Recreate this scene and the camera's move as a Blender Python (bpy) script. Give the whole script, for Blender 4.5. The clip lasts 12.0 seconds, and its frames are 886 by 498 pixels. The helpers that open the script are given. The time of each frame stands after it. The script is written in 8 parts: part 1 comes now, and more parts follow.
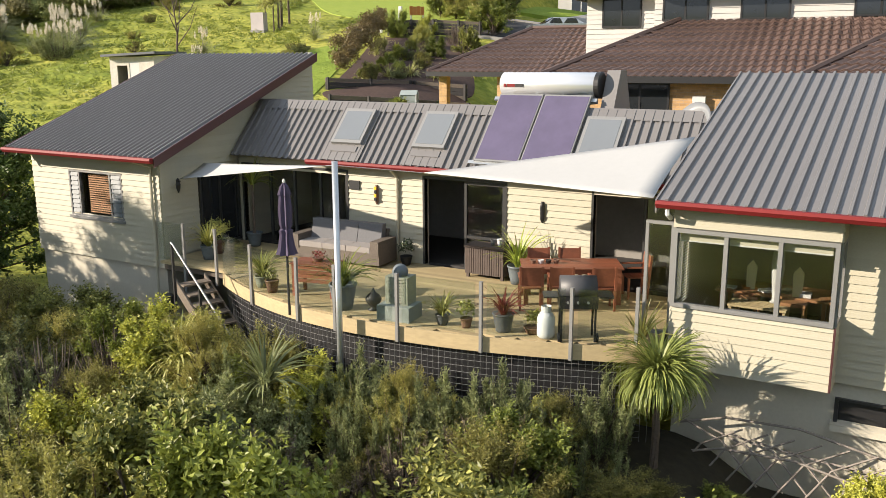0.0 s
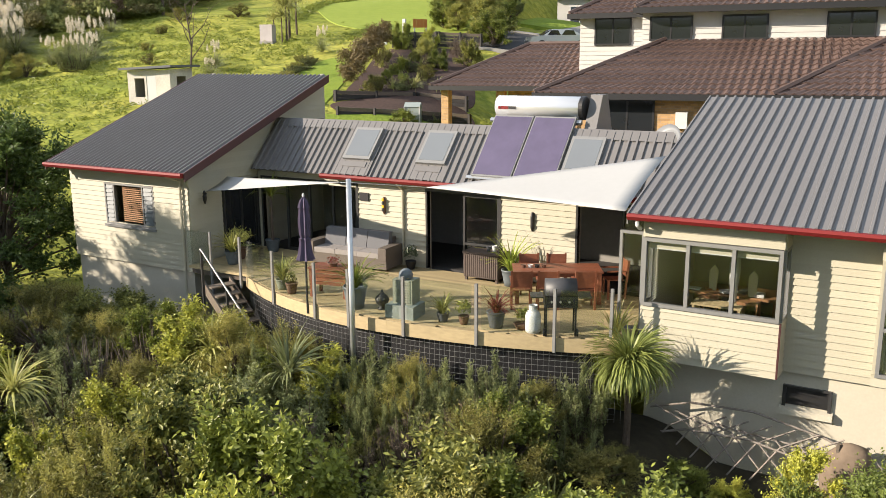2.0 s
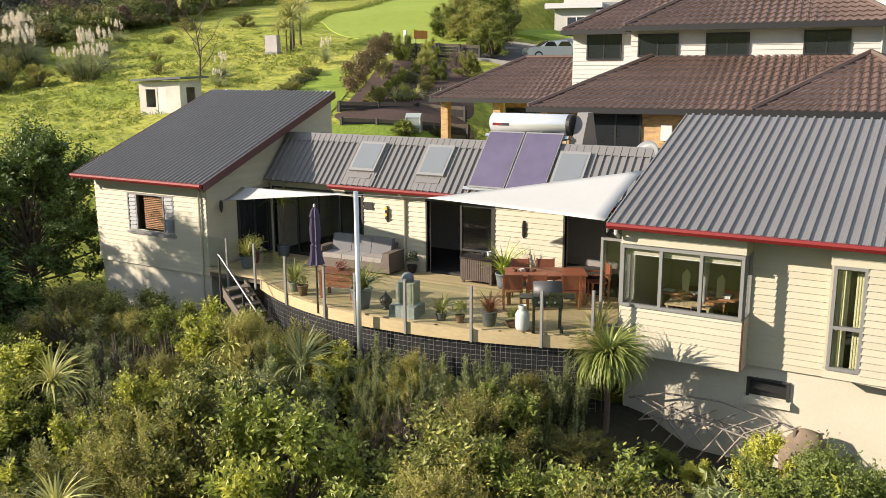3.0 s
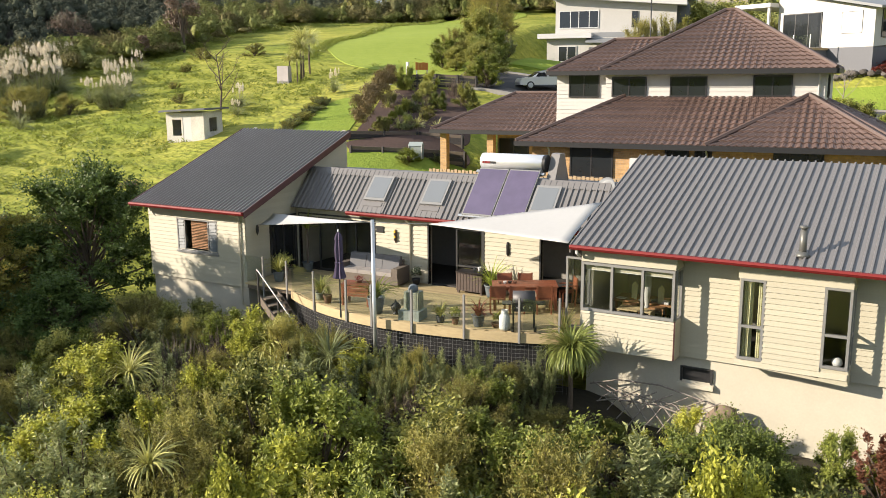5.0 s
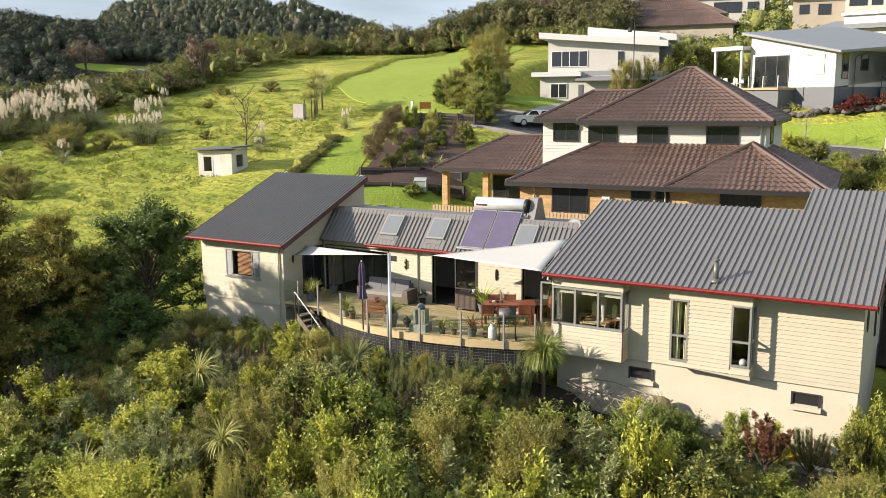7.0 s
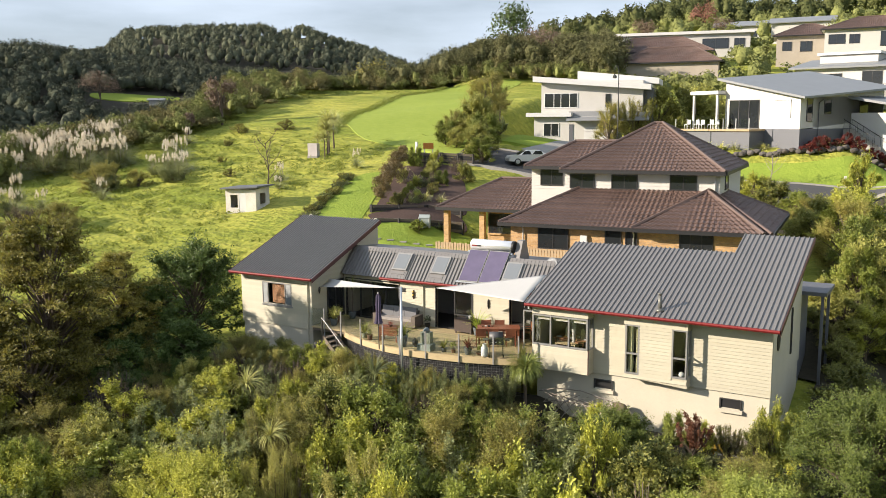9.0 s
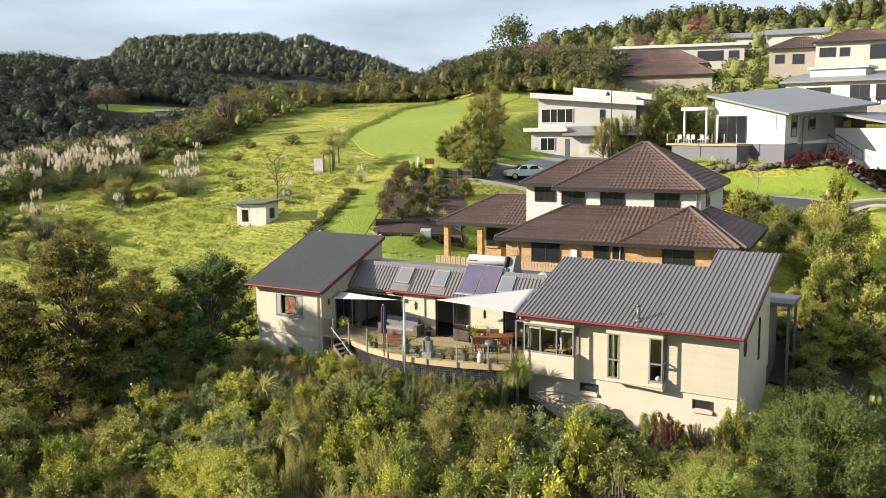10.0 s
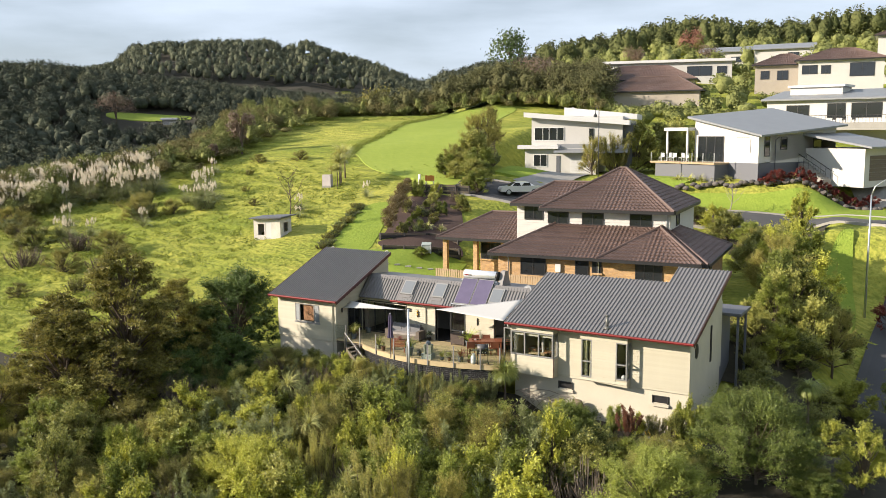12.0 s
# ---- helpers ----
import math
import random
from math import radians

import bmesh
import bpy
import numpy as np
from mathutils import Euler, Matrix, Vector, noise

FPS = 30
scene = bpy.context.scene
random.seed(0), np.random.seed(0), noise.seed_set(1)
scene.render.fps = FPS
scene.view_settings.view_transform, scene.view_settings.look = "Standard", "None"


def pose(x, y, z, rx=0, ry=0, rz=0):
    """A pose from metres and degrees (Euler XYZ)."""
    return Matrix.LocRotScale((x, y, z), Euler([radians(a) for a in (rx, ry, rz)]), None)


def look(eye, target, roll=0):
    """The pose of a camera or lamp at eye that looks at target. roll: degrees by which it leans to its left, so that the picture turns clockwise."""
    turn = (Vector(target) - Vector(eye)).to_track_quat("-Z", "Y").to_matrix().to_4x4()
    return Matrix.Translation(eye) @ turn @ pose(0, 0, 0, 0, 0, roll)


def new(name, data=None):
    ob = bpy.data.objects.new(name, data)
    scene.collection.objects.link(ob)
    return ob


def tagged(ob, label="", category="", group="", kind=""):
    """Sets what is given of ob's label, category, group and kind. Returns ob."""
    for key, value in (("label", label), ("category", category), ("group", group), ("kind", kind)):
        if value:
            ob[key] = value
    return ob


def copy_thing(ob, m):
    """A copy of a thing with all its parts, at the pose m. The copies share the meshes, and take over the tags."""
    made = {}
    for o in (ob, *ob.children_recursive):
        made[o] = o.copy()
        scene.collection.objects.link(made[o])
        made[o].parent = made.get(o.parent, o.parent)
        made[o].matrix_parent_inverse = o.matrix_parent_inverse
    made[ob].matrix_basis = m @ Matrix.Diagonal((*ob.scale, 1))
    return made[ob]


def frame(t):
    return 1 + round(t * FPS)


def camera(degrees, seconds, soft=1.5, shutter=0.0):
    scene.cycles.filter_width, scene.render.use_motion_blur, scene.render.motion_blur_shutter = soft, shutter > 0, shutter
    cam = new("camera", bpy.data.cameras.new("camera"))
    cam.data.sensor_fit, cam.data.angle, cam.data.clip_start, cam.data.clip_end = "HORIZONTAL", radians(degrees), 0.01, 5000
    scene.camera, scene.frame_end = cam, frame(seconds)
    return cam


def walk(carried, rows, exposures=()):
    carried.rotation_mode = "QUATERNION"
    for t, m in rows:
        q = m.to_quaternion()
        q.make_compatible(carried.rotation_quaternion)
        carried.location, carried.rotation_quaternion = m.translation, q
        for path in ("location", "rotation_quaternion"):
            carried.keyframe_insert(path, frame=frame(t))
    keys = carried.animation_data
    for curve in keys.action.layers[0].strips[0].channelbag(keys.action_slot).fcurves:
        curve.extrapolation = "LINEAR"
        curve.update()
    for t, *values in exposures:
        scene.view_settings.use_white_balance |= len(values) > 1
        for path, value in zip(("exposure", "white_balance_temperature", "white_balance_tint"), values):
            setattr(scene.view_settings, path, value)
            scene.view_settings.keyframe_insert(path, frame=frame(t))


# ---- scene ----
cam = camera(54.0, 12.0, soft=0.6)
PATH = [
    (0, (1.345, -14.236, 4.741), (0.352, -12.555, 4.31), -0.2),
    (1.5, (2.113, -15.455, 5.119), (1.113, -13.776, 4.691), -0.3),
    (3, (3.463, -17.577, 5.718), (2.46, -15.897, 5.302), -0.3),
    (4.8, (5.738, -21.297, 6.703), (4.732, -19.612, 6.315), -0.4),
    (6, (7.648, -24.457, 7.592), (6.636, -22.77, 7.227), -0.4),
    (7.2, (9.822, -28.088, 8.608), (8.808, -26.398, 8.271), -0.5),
    (9, (13.179, -33.65, 10.288), (12.158, -31.955, 9.994), -0.5),
    (10.5, (16.147, -38.175, 11.767), (15.12, -36.481, 11.491), -0.7),
    (12, (18.753, -42.537, 13.061), (17.728, -40.841, 12.788), -0.5),
]
walk(cam, [(t, look(eye, target, roll)) for t, eye, target, roll in PATH])

# ---- world, sun, exposure ----
SUN_EL, SUN_AZ = radians(21.3), math.atan2(-0.772, -0.635)
TO_SUN = Vector((math.sin(SUN_AZ) * math.cos(SUN_EL), math.cos(SUN_AZ) * math.cos(SUN_EL), math.sin(SUN_EL)))
world = bpy.data.worlds.new("sky")
scene.world = world
world.use_nodes = True
wn, wl = world.node_tree.nodes, world.node_tree.links
bg = wn["Background"]
sky = wn.new("ShaderNodeTexSky")
sky.sky_type, sky.sun_disc = "NISHITA", False
sky.sun_elevation, sky.sun_rotation = SUN_EL, SUN_AZ % (2 * math.pi)
sky.air_density, sky.dust_density, sky.ozone_density = 1.0, 1.0, 1.4
coord = wn.new("ShaderNodeTexCoord")
stretch = wn.new("ShaderNodeMapping")
stretch.inputs["Scale"].default_value = (1.5, 1.5, 7.0)
cloud = wn.new("ShaderNodeTexNoise")
cloud.inputs["Scale"].default_value, cloud.inputs["Detail"].default_value = 1.6, 7.0
veil = wn.new("ShaderNodeValToRGB")
veil.color_ramp.elements[0].position, veil.color_ramp.elements[0].color = 0.34, (0.46, 0.46, 0.46, 1)
veil.color_ramp.elements[1].position, veil.color_ramp.elements[1].color = 0.62, (0.95, 0.95, 0.95, 1)
mixsky = wn.new("ShaderNodeMix")
mixsky.data_type = "RGBA"
mixsky.inputs[7].default_value = (12.6, 14.4, 17.0, 1)
wl.new(coord.outputs["Generated"], stretch.inputs["Vector"])
wl.new(stretch.outputs["Vector"], cloud.inputs["Vector"])
wl.new(cloud.outputs["Fac"], veil.inputs["Fac"])
wl.new(veil.outputs["Color"], mixsky.inputs[0])
wl.new(sky.outputs["Color"], mixsky.inputs[6])
wl.new(mixsky.outputs[2], bg.inputs["Color"])
bg.inputs["Strength"].default_value = 0.0335
sun_data = bpy.data.lights.new("sun", "SUN")
sun_data.energy, sun_data.angle, sun_data.color = 5.0, radians(0.6), (1.0, 0.862, 0.71)
sun = new("sun", sun_data)
sun.matrix_world = look((0, 0, 60), Vector((0, 0, 60)) - TO_SUN)
scene.view_settings.exposure = 1.06

# ---- materials ----
def shader(name, base, rough=0.6, metal=0.0, grain=0.0, grain_scale=8.0, stain=0.0, stain_scale=0.6, bump=0.0, bump_scale=40.0,
           per_object=0.0, per_island=0.0, spec=0.5, second=None, coat=0.0, stretch=(1, 1, 1), bump_depth=0.01):
    """A principled material whose base colour varies with fine grain, broad stains and from piece to piece."""
    m = bpy.data.materials.new(name)
    m.use_nodes = True
    n, l = m.node_tree.nodes, m.node_tree.links
    p = n["Principled BSDF"]
    p.inputs["Roughness"].default_value, p.inputs["Metallic"].default_value = rough, metal
    p.inputs["Specular IOR Level"].default_value = spec
    p.inputs["Coat Weight"].default_value = coat
    co = n.new("ShaderNodeTexCoord")
    mp = n.new("ShaderNodeMapping")
    mp.inputs["Scale"].default_value = stretch
    l.new(co.outputs["Object"], mp.inputs["Vector"])
    total = None

    def noise_node(scale, detail):
        t = n.new("ShaderNodeTexNoise")
        t.inputs["Scale"].default_value, t.inputs["Detail"].default_value, t.inputs["Roughness"].default_value = scale, detail, 0.62
        l.new(mp.outputs["Vector"], t.inputs["Vector"])
        return t.outputs["Fac"]

    def add(value, amount):
        nonlocal total
        f = n.new("ShaderNodeMath")
        f.operation = "MULTIPLY_ADD"
        l.new(value, f.inputs[0])
        f.inputs[1].default_value, f.inputs[2].default_value = amount, -amount / 2
        if total is None:
            total = f.outputs[0]
        else:
            s = n.new("ShaderNodeMath")
            l.new(total, s.inputs[0]), l.new(f.outputs[0], s.inputs[1])
            total = s.outputs[0]

    if grain:
        add(noise_node(grain_scale, 4), grain * 2)
    if stain:
        add(noise_node(stain_scale, 5), stain * 2)
    if per_object:
        add(n.new("ShaderNodeObjectInfo").outputs["Random"], per_object)
    if per_island:
        add(n.new("ShaderNodeNewGeometry").outputs["Random Per Island"], per_island)
    colour = (*base, 1)
    if total is None:
        p.inputs["Base Color"].default_value = colour
    else:
        mix = n.new("ShaderNodeMix")
        mix.data_type = "RGBA"
        other = second or tuple(min(1, c * 1.9) for c in base)
        low = tuple(c * 0.25 for c in base) if second is None else base
        mix.inputs[6].default_value, mix.inputs[7].default_value = (*low, 1), (*other, 1)
        sh = n.new("ShaderNodeMath")
        l.new(total, sh.inputs[0])
        sh.inputs[1].default_value = 0.45 if second is None else 0.5
        sh.use_clamp = True
        l.new(sh.outputs[0], mix.inputs[0])
        l.new(mix.outputs[2], p.inputs["Base Color"])
    if bump:
        b = n.new("ShaderNodeBump")
        b.inputs["Strength"].default_value, b.inputs["Distance"].default_value = bump, bump_depth
        l.new(noise_node(bump_scale, 5), b.inputs["Height"])
        l.new(b.outputs["Normal"], p.inputs["Normal"])
    return m


def leafy(name, dark, light, spread=0.6, rough=0.46, through_light=0.28):
    """Foliage: each leaf its own shade between two greens, with some light let through."""
    m = shader(name, dark, rough=rough, per_island=spread, per_object=0.4, stain=0.25, stain_scale=1.3, second=light, spec=0.35)
    n, l = m.node_tree.nodes, m.node_tree.links
    p, out = n["Principled BSDF"], n["Material Output"]
    tr = n.new("ShaderNodeBsdfTranslucent")
    mixed = n.new("ShaderNodeMixShader")
    mixed.inputs[0].default_value = through_light
    src = p.inputs["Base Color"].links[0].from_socket
    l.new(src, tr.inputs["Color"])
    l.new(p.outputs[0], mixed.inputs[1]), l.new(tr.outputs[0], mixed.inputs[2]), l.new(mixed.outputs[0], out.inputs["Surface"])
    return m


def glass(name, tint=(0.75, 0.8, 0.8)):
    m = bpy.data.materials.new(name)
    m.use_nodes = True
    n, l = m.node_tree.nodes, m.node_tree.links
    out = n["Material Output"]
    tr, gl, mx, lw, po = n.new("ShaderNodeBsdfTransparent"), n.new("ShaderNodeBsdfGlossy"), n.new("ShaderNodeMixShader"), n.new("ShaderNodeLayerWeight"), n.new("ShaderNodeMath")
    tr.inputs["Color"].default_value = (*tint, 1)
    gl.inputs["Roughness"].default_value = 0.02
    lw.inputs["Blend"].default_value = 0.5
    po.operation = "POWER"
    po.inputs[1].default_value = 4.0
    ma = n.new("ShaderNodeMath")
    ma.operation = "MULTIPLY_ADD"
    ma.inputs[1].default_value, ma.inputs[2].default_value = 0.6, 0.05
    l.new(lw.outputs["Facing"], po.inputs[0]), l.new(po.outputs[0], ma.inputs[0]), l.new(ma.outputs[0], mx.inputs[0])
    l.new(tr.outputs[0], mx.inputs[1]), l.new(gl.outputs[0], mx.inputs[2]), l.new(mx.outputs[0], out.inputs["Surface"])
    return m


CREAM = shader("cream_paint", (0.385, 0.36, 0.272), rough=0.55, grain=0.05, grain_scale=30, stain=0.06, stain_scale=0.9, per_object=0.05, bump=0.05)
PLASTER = shader("cream_plaster", (0.45, 0.42, 0.335), rough=0.8, grain=0.06, grain_scale=20, stain=0.10, stain_scale=0.7, bump=0.15, bump_scale=60)
ROOF = shader("grey_steel", (0.150, 0.144, 0.142), rough=0.42, metal=0.0, grain=0.04, grain_scale=6, stain=0.07, stain_scale=0.5, spec=0.5)
RED = shader("red_gutter", (0.17, 0.016, 0.016), rough=0.6, spec=0.25, stain=0.1)
MAROON = shader("maroon_barge", (0.065, 0.024, 0.024), rough=0.45, stain=0.1)
ALU = shader("grey_aluminium", (0.23, 0.23, 0.225), rough=0.45, metal=0.3, grain=0.04)
DARKALU = shader("dark_aluminium", (0.045, 0.045, 0.045), rough=0.4, metal=0.3)
STEEL = shader("galvanised_steel", (0.5, 0.52, 0.54), rough=0.35, metal=0.8, grain=0.1, grain_scale=15)
WHITE = shader("white_paint", (0.66, 0.66, 0.64), rough=0.5, grain=0.03, stain=0.05)
WHITEWALL = shader("white_wall", (0.47, 0.46, 0.435), rough=0.7, grain=0.04, stain=0.06, stain_scale=0.3)
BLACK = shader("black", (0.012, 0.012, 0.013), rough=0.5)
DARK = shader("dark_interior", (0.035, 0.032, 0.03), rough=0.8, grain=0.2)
INTERIOR = shader("interior_wall", (0.22, 0.21, 0.19), rough=0.8, grain=0.1)
DECK = shader("deck_timber", (0.34, 0.27, 0.145), rough=0.7, grain=0.18, grain_scale=14, stain=0.2, stain_scale=0.8, per_object=0.25, stretch=(0.25, 3, 1), bump=0.1)
FASCIA = shader("fascia_timber", (0.40, 0.315, 0.175), rough=0.65, grain=0.15, grain_scale=10, stain=0.18, stretch=(0.4, 2, 2))
TEAK = shader("red_hardwood", (0.20, 0.068, 0.034), rough=0.5, grain=0.25, grain_scale=12, per_object=0.2, stretch=(1, 5, 1))
WICKER = shader("grey_wicker", (0.105, 0.085, 0.068), rough=0.7, grain=0.4, grain_scale=45, bump=0.5, bump_scale=80)
# both cushion colours are lowered to stand in for the sail's shade
CUSHION = shader("grey_cushion", (0.125, 0.125, 0.13), rough=0.9, grain=0.12, grain_scale=30, bump=0.1)
PINKCUSHION = shader("pale_cushion", (0.25, 0.23, 0.215), rough=0.9, grain=0.1, grain_scale=30)
SAIL = shader("white_sailcloth", (0.385, 0.385, 0.375), rough=0.6, grain=0.03, stain=0.04)
PURPLE = shader("purple_canvas", (0.075, 0.058, 0.105), rough=0.85, grain=0.12, grain_scale=10)
GLASS = glass("clear_glass", (0.93, 0.96, 0.95))
TINT = glass("window_glass", (0.86, 0.88, 0.87))
SOLAR = shader("solar_absorber", (0.085, 0.066, 0.115), rough=0.14, stain=0.3, stain_scale=0.9, coat=1.0, spec=0.8)
SKYLIGHT = shader("skylight_glass", (0.15, 0.165, 0.18), rough=0.12, spec=0.7, stain=0.06)
BARK = shader("bark", (0.10, 0.075, 0.055), rough=0.9, grain=0.35, grain_scale=14, bump=0.6, bump_scale=20)
GREYBARK = shader("grey_bark", (0.13, 0.105, 0.085), rough=0.9, grain=0.3, grain_scale=14)
PALEBARK = shader("pale_bark", (0.24, 0.21, 0.18), rough=0.9, grain=0.3, grain_scale=14)
TILE = shader("brown_roof_tile", (0.108, 0.070, 0.058), rough=0.55, grain=0.15, grain_scale=4, stain=0.2, stain_scale=0.6, per_island=0.15)
RIDGE = shader("brown_ridge_tile", (0.095, 0.061, 0.05), rough=0.55, grain=0.2)
BRICK = shader("honey_brick", (0.43, 0.28, 0.135), rough=0.85, grain=0.2, grain_scale=10, stain=0.1)


def brick_courses(m):
    """Lays brick courses with mortar joints into a wall material."""
    n, l = m.node_tree.nodes, m.node_tree.links
    p = n["Principled BSDF"]
    src = p.inputs["Base Color"].links[0].from_socket
    geo, sep, com, bt = n.new("ShaderNodeTexCoord"), n.new("ShaderNodeSeparateXYZ"), n.new("ShaderNodeCombineXYZ"), n.new("ShaderNodeTexBrick")
    along = n.new("ShaderNodeMath")
    l.new(geo.outputs["Object"], sep.inputs[0])
    l.new(sep.outputs[0], along.inputs[0]), l.new(sep.outputs[1], along.inputs[1])
    l.new(along.outputs[0], com.inputs[0]), l.new(sep.outputs[2], com.inputs[1]), l.new(com.outputs[0], bt.inputs["Vector"])
    bt.inputs["Scale"].default_value, bt.inputs["Brick Width"].default_value, bt.inputs["Row Height"].default_value, bt.inputs["Mortar Size"].default_value = 1.0, 0.24, 0.086, 0.006
    bt.inputs["Color1"].default_value, bt.inputs["Color2"].default_value, bt.inputs["Mortar"].default_value = (1.15, 1.1, 1.0, 1), (0.75, 0.7, 0.65, 1), (0.8, 0.95, 1.4, 1)
    mul = n.new("ShaderNodeMix")
    mul.data_type, mul.blend_type = "RGBA", "MULTIPLY"
    mul.inputs[0].default_value = 1.0
    l.new(src, mul.inputs[6]), l.new(bt.outputs["Color"], mul.inputs[7]), l.new(mul.outputs[2], p.inputs["Base Color"])


brick_courses(BRICK)
MORTAR = shader("mortar", (0.36, 0.30, 0.20), rough=0.9, grain=0.1)
GREYROOF = shader("pale_grey_roof", (0.18, 0.19, 0.20), rough=0.45, grain=0.05, stain=0.08)
GREYCLAD = shader("slate_cladding", (0.10, 0.105, 0.12), rough=0.6, grain=0.08)
ASPHALT = shader("asphalt", (0.055, 0.055, 0.058), rough=0.9, grain=0.2, grain_scale=12, stain=0.2, stain_scale=0.2)
CONCRETE = shader("concrete", (0.26, 0.25, 0.23), rough=0.85, grain=0.12, stain=0.15)
SLATE = shader("blue_grey_planter", (0.10, 0.12, 0.13), rough=0.55, grain=0.2, stain=0.2)
TERRACOTTA = shader("brown_pot", (0.13, 0.07, 0.045), rough=0.6, grain=0.15)
STONE = shader("green_grey_stone", (0.21, 0.22, 0.17), rough=0.85, grain=0.3, grain_scale=9, bump=0.3)
BLUESTONE = shader("blue_grey_stone", (0.20, 0.225, 0.205), rough=0.8, grain=0.3, grain_scale=9, bump=0.3)
MULCH = shader("mulch", (0.055, 0.030, 0.022), rough=0.95, grain=0.4, grain_scale=6)
OLDTIMBER = shader("weathered_timber", (0.13, 0.105, 0.08), rough=0.85, grain=0.3, grain_scale=8, stretch=(1, 1, 4))
PANE = shader("dark_pane_glass", (0.018, 0.021, 0.024), rough=0.06, spec=0.7, stain=0.2)
# leaf litter with the shade under trees and shrubs put into its colour
SHADE_LITTER = shader("shade_litter", (0.030, 0.026, 0.014), rough=0.95, grain=0.4, grain_scale=5, stain=0.2, bump=0.5, bump_scale=8)
SILVER = shader("silver_car_paint", (0.62, 0.62, 0.60), rough=0.3, metal=0.3, coat=0.5)
TIMBER = shader("pale_timber", (0.34, 0.25, 0.15), rough=0.8, grain=0.2, grain_scale=6)
ORANGE = shader("orange_board", (0.42, 0.15, 0.02), rough=0.5)
YELLOW = shader("yellow_plastic", (0.75, 0.42, 0.02), rough=0.4)

G_BROAD = leafy("broad_leaf", (0.024, 0.047, 0.013), (0.505, 0.488, 0.122))
G_ROUND = leafy("round_leaf", (0.026, 0.046, 0.011), (0.222, 0.270, 0.055))
G_LIME = leafy("lime_leaf", (0.070, 0.098, 0.017), (0.680, 0.670, 0.112))
G_OLIVE = leafy("olive_leaf", (0.040, 0.047, 0.018), (0.543, 0.511, 0.149))
G_FEATHER = leafy("feather_leaf", (0.043, 0.048, 0.014), (0.494, 0.445, 0.118))
G_GREY = leafy("grey_leaf", (0.044, 0.060, 0.026), (0.400, 0.430, 0.180))
G_BRIGHT = leafy("bright_leaf", (0.034, 0.058, 0.012), (0.385, 0.425, 0.080))
G_RUST = leafy("bronze_needle", (0.030, 0.034, 0.010), (0.40, 0.355, 0.075))
G_RED = leafy("red_leaf", (0.07, 0.014, 0.012), (0.25, 0.06, 0.045))
G_FLAX = leafy("strap_leaf", (0.082, 0.098, 0.020), (0.744, 0.720, 0.264), rough=0.35)
G_DRY = leafy("dry_twig", (0.058, 0.041, 0.029), (0.288, 0.216, 0.144), through_light=0.05)
G_DARK = leafy("forest_leaf", (0.017, 0.029, 0.016), (0.096, 0.124, 0.056), through_light=0.1)
G_PINE = leafy("pine_needle", (0.020, 0.037, 0.014), (0.096, 0.140, 0.036), through_light=0.1)
PLUME = leafy("plume", (0.60, 0.54, 0.43), (0.86, 0.80, 0.68), through_light=0.3)
G_HEDGE = leafy("hedge_leaf", (0.054, 0.087, 0.016), (0.571, 0.679, 0.120))



def massed(name, dark, light):
    """Foliage seen from far off: crowns of different greens, mottled and rough."""
    return shader(name, dark, rough=0.85, grain=0.5, grain_scale=2.6, stain=0.2, stain_scale=0.05, per_island=0.35, second=light, spec=0.15, bump=1.0, bump_scale=1.1, bump_depth=0.8)


# haze is painted into both forest greens, most of all into the olive one
M_FOREST = massed("native_forest", (0.026, 0.036, 0.025), (0.098, 0.108, 0.074))
M_HAZE_OLIVE = massed("hazy_olive_forest", (0.052, 0.062, 0.040), (0.165, 0.175, 0.110))
M_PINE = massed("pine_forest", (0.032, 0.046, 0.016), (0.150, 0.160, 0.058))
M_SCRUB = massed("crest_scrub", (0.064, 0.083, 0.029), (0.304, 0.320, 0.104))
M_SCRUBB = massed("crest_scrub_olive", (0.082, 0.077, 0.033), (0.29, 0.255, 0.108))
M_CREST = massed("crest_wood", (0.042, 0.048, 0.024), (0.232, 0.224, 0.099))

# ---- mesh tools ----
RND = random.Random(7)
RNG = np.random.default_rng(11)


def box(bm, x0, x1, y0, y1, z0, z1):
    v = [bm.verts.new(p) for p in ((x0, y0, z0), (x1, y0, z0), (x1, y1, z0), (x0, y1, z0), (x0, y0, z1), (x1, y0, z1), (x1, y1, z1), (x0, y1, z1))]
    for f in ((3, 2, 1, 0), (4, 5, 6, 7), (0, 1, 5, 4), (1, 2, 6, 5), (2, 3, 7, 6), (3, 0, 4, 7)):
        bm.faces.new([v[i] for i in f])
    return v


def prism(bm, ring, offset):
    """A closed prism: a ring of points carried along an offset."""
    a = [bm.verts.new(p) for p in ring]
    b = [bm.verts.new(Vector(p) + Vector(offset)) for p in ring]
    bm.faces.new(a[::-1]), bm.faces.new(b)
    for i in range(len(a)):
        j = (i + 1) % len(a)
        bm.faces.new((a[i], a[j], b[j], b[i]))


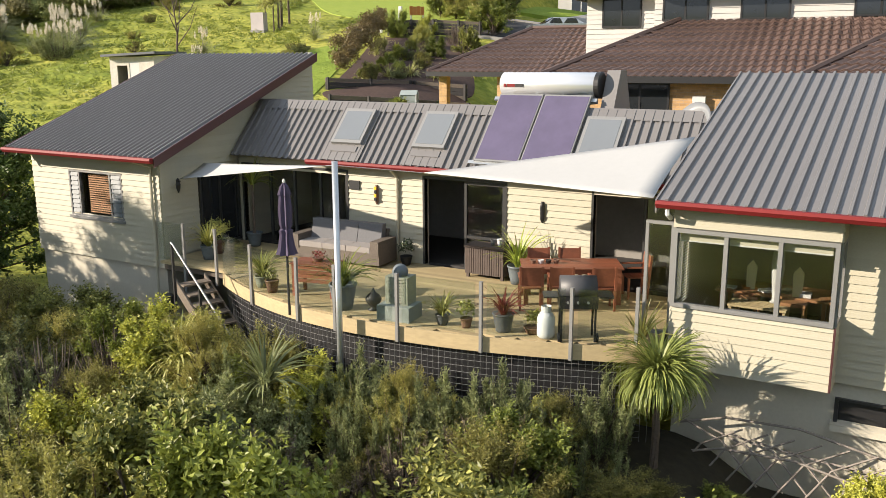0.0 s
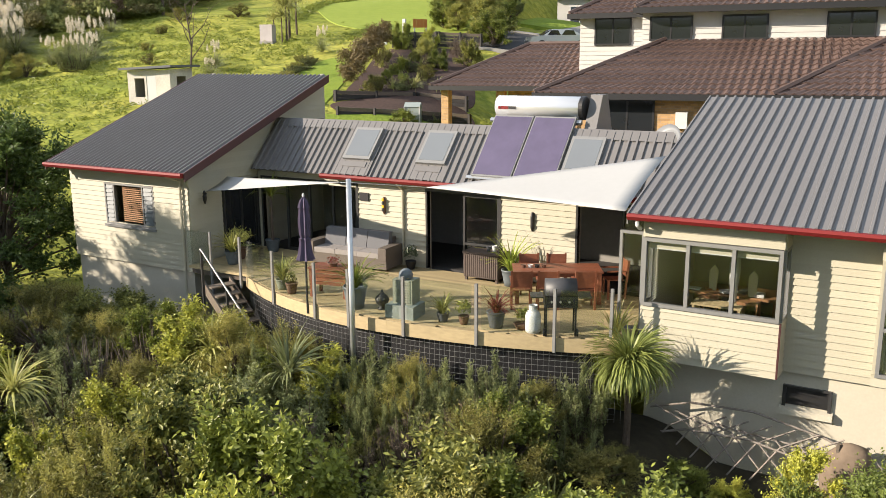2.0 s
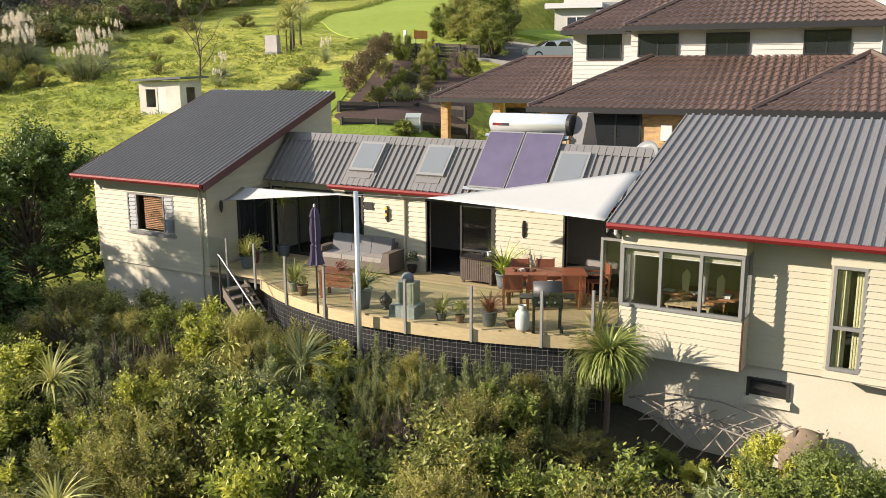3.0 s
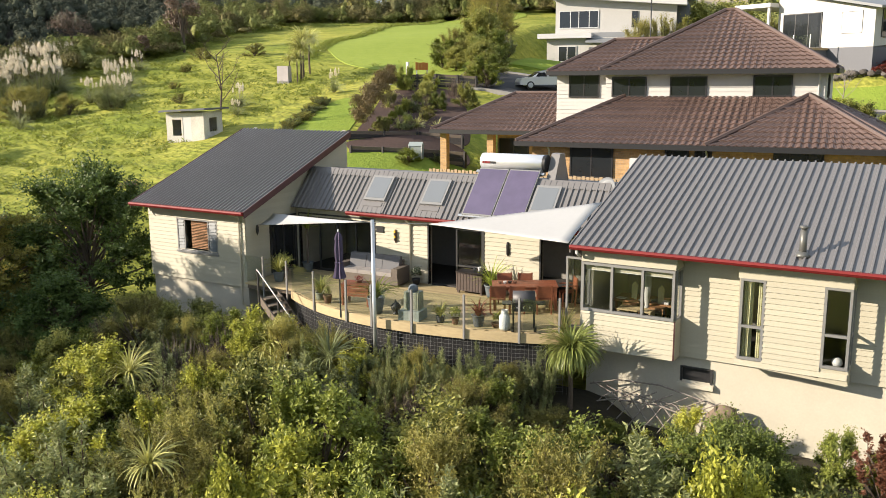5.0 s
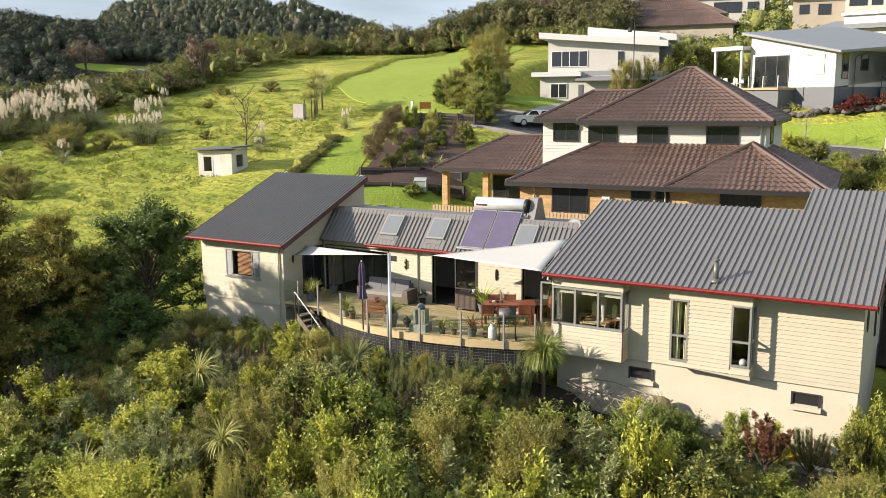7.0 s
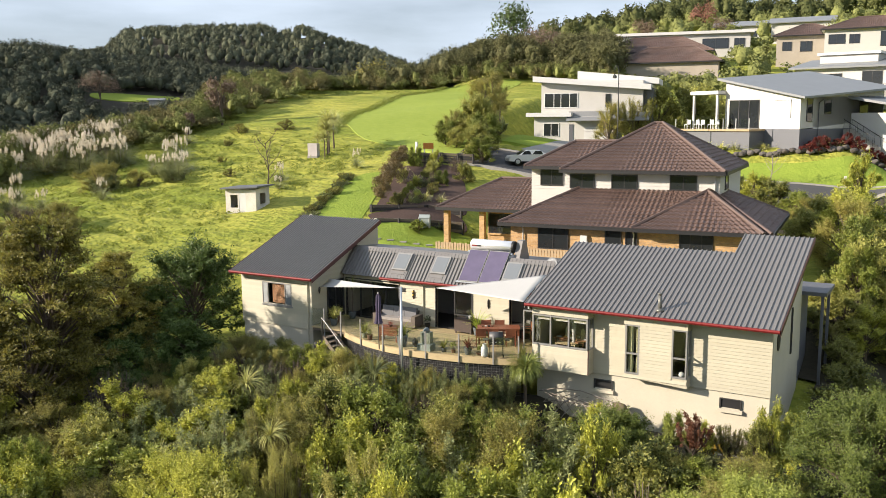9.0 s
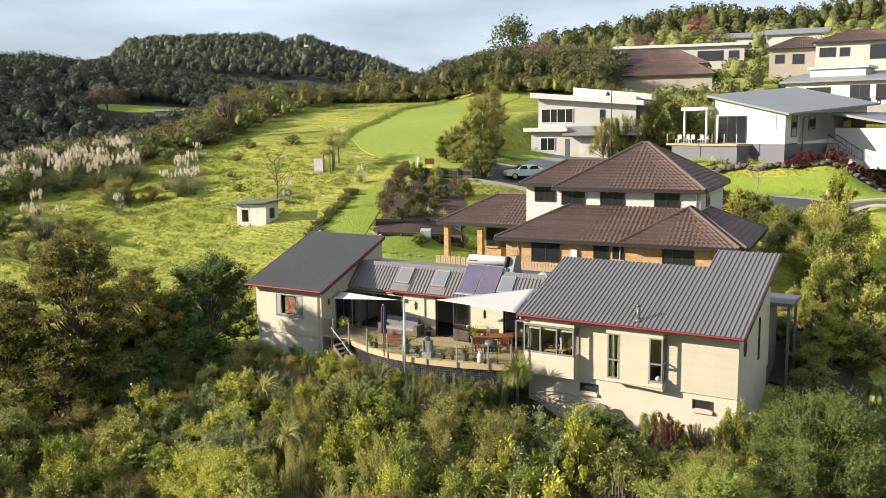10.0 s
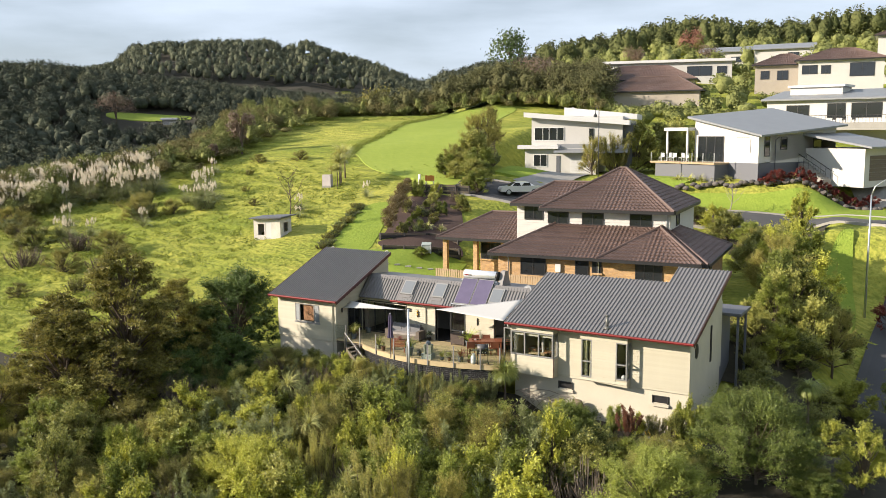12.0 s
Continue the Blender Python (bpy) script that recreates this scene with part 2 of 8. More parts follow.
def tube(bm, path, radii, sides=8, caps=True):
    """A tube along a path, with a radius at each point."""
    rings = []
    path = [Vector(p) for p in path]
    if not hasattr(radii, "__len__"):
        radii = [radii] * len(path)
    for i, p in enumerate(path):
        d = (path[min(i + 1, len(path) - 1)] - path[max(i - 1, 0)]).normalized()
        q = d.to_track_quat("Z", "Y")
        rings.append([bm.verts.new(p + q @ Vector((math.cos(a) * radii[i], math.sin(a) * radii[i], 0))) for a in (2 * math.pi * k / sides for k in range(sides))])
    for a, b in zip(rings, rings[1:]):
        for k in range(sides):
            bm.faces.new((a[k], a[(k + 1) % sides], b[(k + 1) % sides], b[k]))
    if caps:
        bm.faces.new(rings[0][::-1]), bm.faces.new(rings[-1])


def lathe(bm, profile, centre=(0, 0, 0), sides=16, close=True):
    """A turned shape from (radius, height) pairs."""
    cx, cy, cz = centre
    rings = [[bm.verts.new((cx + r * math.cos(2 * math.pi * k / sides), cy + r * math.sin(2 * math.pi * k / sides), cz + z)) for k in range(sides)] for r, z in profile]
    for a, b in zip(rings, rings[1:]):
        for k in range(sides):
            bm.faces.new((a[k], a[(k + 1) % sides], b[(k + 1) % sides], b[k]))
    if close:
        bm.faces.new(rings[0][::-1]), bm.faces.new(rings[-1])


def soften(bm, width):
    bmesh.ops.bevel(bm, geom=[e for e in bm.edges if e.is_manifold and e.calc_face_angle(0) > 0.6], offset=width, segments=2, affect="EDGES", profile=0.7)


def mesh_of(name, bm, material, smooth=False):
    bmesh.ops.recalc_face_normals(bm, faces=bm.faces)
    me = bpy.data.meshes.new(name)
    bm.to_mesh(me)
    bm.free()
    me.materials.append(material)
    if smooth:
        me.shade_smooth()
    return me


def part(name, bm, material, parent=None, label="", smooth=False):
    ob = new(name, mesh_of(name, bm, material, smooth))
    ob.parent = parent
    return tagged(ob, label)


def thing(name, label="", category="", group="", kind="", at=(0, 0, 0), turn=0.0):
    ob = new(name)
    ob.empty_display_size = 0.2
    ob.matrix_basis = pose(*at, 0, 0, turn)
    return tagged(ob, label, category, group, kind)


def block(name, dims, material, parent=None, label="", bevel=0.0):
    bm = bmesh.new()
    box(bm, *dims)
    if bevel:
        soften(bm, bevel)
    return part(name, bm, material, parent, label)


def raw_mesh(name, verts, faces, material, smooth=False):
    me = bpy.data.meshes.new(name)
    me.from_pydata([tuple(v) for v in verts] if not isinstance(verts, np.ndarray) else verts.tolist(), [], faces if isinstance(faces, list) else faces.tolist())
    me.materials.append(material)
    if smooth:
        me.shade_smooth()
    me.update()
    return me


def smoothstep(a, b, x):
    t = np.clip((x - a) / (b - a), 0, 1)
    return t * t * (3 - 2 * t)


def pad(x, y, x0, x1, y0, y1, soft):
    """1 inside a level terrace, falling to 0 outside it over a soft margin."""
    return smoothstep(x0 - soft, x0, x) * (1 - smoothstep(x1, x1 + soft, x)) * smoothstep(y0 - soft, y0, y) * (1 - smoothstep(y1, y1 + soft, y))


def wave(x, y, k, seed=0.0):
    return np.sin(x * k + seed) * np.cos(y * k * 1.13 + seed * 1.7) + 0.5 * np.sin(x * k * 2.3 - y * k * 1.9 + seed * 3.1)


def solid(name, material, parent=None, label="", boxes=(), prisms=(), bevel=0.0):
    """One mesh from boxes (x0, x1, y0, y1, z0, z1) and prisms (ring, offset); a wall in several stretches gives a mesh for each."""
    if name.endswith("wall") and len(boxes) + len(prisms) > 1:
        for b in boxes[1:]:
            solid(name, material, parent, label, [b], (), bevel)
        for p in prisms[(0 if boxes else 1):]:
            solid(name, material, parent, label, (), [p], bevel)
        boxes, prisms = (boxes[:1], ()) if boxes else ((), prisms[:1])
    bm = bmesh.new()
    for b in boxes:
        box(bm, *b)
    for ring, offset in prisms:
        prism(bm, ring, offset)
    if bevel:
        soften(bm, bevel)
    return part(name, bm, material, parent, label)

# ---- the land ----
def ground_z(x, y):
    x, y = np.asarray(x, float), np.asarray(y, float)
    s = 0.19 * y - 0.135 * x
    z = -5.3 + np.where(s > 0, 26 * np.tanh(s / 26), s * 0.75)
    slope = -2.27 + 26 * np.tanh((0.21 * y - 0.04 * x) / 26)
    w = smoothstep(-14, -32, x) * smoothstep(2, 14, y) * (1 - smoothstep(70, 100, y))
    z = z * (1 - w) + slope * w
    z = z + 0.35 * wave(x, y, 0.09, 1.0) * smoothstep(25, 60, np.hypot(x, y))
    # the far hills, as seen from the south-east
    dx, dy = x - 19.0, y + 42.0
    d, az = np.hypot(dx, dy), np.degrees(np.arctan2(-dx, dy))
    az = np.where(az < -100, az + 360, az)
    west = smoothstep(27, 36, az)
    start, ridge = 130 + 45 * west, 335 + 15 * west
    z = z - 15 * west * smoothstep(165, 215, d) * (1 - smoothstep(44, 50, az)) - 17 * smoothstep(44, 50, az) * smoothstep(118, 190, d)
    crest = 13.4 + ridge * np.interp(az, (-40, 4, 7, 10, 12, 16, 19, 22, 25, 28, 31, 34, 38, 42, 46, 50, 54, 58, 75, 110),
                                     (0.075, 0.084, 0.084, 0.073, 0.074, 0.084, 0.071, 0.063, 0.056, 0.050, 0.044, 0.028, 0.022, 0.028, 0.036, 0.044, 0.052, 0.054, 0.045, 0.03))
    rise = smoothstep(start + 40 * west, ridge, d)
    z = z * (1 - rise) + crest * rise
    # a second, higher ridge stands behind the near one in the north-west
    behind = 13.4 + 660 * np.interp(az, (24, 30, 33, 36, 38, 39.8, 41.2, 42.2, 47, 50.2, 51.6, 54, 60, 80), (0.03, 0.042, 0.052, 0.064, 0.074, 0.086, 0.078, 0.086, 0.083, 0.079, 0.058, 0.05, 0.045, 0.03))
    second = smoothstep(430, 660, d) * west
    z = z * (1 - second) + behind * second
    z = z - 120 * smoothstep(ridge + 60 + 330 * west, ridge + 1200, d)
    # terraces
    for x0, x1, y0, y1, level, soft in ((-24, 8.5, -1.5, 6, -2.05, 7.0), (-0.8, 9, -2.2, 0.6, -2.75, 1.6), (-16, 6, 13.0, 32, 1.1, 8.0), (-26, -9, 9.5, 16, 1.1, 2.0), (8, 30, -9, 2, -3.2, 5.0),
                                        (-32, -16, 56, 74, 7.5, 5.0), (-14, 14, 57, 76, 7.3, 6.0), (9, 60, 38, 60, 4.3, 6.0)):
        w = pad(x, y, x0, x1, y0, y1, soft)
        z = z * (1 - w) + level * w
    return z


def gz(x, y):
    return float(ground_z(x, y))


def land_grid(x0, x1, y0, y1, step):
    xs, ys = np.arange(x0, x1 + 0.01, step), np.arange(y0, y1 + 0.01, step)
    gx, gy = np.meshgrid(xs, ys)
    return gx, gy, len(xs), len(ys)


def build_ground():
    # one sheet whose cells widen with distance
    def axis(lo, hi, near_lo, near_hi):
        out = list(np.arange(near_lo, near_hi, 1.0))
        step, v = 1.0, near_lo
        low = []
        while v > lo:
            step *= 1.09
            v -= step
            low.append(v)
        step, v = 1.0, out[-1]
        while v < hi:
            step *= 1.09
            v += step
            out.append(v)
        return np.array(low[::-1] + out)
    xs, ys = axis(-2600, 2600, -70, 30), axis(-900, 2600, -30, 75)
    gx, gy = np.meshgrid(xs, ys)
    z = ground_z(gx, gy)
    lumps = np.array([[noise.noise((a * 0.55, b * 0.55, 0.0)) for a, b in zip(ra, rb)] for ra, rb in zip(gx, gy)])
    near = (1 - smoothstep(60, 160, np.hypot(gx, gy)))
    z = z + (lumps - 0.34) * 0.42 * near * (1 - pad(gx, gy, -36, 8, 0, 38, 2)) * (1 - pad(gx, gy, -66, -32, 44, 108, 3))
    verts = np.stack([gx.ravel(), gy.ravel(), z.ravel()], 1)
    nx = len(xs)
    i = (np.arange(len(ys) - 1)[:, None] * nx + np.arange(nx - 1)[None]).ravel()
    faces = np.stack([i, i + 1, i + 1 + nx, i + nx], 1)
    return tagged(new("ground", raw_mesh("ground", verts, faces, GRASS, True)), "rough green pasture falling to a scrubby bank", "ground", kind="structure")


def grass_material():
    m = bpy.data.materials.new("pasture")
    m.use_nodes = True
    n, l = m.node_tree.nodes, m.node_tree.links
    p = n["Principled BSDF"]
    p.inputs["Roughness"].default_value = 0.9
    p.inputs["Specular IOR Level"].default_value = 0.15
    co = n.new("ShaderNodeTexCoord")

    def tex(scale, detail=6):
        t = n.new("ShaderNodeTexNoise")
        t.inputs["Scale"].default_value, t.inputs["Detail"].default_value = scale, detail
        l.new(co.outputs["Object"], t.inputs["Vector"])
        return t.outputs["Fac"]

    def ramp(src, a, b, ca, cb):
        r = n.new("ShaderNodeValToRGB")
        r.color_ramp.elements[0].position, r.color_ramp.elements[0].color = a, (*ca, 1)
        r.color_ramp.elements[1].position, r.color_ramp.elements[1].color = b, (*cb, 1)
        l.new(src, r.inputs[0])
        return r.outputs[0]
    broad = ramp(tex(0.11), 0.36, 0.64, (0.192, 0.224, 0.036), (0.340, 0.332, 0.072))
    fine = ramp(tex(2.6, 10), 0.33, 0.68, (0.70, 0.77, 0.66), (1.18, 1.13, 1.1))
    tracks = n.new("ShaderNodeMapping")
    tracks.inputs["Scale"].default_value = (0.22, 1.0, 0.6)
    tracks.inputs["Rotation"].default_value = (0, 0, 0.35)
    l.new(co.outputs["Object"], tracks.inputs["Vector"])
    step = n.new("ShaderNodeTexNoise")
    step.inputs["Scale"].default_value, step.inputs["Detail"].default_value = 0.9, 6
    l.new(tracks.outputs[0], step.inputs["Vector"])
    worn = ramp(step.outputs["Fac"], 0.34, 0.62, (0.82, 0.85, 0.76), (1.08, 1.07, 1.02))
    both = n.new("ShaderNodeMix")
    both.data_type, both.blend_type = "RGBA", "MULTIPLY"
    both.inputs[0].default_value = 1.0
    l.new(fine, both.inputs[6]), l.new(worn, both.inputs[7])
    fine = both.outputs[2]
    mul = n.new("ShaderNodeMix")
    mul.data_type, mul.blend_type = "RGBA", "MULTIPLY"
    mul.inputs[0].default_value = 1.0
    l.new(broad, mul.inputs[6]), l.new(fine, mul.inputs[7])
    l.new(mul.outputs[2], p.inputs["Base Color"])
    b = n.new("ShaderNodeBump")
    b.inputs["Strength"].default_value, b.inputs["Distance"].default_value = 0.9, 0.25
    rough_b = n.new("ShaderNodeBump")
    rough_b.inputs["Strength"].default_value, rough_b.inputs["Distance"].default_value = 1.0, 0.45
    l.new(step.outputs["Fac"], rough_b.inputs["Height"]), l.new(rough_b.outputs[0], b.inputs["Normal"])
    l.new(tex(2.2, 8), b.inputs["Height"]), l.new(b.outputs[0], p.inputs["Normal"])
    return m


GRASS = grass_material()
MOWN = shader("mown_grass", (0.170, 0.232, 0.036), rough=0.9, grain=0.35, grain_scale=1.3, stain=0.3, stain_scale=0.16, second=(0.285, 0.335, 0.066), spec=0.1, bump=0.5, bump_scale=1.6, bump_depth=0.12)
LAWN = shader("lawn", (0.125, 0.195, 0.026), rough=0.9, grain=0.45, grain_scale=3.2, stain=0.3, stain_scale=0.5, second=(0.27, 0.33, 0.055), spec=0.1, bump=0.8, bump_scale=4, bump_depth=0.12)
build_ground()


def sheet(name, outline, lift, material, label, category, kind="structure", step=1.0):
    """A thin ground cover that follows the land inside an outline given as a function of position."""
    (x0, x1, y0, y1), inside = outline
    gx, gy, nx, ny = land_grid(x0, x1, y0, y1, step)
    z = ground_z(gx, gy) + lift
    keep = inside(gx, gy)
    verts = np.stack([gx.ravel(), gy.ravel(), z.ravel()], 1)
    i = (np.arange(ny - 1)[:, None] * nx + np.arange(nx - 1)[None]).ravel()
    k = keep.ravel()
    ok = k[i] & k[i + 1] & k[i + nx] & k[i + nx + 1]
    faces = np.stack([i, i + 1, i + 1 + nx, i + nx], 1)[ok]
    return tagged(new(name, raw_mesh(name, verts, faces, material, True)), label, category, kind=kind)

# ---- the house: three wings round a deck ----
# wing A (left): x -20.0..-14.45, eave y -0.52 z 2.48, slope 0.39; wing B (middle): steep roof; wing C (right)
def ribbed_roof(name, x0, x1, y0, z0, slope, length, parent, pitch=0.21, high=0.048, label="", cut=None):
    """Trapezoidal steel sheeting: ribs run up the slope from the eave line y0, z0 over a plan depth."""
    prof = []
    x = x0
    while x < x1 - 1e-6:
        for dx, h in ((0, 0), (pitch * 0.58, 0), (pitch * 0.66, high), (pitch * 0.86, high), (pitch * 0.94, 0)):
            if x + dx <= x1:
                prof.append((x + dx, h))
        x += pitch
    prof.append((x1, 0))
    verts, faces = [], []
    for px, h in prof:
        d = length(px)
        nrm = Vector((0, -slope, 1)).normalized()
        for y, thick in ((0, 0), (d, 0), (0, -0.035), (d, -0.035)):
            p = Vector((px, y0 + y, z0 + slope * y)) + nrm * (h + thick if thick == 0 else thick)
            verts.append(tuple(p))
    for i in range(len(prof) - 1):
        a, b = 4 * i, 4 * i + 4
        faces += [(a, b, b + 1, a + 1), (a + 2, a + 3, b + 3, b + 2), (a, a + 2, b + 2, b), (a + 1, b + 1, b + 3, a + 3)]
    ob = new(name, raw_mesh(name, verts, faces, ROOF))
    ob.parent = parent
    return tagged(ob, label)


BOARD = {}


def boards(wall, x0, x1, z0, z1, origin, turn, holes=(), lift=0.14, ends=None, mat=None):
    """Bevel-back weatherboards on a wall face, each a piece of its own: x runs along the wall, y is outward (minus)."""
    base = pose(*origin, 0, 0, turn)
    z = z0
    while z < z1 - 0.02:
        h = min(lift, z1 - z)
        a, b = (x0, x1) if ends is None else ends(z + h * 0.5)
        spans = [(a, b)]
        for hx0, hx1, hz0, hz1 in holes:
            if z + h * 0.5 > hz0 and z + h * 0.5 < hz1:
                spans = [s for p in spans for s in (((p[0], min(p[1], hx0)), (max(p[0], hx1), p[1])) if hx0 < p[1] and hx1 > p[0] else (p,))]
        for s0, s1 in spans:
            if s1 - s0 < 0.03:
                continue
            key = (round(s1 - s0, 2), round(h, 2), (mat or CREAM).name)
            if key not in BOARD:
                bm = bmesh.new()
                prism(bm, ((0, -0.036, 0), (0, -0.010, h), (0, 0, h), (0, 0, 0)), (key[0], 0, 0))
                BOARD[key] = mesh_of("weatherboard", bm, mat or CREAM)
            ob = new("weatherboard", BOARD[key])
            ob.parent = wall
            ob.matrix_basis = base @ pose(s0, 0, z)
        z += lift


def window_unit(name, w, h, parent, m, mullions=(), transoms=(), frame_mat=None, bar=0.05, depth=0.07, label="", proud=0.03, pane_mat=None):
    """A window or glazed door: outer frame, bars and one pane a light. Local x along the wall, z up, outward is -y."""
    win = new(name)
    win.parent = parent
    win.matrix_basis = m
    tagged(win, label)
    fm = frame_mat or ALU
    bm = bmesh.new()
    for d in ((0, bar, 0, h), (w - bar, w, 0, h), (bar, w - bar, 0, bar), (bar, w - bar, h - bar, h)):
        box(bm, d[0], d[1], -proud, depth - proud, d[2], d[3])
    for mx in mullions:
        box(bm, mx - bar / 2, mx + bar / 2, -proud + 0.004, depth - proud - 0.004, bar, h - bar)
    xs = [bar, *[v for mx in mullions for v in (mx - bar / 2, mx + bar / 2)], w - bar]
    for (light, tz) in transoms:
        box(bm, xs[2 * light], xs[2 * light + 1], -proud + 0.004, depth - proud - 0.004, tz - bar / 2, tz + bar / 2)
    part("window_frame", bm, fm, win)
    for i in range(len(xs) // 2):
        cuts = sorted(tz for light, tz in transoms if light == i)
        zs = [bar, *[v for tz in cuts for v in (tz - bar / 2, tz + bar / 2)], h - bar]
        for k in range(len(zs) // 2):
            pane = block("pane", (xs[2 * i], xs[2 * i + 1], 0.012, 0.018, zs[2 * k], zs[2 * k + 1]), pane_mat or TINT, win)
            pane.visible_shadow = False
    return win


house = thing("house", "cream weatherboard house in three wings with grey steel roofs", "house")

# wing A
AX0, AX1, AYE, AZE, AS = -20.0, -14.45, -0.52, 2.48, 0.39
AW0, AW1, AY0, AY1 = -19.72, -14.93, 0.05, 5.9
def side_ring(x, y0, y1, z0, eave_y, eave_z, slope):
    return ((x, y0, z0), (x, y1, z0), (x, y1, eave_z + slope * (y1 - eave_y) - 0.1), (x, y0, eave_z + slope * (y0 - eave_y) - 0.1))


wall_a = solid("wall", CREAM, house, "weatherboard walls of the west wing", [(AW0 + 0.15, AW1 - 0.15, AY1 - 0.15, AY1, -0.25, 4.7)],
               [(side_ring(AW0, AY0 + 0.004, AY1, -0.25, AYE, AZE, AS), (0.15, 0, 0)), (side_ring(AW1 - 0.15, AY0 + 0.004, AY1, -0.25, AYE, AZE, AS), (0.15, 0, 0))])
awx0, awx1, awz0, awz1 = -18.25, -16.25, 0.79, 1.97
wall_a_front = solid("wall", CREAM, house, "", [(d[0], d[1], AY0 + 0.004, AY0 + 0.15, d[2], d[3]) for d in ((AW0 + 0.15, awx0, -0.25, 2.6), (awx1, AW1 - 0.15, -0.25, 2.6), (awx0, awx1, -0.25, awz0), (awx0, awx1, awz1, 2.6))])
solid("foundation_wall", PLASTER, house, "smooth cream plaster base", [(AW0 + 0.03, AW1 - 0.03, AY0 + 0.06, AY1, -3.5, -0.25)])
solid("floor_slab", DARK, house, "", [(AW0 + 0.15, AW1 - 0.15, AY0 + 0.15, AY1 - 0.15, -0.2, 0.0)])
roof_a = ribbed_roof("roof", AX0, AX1, AYE, AZE, AS, lambda x: 6.05, house, pitch=0.17, high=0.052, label="dark grey ribbed steel roof")


def gutter(name, x0, x1, y, z, parent):
    bm = bmesh.new()
    prism(bm, ((x0, y + 0.02, z - 0.10), (x0, y + 0.02, z + 0.02), (x0, y - 0.10, z + 0.02), (x0, y - 0.12, z - 0.03), (x0, y - 0.07, z - 0.10)), (x1 - x0, 0, 0))
    return part(name, bm, RED, parent, "dark red gutter")


def barge(x, y0, z0, slope, depth, parent, mat=None, thick=0.03, high=0.2):
    bm = bmesh.new()
    prism(bm, ((x, y0, z0 - high), (x, y0 + depth, z0 + slope * depth - high), (x, y0 + depth, z0 + slope * depth + 0.03), (x, y0, z0 + 0.03)), (thick, 0, 0))
    return part("barge_board", bm, mat or MAROON, parent)


gutter("gutter", AX0, AX1, AYE, AZE, house)
barge(AX1 + 0.003, AYE, AZE, AS, 6.05, house)
barge(AX0 - 0.033, AYE, AZE, AS, 6.05, house)
bm = bmesh.new()
prism(bm, ((AX0, AYE + 0.03, AZE - 0.06), (AX0, AYE + 6.0, AZE + AS * 5.97 - 0.06), (AX0, AYE + 6.0, AZE + AS * 5.97 - 0.10), (AX0, AYE + 0.03, AZE - 0.10)), (AX1 - AX0, 0, 0))
part("soffit", bm, CREAM, house)
boards(wall_a_front, AW0, AW1, -0.26, 2.55, (0, AY0, 0), 0, holes=((awx0, awx1, awz0, awz1),))
boards(wall_a, 0, AY1 - AY0, -0.26, 4.75, (AW1, AY0, 0), 90, ends=lambda z: (max(0.0, (z - AZE + 0.17) / AS + AYE - AY0), AY1 - AY0), holes=((1.18, 2.62, 0.0, 2.06),))

# wing B
BY, BEY, BEZ, BS = 2.68, 2.36, 2.30, 1.08
BX0, BX1 = -14.85, -2.6
DOORS = ((-14.7, -11.35, 0.0, 2.02), (-9.12, -7.05, 0.0, 2.04), (-5.0, -2.9, 0.0, 2.02))
prev = BX0
for d0, d1, dz0, dz1 in DOORS:
    solid("wall", CREAM, house, "weatherboard wall behind the deck", [(prev, d0, BY + 0.004, BY + 0.15, -0.3, 2.6), (d0, d1, BY + 0.004, BY + 0.15, dz1, 2.6)])
    prev = d1
wall_b = solid("wall", CREAM, house, "weatherboard wall behind the deck", [(prev, BX1, BY + 0.004, BY + 0.15, -0.3, 2.6)])
solid("back_wall", INTERIOR, house, "", [(BX0, BX1, 5.6, 5.75, -1.9, 3.2)])
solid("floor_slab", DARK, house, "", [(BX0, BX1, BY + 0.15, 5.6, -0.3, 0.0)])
roof_b = ribbed_roof("roof", BX0, BX1, BEY, BEZ, BS, lambda x: 1.22, house, pitch=0.2, label="steep grey ribbed steel roof")
solid("roof_back", ROOF, house, "", prisms=[(((BX0, BEY + 1.2, BEZ + BS * 1.2), (BX0, 5.8, BEZ + BS * 1.2 - 0.15), (BX0, 5.8, BEZ + BS * 1.2 - 0.25), (BX0, BEY + 1.2, BEZ + BS * 1.2 - 0.1)), (BX1 - BX0, 0, 0))])
bm = bmesh.new()
prism(bm, ((BX0, BEY + 1.02, BEZ + BS * 1.02 + 0.05), (BX0, BEY + 1.22, BEZ + BS * 1.22 + 0.055), (BX0, BEY + 1.4, BEZ + BS * 1.22 + 0.02), (BX0, BEY + 1.4, BEZ + BS * 1.22 - 0.02)), (BX1 - BX0, 0, 0))
part("ridge_cap", bm, ROOF, house)
gutter("gutter", -12.3, BX1, BEY, BEZ, house)
boards(wall_b, BX0, BX1, 0.0, 2.3, (0, BY, 0), 0, holes=DOORS)

# wing C
CX0, CX1, CYE, CZE, CS = -2.8, 7.66, -0.3, 2.42, 0.345
CW0, CW1, CY = -2.65, 7.27, 0.58
BOX0, BOX1, BOXY = 1.55, 4.16, 0.03
wall_c = solid("wall", CREAM, house, "weatherboard front wall of the east wing", [(CW0, -2.5, CY + 0.004, CY + 0.15, -0.48, 2.7), (-0.1, BOX0 + 0.1, CY + 0.004, CY + 0.15, -0.48, 2.7), (BOX1 - 0.1, CW1, CY + 0.004, CY + 0.15, -0.48, 2.7)])
solid("foundation_wall", PLASTER, house, "smooth cream plaster base", [(CW0 + 0.03, CW1 - 0.03, CY + 0.05, 6.9, -4.0, -0.48)])
